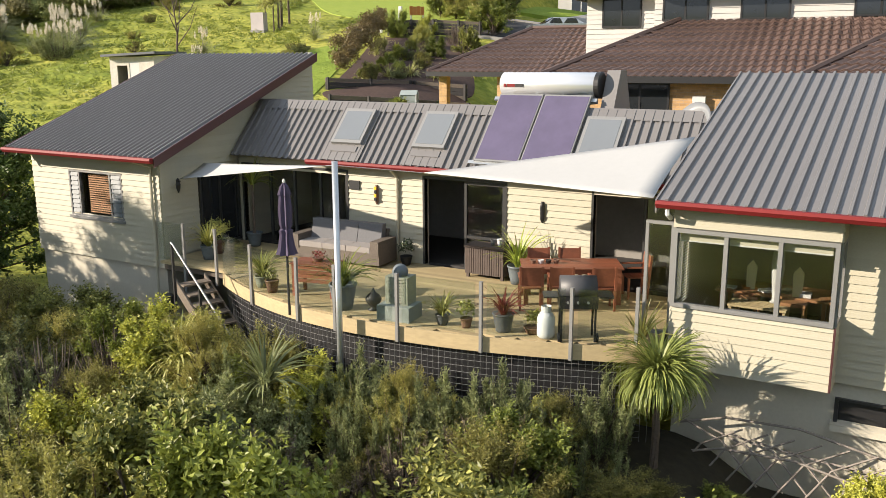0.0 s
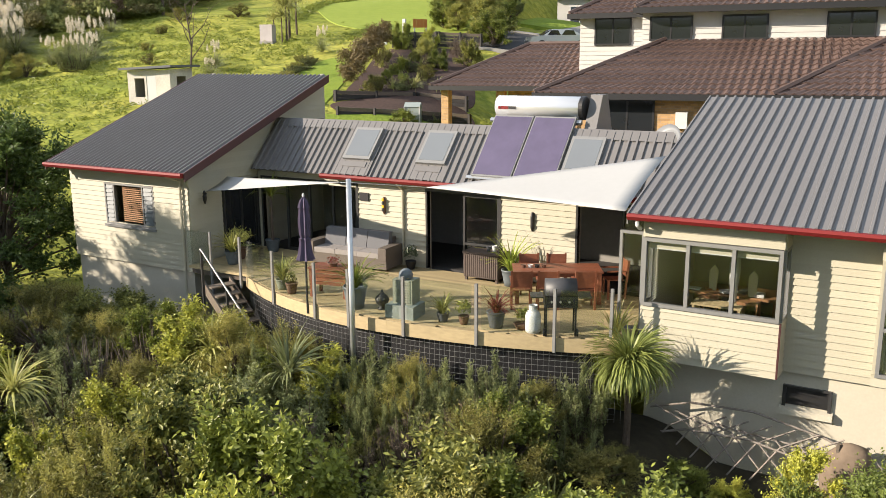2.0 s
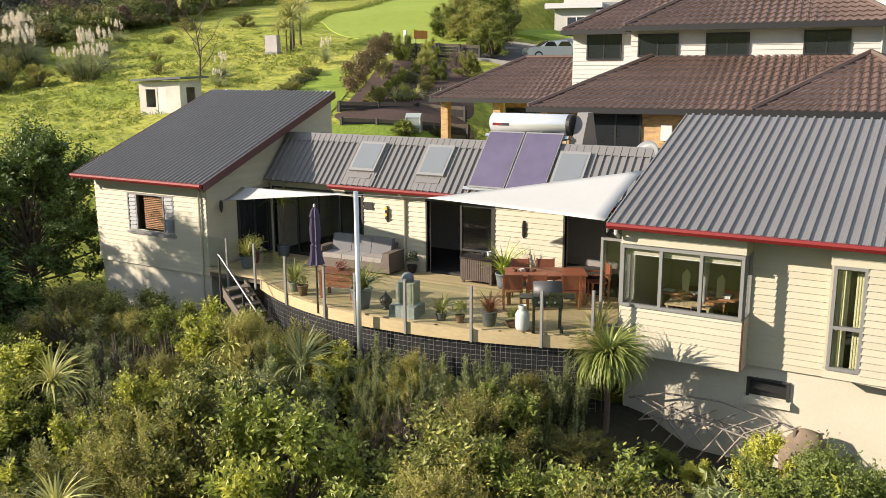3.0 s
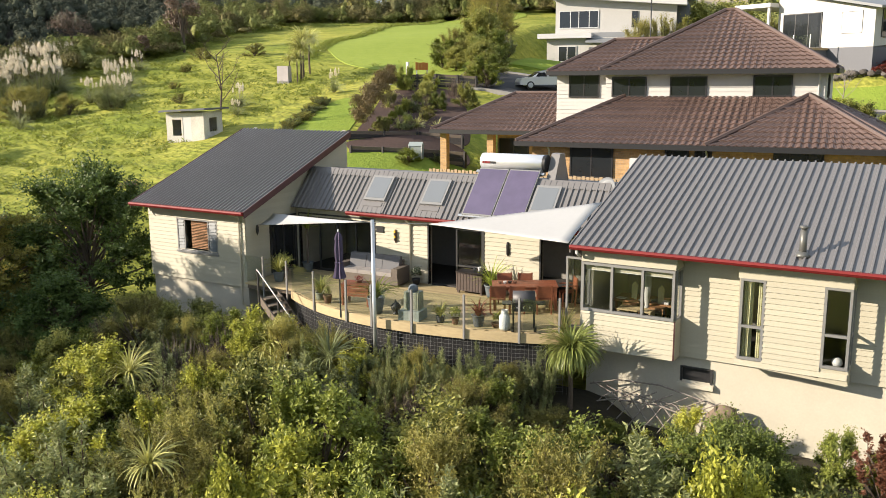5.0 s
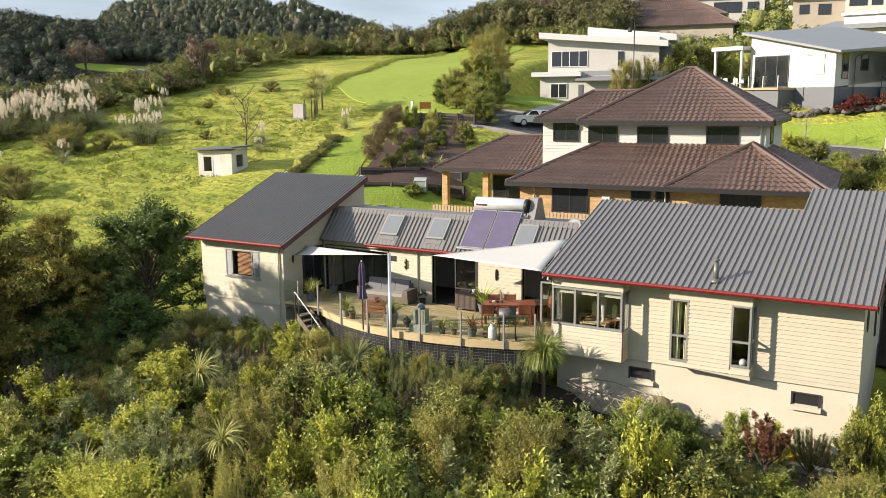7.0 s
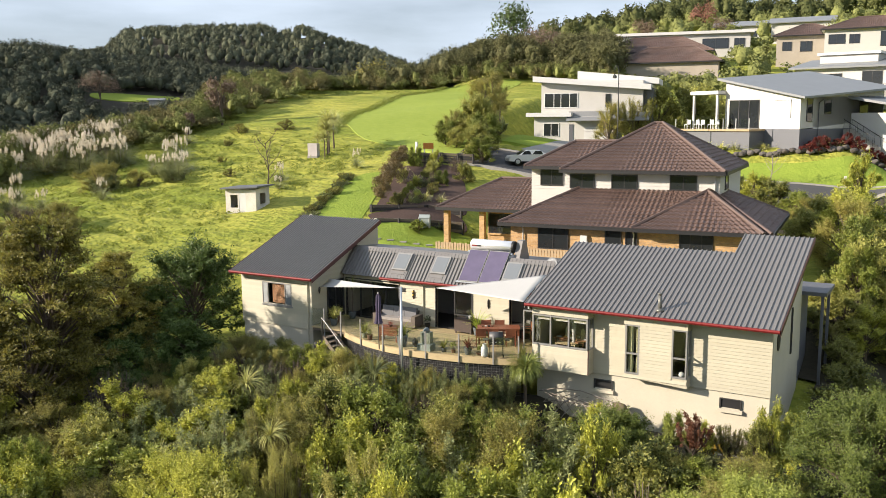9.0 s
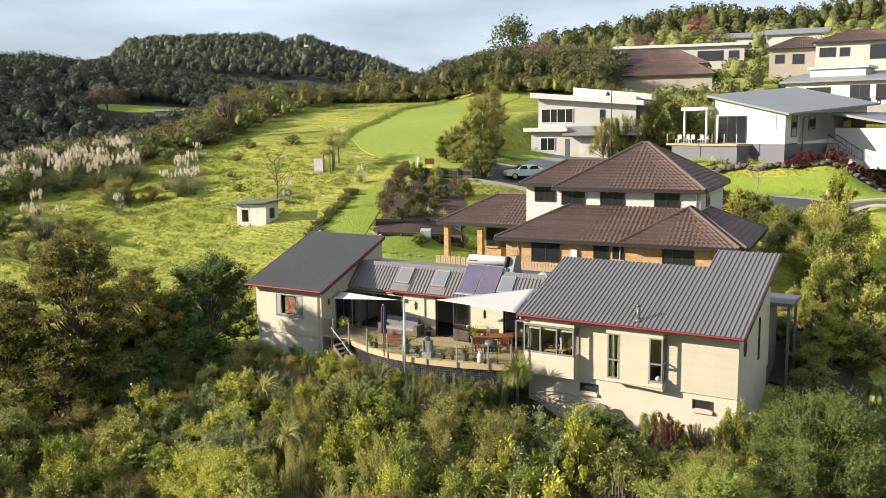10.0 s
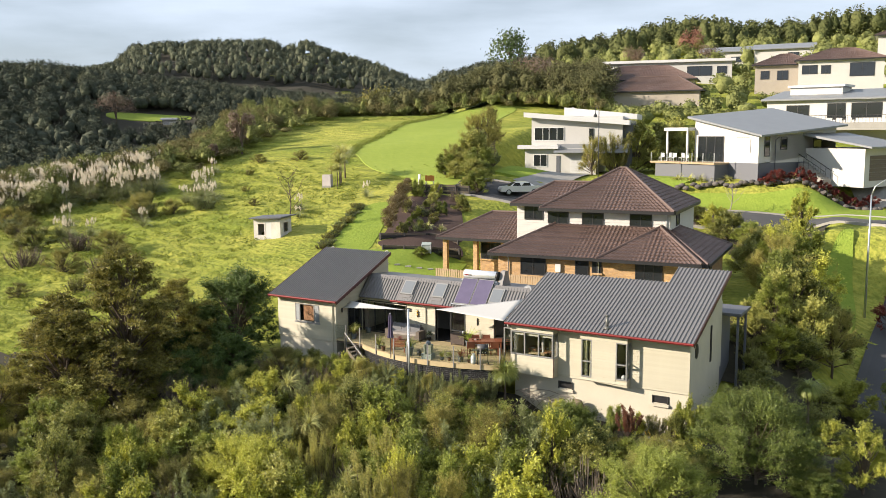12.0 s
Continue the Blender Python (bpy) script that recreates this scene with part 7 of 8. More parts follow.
part("canopy_roof", bm, GREYROOF, W, "ribbed pale lean-to roof over the garage")
flat_window(W, pose(0.0, 0.29, 3.35), 3.8, 1.65, (1.1, 1.9, 2.9), WHITE, label="wide white-framed window")
flat_window(W, pose(6.9, 0.29, 3.35), 0.58, 1.48, (), DARKALU)
flat_window(W, pose(0.2, -1.21, 0.15), 1.75, 1.5, (0.87,), WHITE, label="white-framed lower window")
solid("door", GREYCLAD, W, "dark front door", [(3.1, 3.55, -1.26, -1.19, -0.95, 1.5)])
gd = new("garage_door")
gd.parent = W
tagged(gd, "white panelled garage door")
for k in range(5):
    solid("panel", WHITE, gd, "", [(4.8, 7.4, -1.27 + 0.01 * (k % 2), -1.2, -1.3 + k * 0.5, -0.82 + k * 0.5)])
dish = thing("satellite_dish", "small white satellite dish on the roof", "satellite dish", at=(-26.2, 65.0, 15.3))
bm = bmesh.new()
lathe(bm, [(0.02, 0.0), (0.25, 0.06), (0.42, 0.18), (0.40, 0.2)], (0, 0, 0), 14, False)
part("bowl", bm, WHITE, dish).rotation_euler = (1.2, 0.0, 0.3)

# the grey-roofed house
G = thing("grey_roofed_house", "white house on a slate-coloured base with a grey skillion roof", "house", at=(-0.77, 55.6, 7.31), turn=-27)
solid("wall", WHITEWALL, G, "white rendered wall", prisms=[(((-8.9, 0, 1.8), (0, 0, 1.8), (0, 0, 4.75), (-8.9, 0, 6.55)), (0, 13.5, 0.9))])
solid("wall", WHITEWALL, G, "white rendered back wall", [(-8.9, 0.0, 2.0, 13.4, 1.8, 4.9)])
solid("base_wall", GREYCLAD, G, "slate-coloured base", [(-9.0, 0.02, -0.02, 13.4, -1.5, 1.8)])
solid("base_wall", GREYCLAD, G, "slate-coloured deck base", [(-12.9, -4.0, -2.2, -0.02, -1.0, 1.6)])
solid("roof", GREYROOF, G, "pale grey skillion roof", prisms=[(((-9.5, -0.7, 6.75), (0.9, -0.7, 4.65), (0.9, -0.7, 4.85), (-9.5, -0.7, 6.98)), (0, 15.0, 1.05))])
solid("porch_roof", WHITE, G, "white flat porch roof", [(-12.6, -8.9, -1.2, 4.0, 5.35, 5.7)])
for px in (-12.4, -9.3):
    solid("porch_post", WHITE, G, "", [(px, px + 0.2, -1.0, -0.8, 1.8, 5.35)])
solid("deck", TIMBER, G, "timber deck", [(-13.6, -3.9, -2.4, 0.0, 1.6, 1.8)])
flat_window(G, pose(-8.35, -0.01, 1.85), 3.7, 2.85, (1.2, 2.45), DARKALU, label="tall sliding glass doors")
flat_window(G, pose(-2.9, -0.01, 2.9), 1.85, 1.75, (), WHITE, label="square window with a pale blind")
solid("blind", WHITEWALL, G, "pale window blind", [(-2.82, -1.12, -0.052, -0.042, 2.98, 4.55)])
for y, z, w, h in ((0.9, 2.5, 0.9, 2.2), (3.6, 3.2, 1.1, 1.4), (9.3, 3.0, 1.5, 2.0)):
    flat_window(G, pose(0.01, y, z, 0, 0, 90), w, h, (), DARKALU)
bm = bmesh.new()
tube(bm, [(0.5, 2.7, 4.6), (0.08, 2.7, 4.3), (0.08, 2.7, -0.8)], 0.05, 6)
part("downpipe", bm, GREYCLAD, G)
rail = new("balustrade")
rail.parent = G
for k in range(7):
    px = -13.5 + k * 1.58
    solid("rail_post", STEEL, rail, "", [(px, px + 0.06, -2.36, -2.3, 1.8, 2.85)])
    if k < 6:
        pane = block("pane", (px + 0.1, px + 1.52, -2.34, -2.325, 1.9, 2.8), GLASS, rail)
        pane.visible_shadow = False
for k in range(5):
    table = thing("outdoor_chair", "white outdoor chair on the far deck", "chair", group="outdoor chairs", at=tuple((G.matrix_basis @ pose(-12.6 + k * 0.95, -1.5 + 0.3 * (k % 2), 1.8)).translation), turn=-27)
    solid("seat", WHITE, table, "", [(-0.25, 0.25, -0.25, 0.25, 0.42, 0.47)])
    solid("backrest", WHITE, table, "", [(-0.25, 0.25, 0.2, 0.25, 0.47, 0.95)])
    for lx, ly in ((-0.23, -0.23), (0.19, -0.23), (-0.23, 0.2), (0.19, 0.2)):
        solid("leg", WHITE, table, "", [(lx, lx + 0.04, ly, ly + 0.04, 0.0, 0.42)])
solid("wall", WHITEWALL, G, "white garage wing wall", [(0.05, 7.2, 8.0, 15.0, -0.8, 3.3)])
solid("roof", GREYROOF, G, "low grey garage roof", prisms=[(((0.0, 7.4, 4.7), (8.3, 7.4, 3.35), (8.3, 7.4, 3.55), (0.0, 7.4, 4.95)), (0, 8.2, 0))])
gd = new("garage_door")
gd.parent = G
tagged(gd, "brown timber garage door")
for k in range(6):
    solid("panel", OLDTIMBER, gd, "", [(7.2, 7.25 + 0.01 * (k % 2), 8.9, 13.0, -0.1 + k * 0.45, 0.32 + k * 0.45)])
for k in range(10):
    solid("step", CONCRETE, G, "", [(0.3 + k * 0.32, 0.62 + k * 0.32, 6.4, 7.8, -1.0, 1.7 - k * 0.19)])
for sy in (6.42, 7.74):
    bm = bmesh.new()
    tube(bm, [(0.3, sy, 2.7), (3.6, sy, 0.85)], 0.035, 5)
    for k in range(6):
        tube(bm, [(0.35 + k * 0.62, sy, 1.6 - k * 0.35), (0.35 + k * 0.62, sy, 2.66 - k * 0.35)], 0.02, 4)
    part("stair_rail", bm, BLACK, G)


# houses higher on the hill
def simple_house(label, x, y, z, turn, w, d, h, roof, slope=0.45, wall=None, windows=(), base=None, down=7.0):
    """A far house: walls, a tiled hip or flat roof, and windows on its front."""
    hs = thing("house", label, "house", group="houses on the hill", at=(x, y, z + 0.0125 * math.hypot(x - 19, y + 42)), turn=turn)
    solid("wall", wall or WHITEWALL, hs, "", [(0, w, 0, d, -down, h)])
    if roof == "hip":
        hip_roof("roof", -0.6, w + 0.6, -0.6, d + 0.6, h + 0.1, slope, hs)
    elif roof == "flat":
        solid("roof", WHITE, hs, "white flat roof", [(-0.7, w + 0.7, -0.7, d + 0.7, h, h + 0.55)])
    elif roof == "gable":
        solid("roof", GREYROOF, hs, "grey gable roof", prisms=[(((-0.6, -0.7, h - 0.1), (-0.6, d / 2, h + d / 2 * slope), (-0.6, d + 0.7, h - 0.1), (-0.6, d + 0.7, h + 0.1), (-0.6, d / 2, h + d / 2 * slope + 0.2), (-0.6, -0.7, h + 0.1)), (w + 1.2, 0, 0))])
        solid("gable_wall", wall or WHITEWALL, hs, "", prisms=[(((0.01, 0, h), (0.01, d / 2, h + d / 2 * slope - 0.02), (0.01, d, h)), (w - 0.02, 0, 0))])
    else:
        solid("roof", GREYROOF, hs, "grey skillion roof", prisms=[(((-0.7, -0.9, h), (w + 0.7, -0.9, h), (w + 0.7, -0.9, h + 0.25), (-0.7, -0.9, h + 0.25)), (0, d + 1.8, 1.6))])
    for wx, wz, ww, wh in windows:
        flat_window(hs, pose(wx, -0.005, wz), ww, wh, (ww / 2,), DARKALU)
    return hs


TAN = shader("tan_wall", (0.34, 0.30, 0.25), rough=0.8, grain=0.1, stain=0.1)
simple_house("low house with a brown tiled hip roof", -40.5, 115.0, 15.4, 8, 17.0, 9.0, 2.1, "hip", 0.55, TAN)
simple_house("brown-roofed house behind a hedge", -48.5, 127.0, 17.6, 12, 20.5, 11.0, 2.5, "hip", 0.5, TAN)
simple_house("long white flat-roofed house on the hill", -50.0, 140.0, 21.0, 14, 26.0, 9.0, 3.2, "flat", windows=((17, 0.3, 5.0, 2.0), (23, 0.6, 2.0, 1.6)))
simple_house("white gabled house high on the hill", -40.0, 180.0, 25.0, 8, 11.0, 9.0, 3.4, "gable", 0.3, windows=((2.5, 0.8, 1.6, 1.4), (7.0, 0.8, 2.4, 1.4)))
simple_house("grey-roofed house high on the hill", -27.0, 178.0, 25.4, 6, 13.0, 9.0, 3.0, "gable", 0.3, windows=((7.5, 0.5, 2.5, 1.6),))
simple_house("white house with a brown tiled roof on the hill", -9.0, 129.0, 17.6, 5, 14.0, 10.0, 5.0, "hip", 0.4, WHITEWALL, ((0.6, 2.6, 2.6, 1.6), (3.8, 2.6, 1.6, 1.5), (8.5, 2.0, 4.0, 2.4)))
simple_house("brown-roofed house beside the white one", -18.0, 136.0, 19.0, 10, 11.0, 9.0, 3.4, "hip", 0.45, TAN, ((1.0, 0.8, 1.6, 1.6), (4.0, 0.6, 2.0, 1.8)))
simple_house("brown-roofed house on the upper slope", 2.0, 150.0, 25.0, 4, 16.0, 9.0, 3.0, "hip", 0.45, WHITEWALL, ((1.5, 0.8, 4.0, 1.6), (8.0, 0.8, 4.0, 1.6)))
simple_house("terracotta-roofed house on the upper slope", 6.0, 172.0, 30.0, 4, 14.0, 9.0, 3.0, "gable", 0.35, TAN, ((1.5, 0.8, 3.0, 1.6),))
T = simple_house("white house with pale grey roofs and a terrace", -9.0, 102.0, 12.2, -8, 18.0, 9.0, 2.9, "skillion", wall=WHITEWALL, windows=((3.0, 0.2, 3.4, 2.0), (9.0, 0.2, 2.6, 2.2), (12.4, 0.2, 4.2, 2.2)))
solid("upper_wall", WHITEWALL, T, "white upper box", [(2.2, 10.0, 4.0, 9.0, 3.0, 5.0)])
solid("upper_roof", WHITE, T, "white flat roof", [(1.9, 10.4, 3.6, 9.4, 5.0, 5.35)])
solid("terrace", CONCRETE, T, "concrete terrace", [(7.0, 20.0, -4.5, 0.0, -1.6, -0.5)])
rail = new("balustrade")
rail.parent = T
for k in range(27):
    solid("baluster", BLACK, rail, "", [(7.0 + k * 0.5, 7.03 + k * 0.5, -4.4, -4.36, -0.5, 0.5)])
solid("handrail", BLACK, rail, "", [(7.0, 20.0, -4.42, -4.34, 0.5, 0.56)])
for k in range(3):
    c = thing("outdoor_chair", "dark outdoor chair on the terrace", "chair", group="outdoor chairs", at=(1.5 + k * 1.3, 96.0 + 0.3 * (k % 2), 13.5))
    solid("seat", DARKALU, c, "", [(-0.25, 0.25, -0.25, 0.25, 0.42, 0.47)])
    solid("backrest", DARKALU, c, "", [(-0.25, 0.25, 0.2, 0.25, 0.47, 0.95)])
    for lx, ly in ((-0.23, -0.23), (0.19, -0.23), (-0.23, 0.2), (0.19, 0.2)):
        solid("leg", DARKALU, c, "", [(lx, lx + 0.04, ly, ly + 0.04, 0.0, 0.42)])

# the shed on the slope
shed = thing("garden_shed", "small pale weatherboard shed with a flat roof", "shed", at=(-38.95, 18.3, 3.05), turn=14)
shed.scale = (0.82, 0.95, 1.0)
SHEDWALL = shader("pale_shed_board", (0.52, 0.49, 0.44), rough=0.8, grain=0.15, stain=0.25)
solid("wall", SHEDWALL, shed, "front wall with openings", [(0, 0.55, 0, 0.1, -0.5, 1.75), (0.55, 1.35, 0, 0.1, -0.5, 0.25), (1.35, 1.5, 0, 0.1, -0.5, 1.75), (2.25, 3.4, 0, 0.1, -0.5, 1.75), (0.55, 1.35, 0, 0.1, 1.3, 1.75), (1.5, 2.25, 0, 0.1, 1.5, 1.75)])
solid("wall", SHEDWALL, shed, "side wall", [(0, 0.1, 0.1, 2.4, -0.5, 1.75)])
solid("wall", SHEDWALL, shed, "side wall with a window", [(3.3, 3.4, 0.1, 0.7, -0.5, 1.8), (3.3, 3.4, 1.7, 2.4, -0.5, 1.85), (3.3, 3.4, 0.7, 1.7, -0.5, 0.5), (3.3, 3.4, 0.7, 1.7, 1.4, 1.8)])
solid("wall", SHEDWALL, shed, "back wall", [(0.1, 3.3, 2.3, 2.4, -0.5, 1.75)])
solid("door", WHITE, shed, "white half-open door", [(1.5, 2.25, 0.02, 0.06, -0.4, 1.5)])
solid("floor", DARK, shed, "", [(0.1, 3.3, 0.1, 2.3, -0.5, -0.4)])
solid("roof", GREYCLAD, shed, "flat grey roof", prisms=[(((-0.35, -0.4, 1.76), (3.8, -0.4, 1.92), (3.8, -0.4, 2.04), (-0.35, -0.4, 1.88)), (0, 3.2, 0))])


# street lamps
def street_lamp(label, x, y, z, h, arm, turn, mat):
    s = thing("street_lamp", label, "street lamp", at=(x, y, z), turn=turn)
    bm = bmesh.new()
    tube(bm, [(0, 0, -1), (0, 0, h * 0.5), (0, 0, h)], [0.10, 0.08, 0.055], 8)
    part("pole", bm, mat, s, "", True)
    bm = bmesh.new()
    tube(bm, [(0, 0, h - 0.02), (arm * 0.12, 0, h + arm * 0.35), (arm * 0.5, 0, h + arm * 0.62), (arm, 0, h + arm * 0.66)], [0.055, 0.05, 0.045, 0.04], 8)
    part("arm", bm, mat, s, "", True)
    solid("lantern", mat, s, "", [(arm - 0.1, arm + 0.6, -0.12, 0.12, h + arm * 0.66 - 0.06, h + arm * 0.66 + 0.05)], bevel=0.03)
    return s


street_lamp("tall galvanised street lamp beside the footpath", 12.65, 29.4, gz(12.65, 29.4), 7.9 - gz(12.65, 29.4), 1.9, 20, STEEL)
hook = thing("street_lamp", "slim dark lamp post with a hooked lantern", "street lamp", at=(-17.3, 51.3, gz(-17.3, 51.3)))
hh = 15.1 - gz(-17.3, 51.3)
bm = bmesh.new()
tube(bm, [(0, 0, -1), (0, 0, hh)], [0.07, 0.05], 8)
tube(bm, [(0, 0, hh), (-0.12, 0, hh + 0.35), (-0.3, 0, hh + 0.42), (-0.42, 0, hh + 0.2), (-0.42, 0, hh - 0.5)], 0.035, 6)
part("pole", bm, DARKALU, hook, "", True)
bm = bmesh.new()
lathe(bm, [(0.05, 0.1), (0.2, -0.05), (0.22, -0.25), (0.16, -0.3)], (-0.42, 0, hh - 0.55), 10)
part("lantern", bm, DARKALU, hook)

# the parked car
car = thing("car", "silver-white sedan parked on the street", "car", at=(-22.9, 42.6, gz(-22.9, 42.6) + 0.08), turn=40)
bm = bmesh.new()
prof = [(-2.2, 0.35), (-2.25, 0.6), (-2.1, 0.85), (-1.2, 0.95), (1.3, 0.98), (2.15, 0.92), (2.25, 0.6), (2.2, 0.35)]
prism(bm, [(x, -0.86, z) for x, z in prof], (0, 1.72, 0))
soften(bm, 0.06)
part("body", bm, SILVER, car)
bm = bmesh.new()
prism(bm, [(-1.25, -0.72, 0.94), (-0.55, -0.66, 1.36), (0.75, -0.66, 1.38), (1.55, -0.72, 0.96)], (0, 1.42, 0))
soften(bm, 0.05)
part("cabin", bm, SILVER, car)
for sy in (-0.745, 0.71):
    for xa, xb in ((-0.95, -0.02), (0.06, 1.1)):
        solid("side_window", PANE, car, "", prisms=[(((xa, sy, 0.98), (xb, sy, 0.98), (xb - 0.2, sy, 1.3), (xa + 0.25, sy, 1.3)), (0, 0.035, 0))])
solid("windscreen", PANE, car, "", prisms=[(((-1.22, -0.6, 0.98), (-0.62, -0.55, 1.33), (-0.66, -0.55, 1.36), (-1.28, -0.6, 1.0)), (0, 1.15, 0))])
for wx in (-1.4, 1.4):
    for wy in (-0.88, 0.68):
        wheel = new("wheel")
        wheel.parent = car
        wheel.matrix_basis = pose(wx, wy, 0.32, -90)
        bm = bmesh.new()
        lathe(bm, [(0.22, 0.0), (0.31, 0.02), (0.32, 0.1), (0.31, 0.19), (0.22, 0.2)], (0, 0, 0), 16)
        part("tyre", bm, BLACK, wheel)
        bm = bmesh.new()
        lathe(bm, [(0.03, -0.015), (0.2, -0.01), (0.21, 0.0)], (0, 0, 0), 12)
        part("rim", bm, STEEL, wheel)

# sign, posts and cabinets by the field gate
sign = thing("road_sign", "orange road-works board on two white posts", "sign", at=(-31.3, 37.6, gz(-31.3, 37.6)), turn=38)
for k in range(4):
    solid("board", ORANGE, sign, "", [(-0.48 + k * 0.25, -0.24 + k * 0.25, -0.03, 0.0, 1.15, 1.75 - 0.03 * (k % 2))])
for px in (-0.42, 0.4):
    solid("sign_post", WHITE, sign, "", [(px, px + 0.08, 0.0, 0.08, -0.3, 1.2)])
for k, (px, py, h) in enumerate(((-33.8, 36.9, 1.2), (-33.0, 38.2, 1.6), (3.9, 51.6, 0.9))):
    mp = thing("marker_post", "short white marker post", "post", group="marker posts", at=(px, py, gz(px, py)))
    solid("post", WHITE, mp, "", [(-0.11, 0.11, -0.08, 0.08, -0.3, h)], bevel=0.02)
box_ = thing("cable_cabinet", "pale grey steel cabinet on the slope", "cabinet", at=(-44.4, 36.4, gz(-44.4, 36.4)), turn=15)
box_.scale = (0.85, 0.85, 0.95)
solid("body", shader("cabinet_grey", (0.42, 0.38, 0.38), rough=0.6, stain=0.2), box_, "", [(-0.6, 0.6, -0.4, 0.4, -0.2, 1.3)], bevel=0.03)
solid("plinth", CONCRETE, box_, "", [(-0.65, 0.65, -0.45, 0.45, -0.4, -0.02)])
# slatted dark fence beside the white house
fence = thing("screen_fence", "dark stepped slat fence beside the white house", "fence", at=(-36.5, 56.0, gz(-36.5, 56)), turn=55)
for k in range(6):
    solid("slat", OLDTIMBER, fence, "", prisms=[(((0, 0, 0.1 + k * 0.3), (3.6, 0, 0.9 + k * 0.3), (3.6, 0, 1.08 + k * 0.3), (0, 0, 0.28 + k * 0.3)), (0, 0.06, 0))])
for px in (0.1, 1.8, 3.4):
    solid("post", OLDTIMBER, fence, "", [(px, px + 0.1, 0.06, 0.16, -0.5, 2.1 + 0.2 * px)])

# terraced garden with dark timber retaining walls
patch("garden_bed", ((-26.8, 22.0), (-29.4, 28.0), (-32.2, 34.2), (-30.8, 36.6), (-27.4, 36.4), (-23.4, 31), (-21.4, 27.0), (-24.0, 25.4)), 0.05, MULCH, "reddish bark mulch in the terraced garden", "garden bed")
patch("raised_bed", ((-25.5, 20.3), (-26.6, 21.6), (-24.0, 25.2), (-21.2, 26.3), (-19.8, 24.2), (-22.3, 22.8)), 0.03, MULCH, "dark soil in the raised bed between two timber walls", "garden bed")
GARDEN_WALLS = (((-25.3, 19.9), (-22.3, 22.5), (-19.5, 23.8), 2.96, 2.5, 0.42), ((-26.9, 21.8), (-23.9, 25.5), (-21.2, 26.5), 3.72, 3.3, 0.62), ((-32.6, 36.0), (-29.7, 37.4), (-26.8, 38.6), 7.2, 6.6, 0.9))
for pa, pb, pc, za, zc, h in GARDEN_WALLS:
    rw = thing("retaining_wall", "low dark timber retaining wall in the garden", "retaining wall", group="garden walls")
    zb = (za + zc) / 2
    for (xa, ya), (xb, yb), u, v in ((pa, pb, za, zb), (pb, pc, zb, zc)):
        if h > 0.8:
            u, v = gz(xa, ya) + 1.0, gz(xb, yb) + 1.0
        d = Vector((xb - xa, yb - ya, 0))
        n_ = Vector((-d.y, d.x, 0)).normalized() * 0.1
        for k in range(5):
            t0, t1 = u - 0.2 * (k + 1) + 0.015, v - 0.2 * (k + 1) + 0.015
            solid("plank", (OLDTIMBER, DARK, DARK, OLDTIMBER, DARK)[k], rw, "", prisms=[(((xa, ya, t0), (xb, yb, t1), (xb + n_.x, yb + n_.y, t1), (xa + n_.x, ya + n_.y, t0)), (0, 0, 0.185))])
        for f in (0.02, 0.5, 0.96):
            px, py, pz = xa + d.x * f - n_.x * 0.7, ya + d.y * f - n_.y * 0.7, u + (v - u) * f
            solid("post", DARK, rw, "", [(px - 0.06, px + 0.06, py - 0.06, py + 0.06, pz - 1.1, pz + 0.04)])
for k in range(7):
    px, py = -24.2 + k * 0.85, 17.3 + k * 0.42
    stone = thing("stepping_stone", "pale stepping stone set in the lawn", "stone", group="stepping stones", at=(px, py, gz(px, py) + 0.05), turn=24 + 7 * (k % 3))
    solid("slab", CONCRETE, stone, "", [(-0.24, 0.24, -0.17, 0.17, -0.06, 0.035)], bevel=0.02)
gh = thing("greenhouse", "small pale plastic greenhouse", "greenhouse", at=(-22.0, 22.1, gz(-22.0, 22.1)), turn=20)
solid("cover", shader("milky_plastic", (0.27, 0.31, 0.30), rough=0.4, stain=0.1), gh, "", [(-0.4, 0.4, -0.3, 0.3, 0, 0.8)], [(((-0.42, -0.34, 0.8), (-0.42, 0.34, 0.8), (-0.42, 0, 1.02)), (0.84, 0, 0))])
for px in (-0.42, 0.38):
    solid("frame", WHITE, gh, "", [(px, px + 0.04, -0.34, -0.3, 0, 0.82)])


# by the corner of the east wing
bucket = thing("bucket", "bright yellow plastic bucket by the base wall", "bucket", at=(5.5, -0.1, gz(5.5, -0.1)))
bm = bmesh.new()
lathe(bm, [(0.2, 0.0), (0.27, 0.42), (0.29, 0.44), (0.27, 0.45), (0.24, 0.4), (0.02, 0.36)], (0, 0, 0), 18)
part("tub", bm, YELLOW, bucket, "", True)
for k, px in enumerate((4.9, 5.1)):
    tk = thing("water_container", "white plastic container by the base wall", "container", group="containers", at=(px, 0.15, gz(px, 0.15)))
    bm = bmesh.new()
    lathe(bm, [(0.13, 0.0), (0.15, 0.05), (0.15, 0.5), (0.06, 0.62), (0.05, 0.68)], (0, 0, 0), 14)
    part("body", bm, WHITE, tk, "", True)
gate = thing("timber_gate", "weathered grey paling gate against the base wall", "gate", at=(6.0, 0.3, gz(6.2, 0.3)))
for k in range(8):
    solid("paling", OLDTIMBER, gate, "", prisms=[(((k * 0.15, 0, 0), (k * 0.15 + 0.11, 0, 0), (k * 0.15 + 0.11, 0, 1.0 - k * 0.08), (k * 0.15, 0, 1.08 - k * 0.08)), (0, 0.03, 0))])
solid("rail", OLDTIMBER, gate, "", [(0, 1.2, 0.03, 0.07, 0.25, 0.34)])
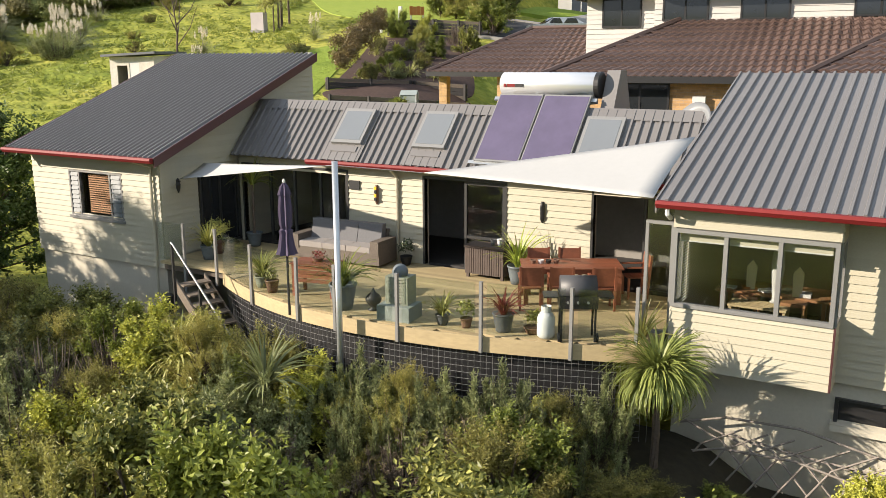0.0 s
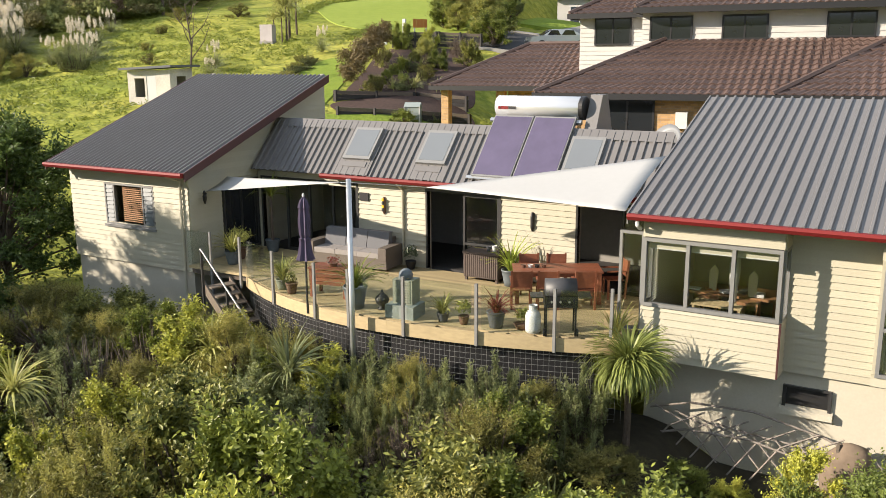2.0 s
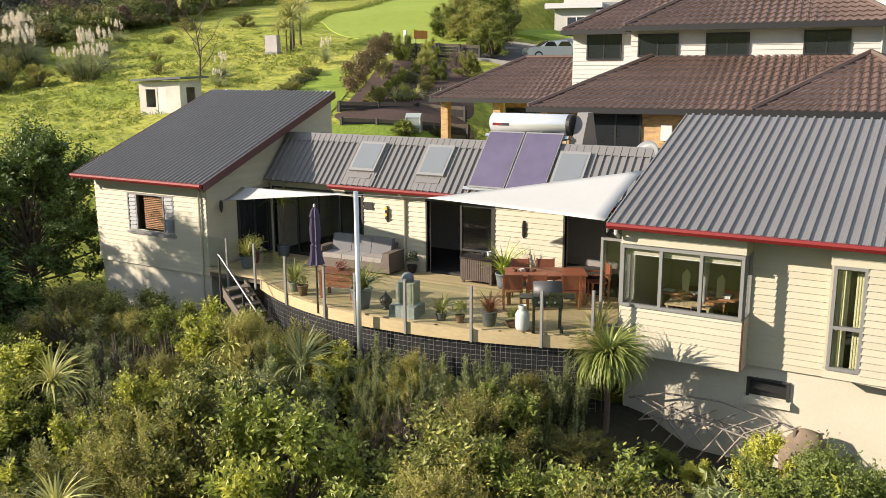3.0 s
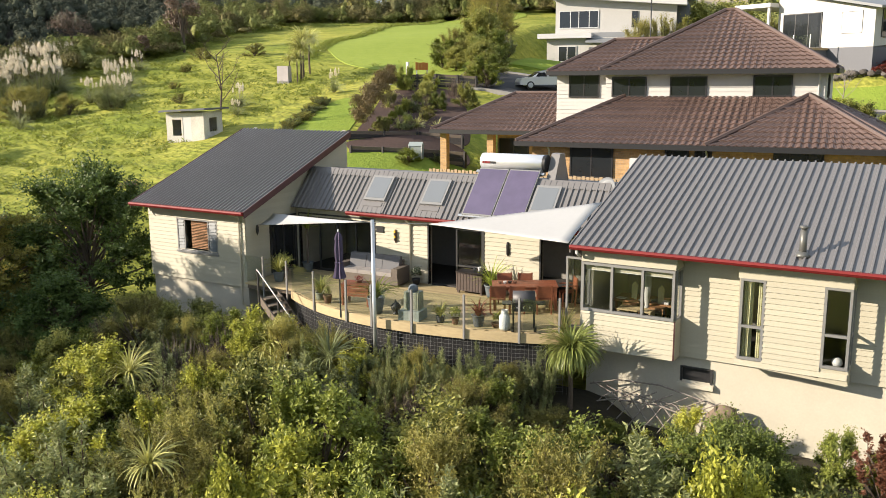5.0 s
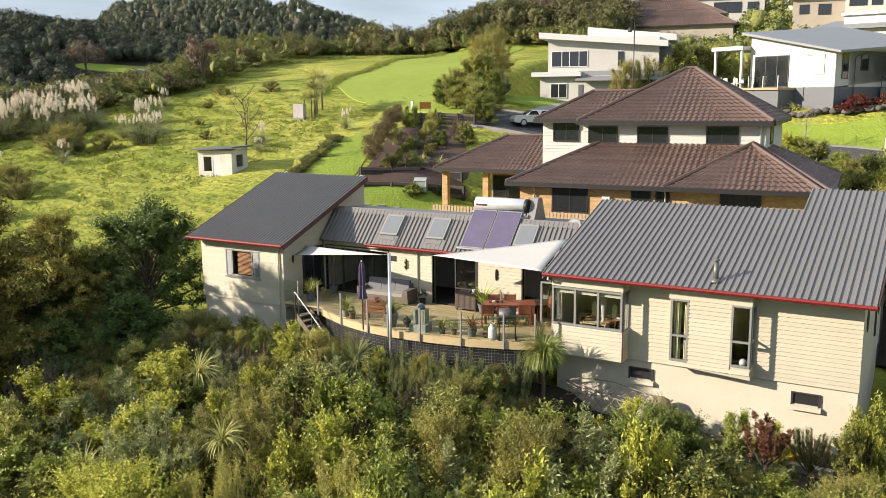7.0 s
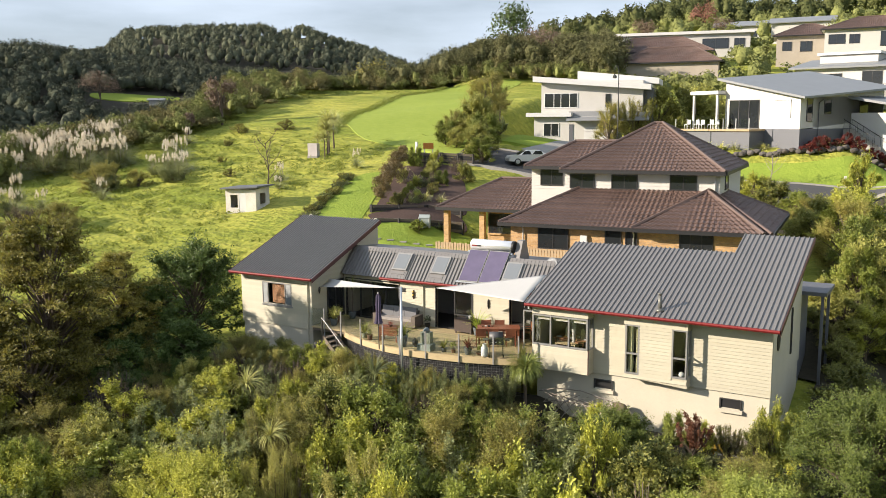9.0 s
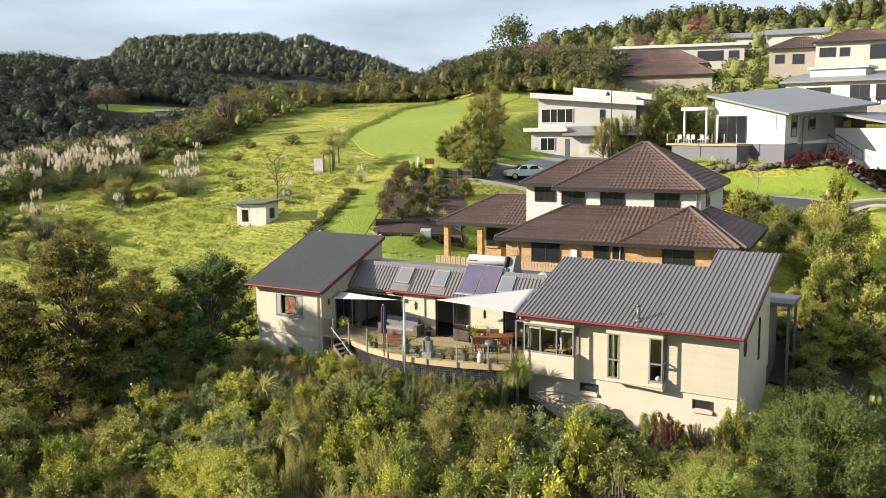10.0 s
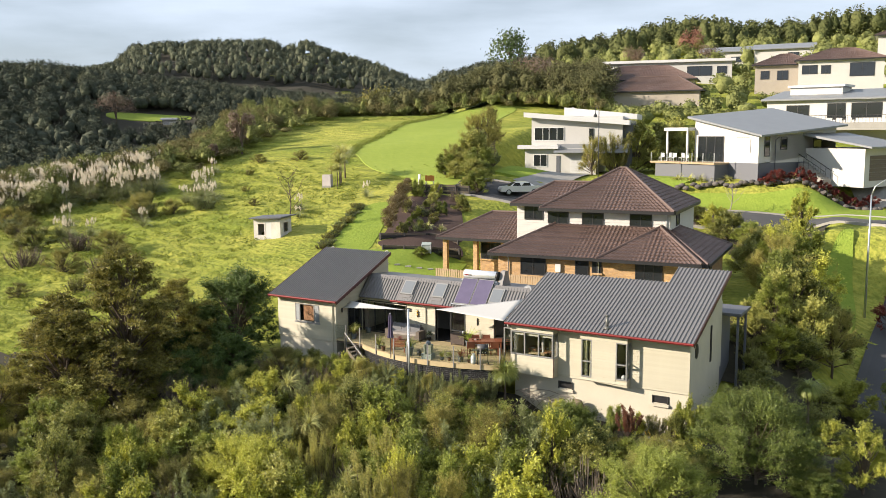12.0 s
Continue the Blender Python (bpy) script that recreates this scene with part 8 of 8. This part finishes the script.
slab = thing("concrete_slab", "weathered concrete block in the shrubs", "slab", at=(6.1, -0.5, gz(6.1, -0.5)))
solid("slab", CONCRETE, slab, "", [(-0.6, 0.7, -0.12, 0.12, -0.2, 0.4)], bevel=0.03)


# ---- vegetation of the slope and the hills ----
def plant(kind, x, y, h, w, label, name="shrub", category="shrub", turn=0.0, sink=0.1):
    """A copy of one of the shrubs, made h metres high and w metres in radius."""
    low = name == "shrub"
    o = place(protos[kind], x, y, h / 2.25 * (1.4 if low else 1.12), turn, gz(x, y) - (0.42 * h if low else 0.12 * h), w / 1.05)
    o.name = name
    return tagged(o, label, category, group="plants on the slope")


def sphere_mesh():
    bm = bmesh.new()
    bmesh.ops.create_icosphere(bm, subdivisions=2, radius=1.0)
    v = np.array([q.co[:] for q in bm.verts])
    f = np.array([[q.index for q in p.verts] for p in bm.faces])
    bm.free()
    return v, f


BALL_V, BALL_F = sphere_mesh()


def cores(trees, seed, shape, core):
    """Lumpy solid crowns for far trees, all in one array."""
    g = np.random.default_rng(seed)
    t = np.array(trees)
    ph = g.uniform(0, 6.28, (len(t), 1, 5))
    d = BALL_V[None]
    lump = 1 + 0.20 * np.sin(2.6 * d[..., 0] + ph[..., 0]) * np.sin(2.9 * d[..., 1] + ph[..., 1]) + 0.13 * np.sin(6.5 * d[..., 2] + 5 * d[..., 0] + ph[..., 2]) + 0.09 * np.sin(11 * d[..., 1] + 8 * d[..., 2] + ph[..., 3]) * np.sin(9 * d[..., 0] + ph[..., 4])
    v = d * lump[..., None]
    if shape == "pine":
        v[..., :2] *= (1.08 - 0.20 * (v[..., 2:] + 1))
    z = ground_z(t[:, 0], t[:, 1])
    size = np.stack([t[:, 3], t[:, 3], t[:, 2] * 0.47], 1)[:, None]
    v = v * size * core + np.stack([t[:, 0], t[:, 1], z + t[:, 2] * 0.5], 1)[:, None]
    f = BALL_F[None] + (np.arange(len(t)) * len(BALL_V))[:, None, None]
    return v.reshape(-1, 3), f.reshape(-1, 3)


def clump_forest(name, label, trees, material, per_tree, leaf, seed, shape="round", category="trees", kind="stuff", solid_core=True, core=0.68):
    """Far trees (x, y, height, radius): lumpy crowns with loose leaf sprays standing out of them."""
    r = random.Random(seed)
    clumps = []
    for x, y, h, w in trees:
        z = gz(x, y)
        if shape == "pine":
            for k in range(4):
                f = k / 3.6
                clumps.append(((x, y, z + h * (0.2 + 0.72 * f)), (w * (1.0 - 0.6 * f), w * (1.0 - 0.6 * f), h * 0.17)))
        else:
            for k in range(5):
                a, d = r.uniform(0, 6.28), w * r.uniform(0.2, 0.65)
                s = w * r.uniform(0.38, 0.62)
                clumps.append(((x + math.cos(a) * d, y + math.sin(a) * d, z + h * r.uniform(0.35, 0.75)), (s, s, min(s * 1.2, h * 0.3))))
    v, f = leaf_cloud(clumps, per_tree * len(trees), leaf, seed, 0.6, 0.9)
    f = f.tolist()
    if kind == "stuff":
        if solid_core:
            cv, cf = cores(trees, seed, shape, core)
            f = f + (cf + len(v)).tolist()
            v = np.concatenate([v, cv])
        return tagged(new(name, raw_mesh(name, v, f, material, True)), label, category, kind=kind)
    t = thing(name, label, category)
    new("crown", raw_mesh("crown", v, f, material)).parent = t
    bm = bmesh.new()
    x, y, h, w = trees[0]
    limbs(bm, r, h * 0.9, w * 0.7, 9, 0.05 + h * 0.014)
    bmesh.ops.translate(bm, verts=bm.verts, vec=(x, y, gz(x, y)))
    part("trunk", bm, BARK, t)
    return t


def polar(az, d):
    return 19.0 - math.sin(radians(az)) * d, -42.0 + math.cos(radians(az)) * d


rf = random.Random(77)
west, west_b, pines = [], [], []
for _ in range(7600):
    az = rf.uniform(25, 80)
    far = rf.random() < 0.36
    d = rf.uniform(520, 672) if far else math.sqrt(rf.uniform(205 ** 2, 375 ** 2))
    if (az < 31 and d < 250) or (46.5 < az < 52.6 and 266 < d < 291):
        continue
    x, y = polar(az, d)
    if far:
        # the far ridge mostly takes the paler olive trees, as painted haze
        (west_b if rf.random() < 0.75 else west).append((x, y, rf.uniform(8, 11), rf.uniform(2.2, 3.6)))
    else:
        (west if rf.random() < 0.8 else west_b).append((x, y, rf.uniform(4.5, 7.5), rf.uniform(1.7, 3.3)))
for _ in range(1300):
    az = rf.uniform(-12, 25)
    d = rf.uniform(262, 350) if az > 9 else rf.uniform(300, 380)
    x, y = polar(az, d)
    if az < 7.5 and rf.random() < 0.35:
        continue
    pines.append((x, y, rf.uniform(6, 10.5), rf.uniform(2.0, 3.4)))
clump_forest("forest", "dark native forest covering the far hills", west, M_FOREST, 180, 0.5, 3, core=0.56)
clump_forest("forest", "olive-grey forest trees, mostly far, paled with haze put into the colour", west_b, M_HAZE_OLIVE, 180, 0.6, 4, core=0.56)
clump_forest("pine_wood", "tall green pines on the hilltop", pines, M_PINE, 200, 0.8, 5, "pine")
# forest floor whose dark colour carries the shade between the trees
patch("forest_floor", tuple(polar(a, d) for a, d in ((28, 250), (34, 215), (45, 205), (60, 200), (85, 200), (85, 660), (62, 675), (45, 675), (30, 670))), 0.4, SHADE_LITTER, "forest floor under the far trees, tree shade put into its colour", "ground")
patch("valley_pasture", tuple(polar(a, d) for a, d in ((47.2, 286), (49.5, 283), (51.8, 284), (52.0, 289), (50.2, 291), (47.4, 290))), 0.6, MOWN, "small bright pasture in the valley", "pasture")
# scrub along the crest, taller to the north
CREST = curve_points(((-76, 6), (-74.5, 14), (-72, 19), (-71, 26), (-70, 32), (-68.5, 37), (-69.5, 44), (-75.5, 58), (-82, 74), (-83, 86), (-80, 93), (-73, 103), (-66, 108), (-57, 108.5), (-44, 110), (-40, 105)), 9)
scrub, scrub_b, crest_trees, brown = [], [], [], []
for i, p in enumerate(CREST):
    f = i / len(CREST)
    out = Vector((p.x - 19, p.y + 42)).normalized()
    for k in range(19):
        d = rf.uniform(0.5, 34 if f < 0.75 else 22)
        q = p + out * d + Vector((rf.uniform(-4, 4), rf.uniform(-4, 4)))
        if f > 0.68 and d > 5:
            crest_trees.append((q.x, q.y, rf.uniform(4.5, 9.5), rf.uniform(1.3, 2.6)))
        else:
            (scrub if rf.random() < 0.6 else scrub_b).append((q.x, q.y, rf.choice((0.9, 1.4, 2.0, 3.2)) * rf.uniform(0.8, 1.2) + 1.4 * f, rf.uniform(0.7, 1.9)))
G_SCRUB = leafy("scrub_leaf", (0.035, 0.045, 0.018), (0.15, 0.155, 0.055), through_light=0.15)
G_BROWN = leafy("brown_twig", (0.09, 0.06, 0.042), (0.24, 0.165, 0.11), through_light=0.08)
clump_forest("scrub", "grey-green scrub along the crest", scrub, M_SCRUB, 520, 0.2, 6, category="shrubs", core=0.42)
clump_forest("scrub", "olive scrub along the crest", scrub_b, M_SCRUBB, 520, 0.2, 7, category="shrubs", core=0.42)
clump_forest("crest_trees", "dark trees along the crest", crest_trees, M_CREST, 620, 0.30, 8, core=0.34)
barn_x, barn_y = polar(48.9, 280)
simple_house("small white barn beside the valley pasture", barn_x, barn_y, gz(barn_x, barn_y) - 3.9, 40, 4.0, 3.0, 2.2, "gable", 0.3, down=1.0)
# trees between the far houses
hill = []
for _ in range(150):
    x, y = rf.uniform(-75, 20), rf.uniform(150, 215)
    hill.append((x, y, rf.uniform(2.5, 6.5), rf.uniform(1.6, 3.2)))
for x, y, h, w in ((-20, 112, 4, 2.4), (-17, 116, 5, 2.5), (-14, 111, 3.5, 2.2), (-22, 128, 5, 2.4), (-18, 124, 4.5, 2.2), (-12, 120, 3.5, 2.5), (-24, 112, 3, 2), (-53, 118, 5, 3), (-56, 126, 5, 3), (-58, 134, 6, 3), (-62, 142, 7, 3.5), (-54, 138, 5, 3), (-50, 112, 3.5, 2.2), (-47, 113, 3, 2), (-4, 118, 3.5, 2.6), (1, 121, 3.5, 2.6), (6, 122, 3.5, 2.6), (11, 120, 4, 2.8), (-8, 113, 2.6, 2.0), (-3, 112, 2.4, 2.0), (-27, 124, 4, 2.2), (-24, 121, 3.5, 2.2), (-29, 111, 2.5, 1.8), (-20, 104, 3.5, 2.2), (-23, 100, 3.5, 2.4), (-17, 98, 3, 2.2), (-15, 92, 3.5, 2.4), (-27, 96, 3.5, 2.4), (-32, 100, 3.5, 2.4), (-36, 98, 3.0, 2.2), (-44, 112, 4, 2.2), (-21, 138, 4, 2.4), (-26, 142, 3, 2.2), (-14, 145, 4, 2.6), (-6, 148, 4, 2.6), (-18, 152, 4, 2.6)):
    hill.append((x, y, h, w))
clump_forest("hill_trees", "mixed green trees between the hill houses", hill, M_SCRUB, 320, 0.42, 9)
for x, y, h, w in ((-57, 119, 8.5, 5.0), (-62, 128, 7.5, 3.5), (-50, 160, 7, 3.0), (-67.6, 41.1, 3.4, 1.1), (-69.5, 48.7, 6.6, 1.9), (-75, 165, 6, 3), (-35, 165, 6, 3), (*polar(51.6, 279), 11.0, 5.5)):
    brown.append((x, y, h, w))
for k, b in enumerate(brown):
    t = clump_forest("bare_tree", "brown leafless winter tree", [b], G_BROWN, 2200, 0.22 + 0.02 * b[3], 20 + k, "round", "tree", "thing")
clump_forest("conifer_tree", "tall spreading pine standing above the crest", [(-83, 163, 14, 7.5)], G_PINE, 1500, 0.7, 41, category="tree", kind="thing")
clump_forest("conifer_tree", "yellow-green conifer on the crest", [(-87, 106, 11, 5.5)], G_RUST, 1800, 0.6, 42, category="tree", kind="thing")
red_tree = clump_forest("tree", "russet winter tree on the hill", [(-45, 188, 8, 3.5)], leafy("russet_twig", (0.12, 0.05, 0.035), (0.30, 0.13, 0.09), through_light=0.1), 1200, 0.4, 43, category="tree", kind="thing")
hedge = []
for k in range(60):
    hedge.append((-42 + k * 0.56 + rf.uniform(-0.2, 0.2), 107.5 + k * 0.06, 1.9 + rf.uniform(-0.2, 0.3), 1.1))
clump_forest("hedge", "clipped green hedge below the brown-roofed house", hedge, M_SCRUB, 120, 0.25, 44, category="hedge")

# pampas and shrubs in the paddock
PAMPAS = plume_grass("pampas grass with tall cream plumes in the paddock", 91)
PAMPAS.matrix_basis = pose(-59.8, 30.8, gz(-59.8, 30.8)) @ Matrix.Diagonal((0.95, 0.95, 0.8, 1))
for k, (x, y, s) in enumerate(((-55, 26.5, 1.0), (-54, 27.8, 1.1), (-56, 28.0, 1.2), (-53.2, 26.4, 0.9), (-56.4, 26.0, 1.1), (-58, 12, 1.0), (-60, 12.5, 1.1), (-56.5, 13.5, 0.9), (-40.2, 26.5, 0.75), (-39, 24.8, 0.6), (-58.8, 32, 1.1), (-63, 36.8, 0.9), (-53.5, 17.5, 0.8), (-62.5, 15.2, 1.0), (-36.5, 33.0, 0.7))):
    place(PAMPAS, x, y, s * rf.uniform(0.65, 0.95) / 0.8, 50 * k, None, s * 1.0)
for k in range(95):
    x, y = polar(49.6 + 11 * k / 95 + rf.uniform(-0.4, 0.4), rf.uniform(108, 122))
    s = rf.uniform(1.05, 1.5)
    place(PAMPAS, x, y, s, 37 * k, None, s * 1.1)
spots = ((-57.3, 20.3, 3.4, 2.8, "olive2"), (-56.5, 20, 2.6, 2.2, "grey"), (-61.5, 24, 2.8, 2.2, "olive"), (-52, 24.5, 2.4, 2.0, "grey"), (-54.5, 22.5, 2.0, 1.7, "olive2"), (-50, 11, 2.6, 2.4, "olive2"), (-53, 9.5, 2.8, 2.6, "dry"), (-47.5, 9.5, 1.8, 1.6, "olive"), (-56, 7, 2.6, 2.4, "broad"),
         (-62, 10, 2.8, 2.6, "olive2"), (-66, 12, 2.6, 2.6, "grey"), (-70, 14, 3.0, 2.8, "olive2"), (-44, 5, 2.4, 2.0, "dry"), (-47, 3.5, 2.6, 2.2, "olive2"), (-51, 2.5, 3.0, 2.6, "dry"), (-42, 1.0, 1.6, 1.3, "olive"), (-45, -2.0, 1.4, 1.2, "olive2"), (-38, -2.5, 1.6, 1.4, "dry"), (-36, 1.5, 1.2, 1.0, "olive2"),
         (-66, 29, 1.6, 1.4, "olive2"), (-61, 43, 1.5, 1.5, "olive2"), (-56.5, 46, 1.7, 1.6, "olive2"), (-58, 38, 1.0, 0.9, "olive"), (-47, 27, 0.9, 0.8, "olive2"), (-53, 32, 0.9, 0.8, "olive"), (-73, 22, 2.6, 2.4, "dry"), (-77, 20, 3.0, 2.8, "grey"), (-82, 17, 3.0, 2.8, "olive2"), (-86, 14, 3.2, 3.0, "dry"), (-79, 26, 2.6, 2.4, "grey"), (-74, 31, 2.8, 2.4, "olive"),
         (-70, 38, 2.6, 2.2, "broad"), (-71, 34, 2.2, 2.0, "olive"), (-34.5, 3.5, 0.9, 1.0, "dry"), (-33, 10.0, 0.8, 1.2, "dry"))
for k, (x, y, h, w, kind) in enumerate(spots):
    h, w = h * 0.72, w * 0.78
    plant(kind, x, y, h, w, "rough %s bush in the paddock" % ("brown twiggy" if kind == "dry" else "grey-green" if kind == "grey" else "olive-green"), turn=53 * k)
# trees round the street and the houses
group_trees = ((-33.5, 44.5, 2.6, 1.5, "bright"), (-34.5, 48, 3.0, 1.6, "olive2"), (-31.5, 43.4, 2.0, 1.3, "broad"), (-33.0, 54.0, 3.4, 1.7, "dry"), (-31, 47, 4.6, 2.4, "broad"), (-29, 44.5, 3.6, 2.0, "bright"), (-33, 50, 3.4, 1.8, "broad"), (-28, 41.5, 3.0, 1.8, "broad"), (-26.4, 39.5, 2.6, 1.6, "bright"), (-36.2, 57.5, 5.2, 2.4, "olive2"), (-37.5, 62.5, 5.0, 2.4, "olive2"), (-35, 54.5, 4.0, 2.0, "broad"), (-30.5, 50.5, 2.2, 1.4, "grey"),
               (-17.2, 64.0, 6.0, 3.2, "broad"), (-18.6, 60.0, 5.2, 2.6, "olive"), (-15.2, 68.5, 6.2, 3.0, "broad"), (-20.3, 57.0, 4.4, 1.7, "olive2"), (-14.8, 73.0, 6.5, 3.2, "broad"), (-12.0, 78.0, 5.5, 3.0, "olive"),
               (-2.0, 42.5, 2.6, 1.7, "lime"), (-0.2, 40.5, 2.8, 1.8, "broad"), (1.8, 39.5, 2.6, 1.8, "bright"), (3.2, 37.5, 2.8, 1.9, "olive2"), (4.8, 36.0, 3.0, 1.8, "broad"), (-4.0, 43.5, 2.0, 1.5, "broad"), (6.3, 39.5, 4.4, 1.6, "lime"), (5.8, 33.0, 3.6, 2.0, "broad"), (7.4, 30.0, 4.2, 2.2, "lime"), (8.8, 26.5, 5.0, 2.3, "bright"), (6.6, 26.0, 4.4, 2.2, "lime"), (5.2, 29.0, 3.6, 2.2, "broad"), (10.0, 22.5, 4.6, 2.2, "lime"), (7.6, 22.0, 4.6, 2.3, "olive2"), (9.2, 18.5, 4.4, 2.2, "broad"), (11.6, 18.8, 3.6, 2.0, "broad"), (3.6, 32.5, 2.6, 1.8, "broad"))
for k, (x, y, h, w, kind) in enumerate(group_trees):
    plant(kind, x, y, h, w, {"broad": "dense dark green garden tree near the street", "bright": "fresh green garden tree near the street", "lime": "yellow-green garden tree near the street", "olive": "fine-leaved olive-green tree near the street", "olive2": "brownish-green bushy tree near the street", "dry": "brown half-bare garden tree near the street", "grey": "grey-green rounded shrub near the street"}[kind], "garden_tree", "tree", 71 * k)
clump_forest("brown_hedge", "tall brown clipped hedge beside the lawn", [(-26.7 - k * 0.41, 22.6 + k * 0.86, 2.5 + 0.5 * math.sin(k * 2.1) - 0.03 * k, 0.72) for k in range(16)], leafy("brown_hedge", (0.045, 0.035, 0.014), (0.20, 0.145, 0.055), through_light=0.15), 1500, 0.10, 45, category="hedge", solid_core=False)
for k in range(22):
    f = k / 21
    plant(("olive", "grey", "lime", "grey")[k % 4], -30.2 - 5.0 * f + 0.3 * math.sin(k * 2.7), 17.6 + 12.6 * f, 0.5 + 0.2 * math.sin(k * 1.7), 0.7 + 0.2 * math.sin(k * 2.3), "rough grey-green growth along the ditch", turn=31 * k)
for k in range(20):
    f = rf.random()
    px, py = -26.6 - 4.6 * f + rf.uniform(0.2, 3.6), 24.2 + 11.5 * f + rf.uniform(-1.0, 1.0)
    plant(rf.choice(("dry", "olive", "olive2", "broad", "grey", "bright")), px, py, rf.uniform(0.4, 1.1), rf.uniform(0.35, 0.65), "small shrub in the mulched garden bed", turn=29 * k)
bed = ((-31.5, 35.5, 1.9, 0.9, "bright"), (-29.5, 36, 1.6, 0.8, "lime"), (-28, 33, 1.4, 0.8, "broad"), (-27, 35.5, 1.8, 0.9, "dry"), (-30, 31, 1.0, 0.7, "olive"), (-27.5, 29.5, 0.9, 0.7, "lime"), (-26, 31.5, 1.3, 0.8, "bright"), (-25, 33.5, 1.6, 0.9, "broad"), (-25.5, 29, 0.8, 0.6, "olive2"), (-22.0, 21.2, 0.9, 0.8, "bright"), (-21.0, 23.0, 0.7, 0.7, "grey"))
for k, (x, y, h, w, kind) in enumerate(bed):
    plant(kind, x, y, h, w, "small shrub in the mulched garden bed", turn=33 * k)
for k, (x, y, s) in enumerate(((-25.6, 25.6, 0.8), (-24.8, 26.6, 0.9), (-23.6, 27.2, 0.8), (-26.4, 24.6, 0.6), (-28.5, 31, 0.8), (-29.4, 30, 0.7), (-27.2, 31.2, 0.7), (-31, 33, 0.7), (-26.6, 28, 0.6), (-22.6, 30, 0.6))):
    tagged(place(FLAX, x, y, s, 60 * k), "variegated flax in the garden bed", "plant")
CABB = strap_plant("cabbage tree with a bare trunk on the slope", 47, 170, 1.3, 0.075, G_FLAX, 2.2, 0.26, "cabbage_tree", "cabbage trees")
CABB.matrix_basis = pose(-44.0, 38.4, gz(-44.0, 38.4))
for k, (x, y, s) in enumerate(((-43.4, 37.4, 1.1), (-44.8, 39.4, 1.3), (-42.8, 36.2, 0.8), (-45.2, 40.8, 1.2), (-44.3, 37.0, 0.7))):
    place(CABB, x, y, s, 80 * k, None, s)
dead = bare_tree("dead bare tree on the paddock", 33, 6.2, 1.9, BARK, "tree", 46)
dead.matrix_basis = pose(-37.6, 21.4, gz(-37.6, 21.4))
# rock garden with red succulents in front of the slate-based house
REDP = shrub("red_shrub", "low red-leaved shrub in the rock garden", "shrub", 83, 1.2, 0.9, G_RED, 0.09, 2600, 18, group="rock garden plants")
REDP.matrix_basis = pose(1.2, 56.6, gz(1.2, 56.6))
for k in range(15):
    x = -0.5 + k * 0.75
    y = 56.0 + 0.35 * x + rf.uniform(-0.8, 1.6)
    place(REDP, x, y, rf.uniform(0.7, 1.2), 67 * k, None, rf.uniform(0.8, 1.3))
for k in range(14):
    x = -9.5 + k * 1.35
    y = 55.3 + 0.18 * (x + 9) + rf.uniform(-0.5, 0.9)
    tagged(place(FLAX, x, y, rf.uniform(0.7, 1.1), 49 * k, None, rf.uniform(0.7, 1.1)), "spiky green succulent in the rock garden", "plant")
for k in range(40):
    f = k / 39
    x, y = -9 + 20 * f + rf.uniform(-0.2, 0.2), 54.1 + 3.6 * f + rf.uniform(-0.35, 0.35)
    bm = bmesh.new()
    bmesh.ops.create_icosphere(bm, subdivisions=2, radius=0.38)
    for v in bm.verts:
        v.co *= 1 + 0.3 * noise.noise(v.co * 3 + Vector((k, 0, 0)))
        v.co.z *= 0.7
    rock = part("rock", bm, shader("garden_rock", (0.09, 0.08, 0.072), rough=0.9, grain=0.2, grain_scale=4, per_object=0.4) if k == 0 else bpy.data.materials["garden_rock"])
    tagged(rock, "grey-brown edging rock in the garden", "rock", group="edging rocks")
    rock.matrix_basis = pose(x, y, gz(x, y) + 0.12, 0, 0, rf.uniform(0, 360))
thin = bare_tree("slender leafless street tree", 35, 3.4, 1.2, PALEBARK, "tree", 60)
thin.matrix_basis = pose(-2.2, 49.2, gz(-2.2, 49.2))
plum = shrub("round_tree", "small crimson-leaved tree by the drive", "tree", 85, 3.0, 1.3, G_RED, 0.09, 5000, 26)
plum.matrix_basis = pose(14.6, 27.4, gz(14.6, 27.4))

# tussocks of rough grass over the paddock
tus = []
while len(tus) < 10000:
    x, y = rf.uniform(-88, -24), rf.uniform(-16, 105)
    if (Vector((x + 53, y - 72)).length < 26 and y > 44) or (-37 < x < -20 and 15 < y < 42) or x > -24 - 0.2 * y or y > 118 + 0.6 * x + 40:
        continue
    s = rf.uniform(0.2, 0.5)
    tus.append(((x, y, gz(x, y) - 0.15), (s, s, s * 0.55)))
for k in range(520):
    f = k / 520
    px, py = -50 - 18 * f - 2.2 * math.sin(f * 3.1) + rf.uniform(-0.8, 0.6), 46 + 57 * f + rf.uniform(-0.6, 0.6)
    s = rf.uniform(0.3, 0.65)
    tus.append(((px, py, gz(px, py)), (s, s, s * 0.7)))
G_TUS = leafy("pasture_blade", (0.11, 0.150, 0.022), (0.31, 0.34, 0.062), through_light=0.3)
v, f = leaf_cloud(tus, 110000, 0.30, 71, 0.22, 0.9)
tagged(new("tussock_grass", raw_mesh("tussock_grass", v, f, G_TUS)), "rough tussocky pasture grass", "grass", kind="stuff")
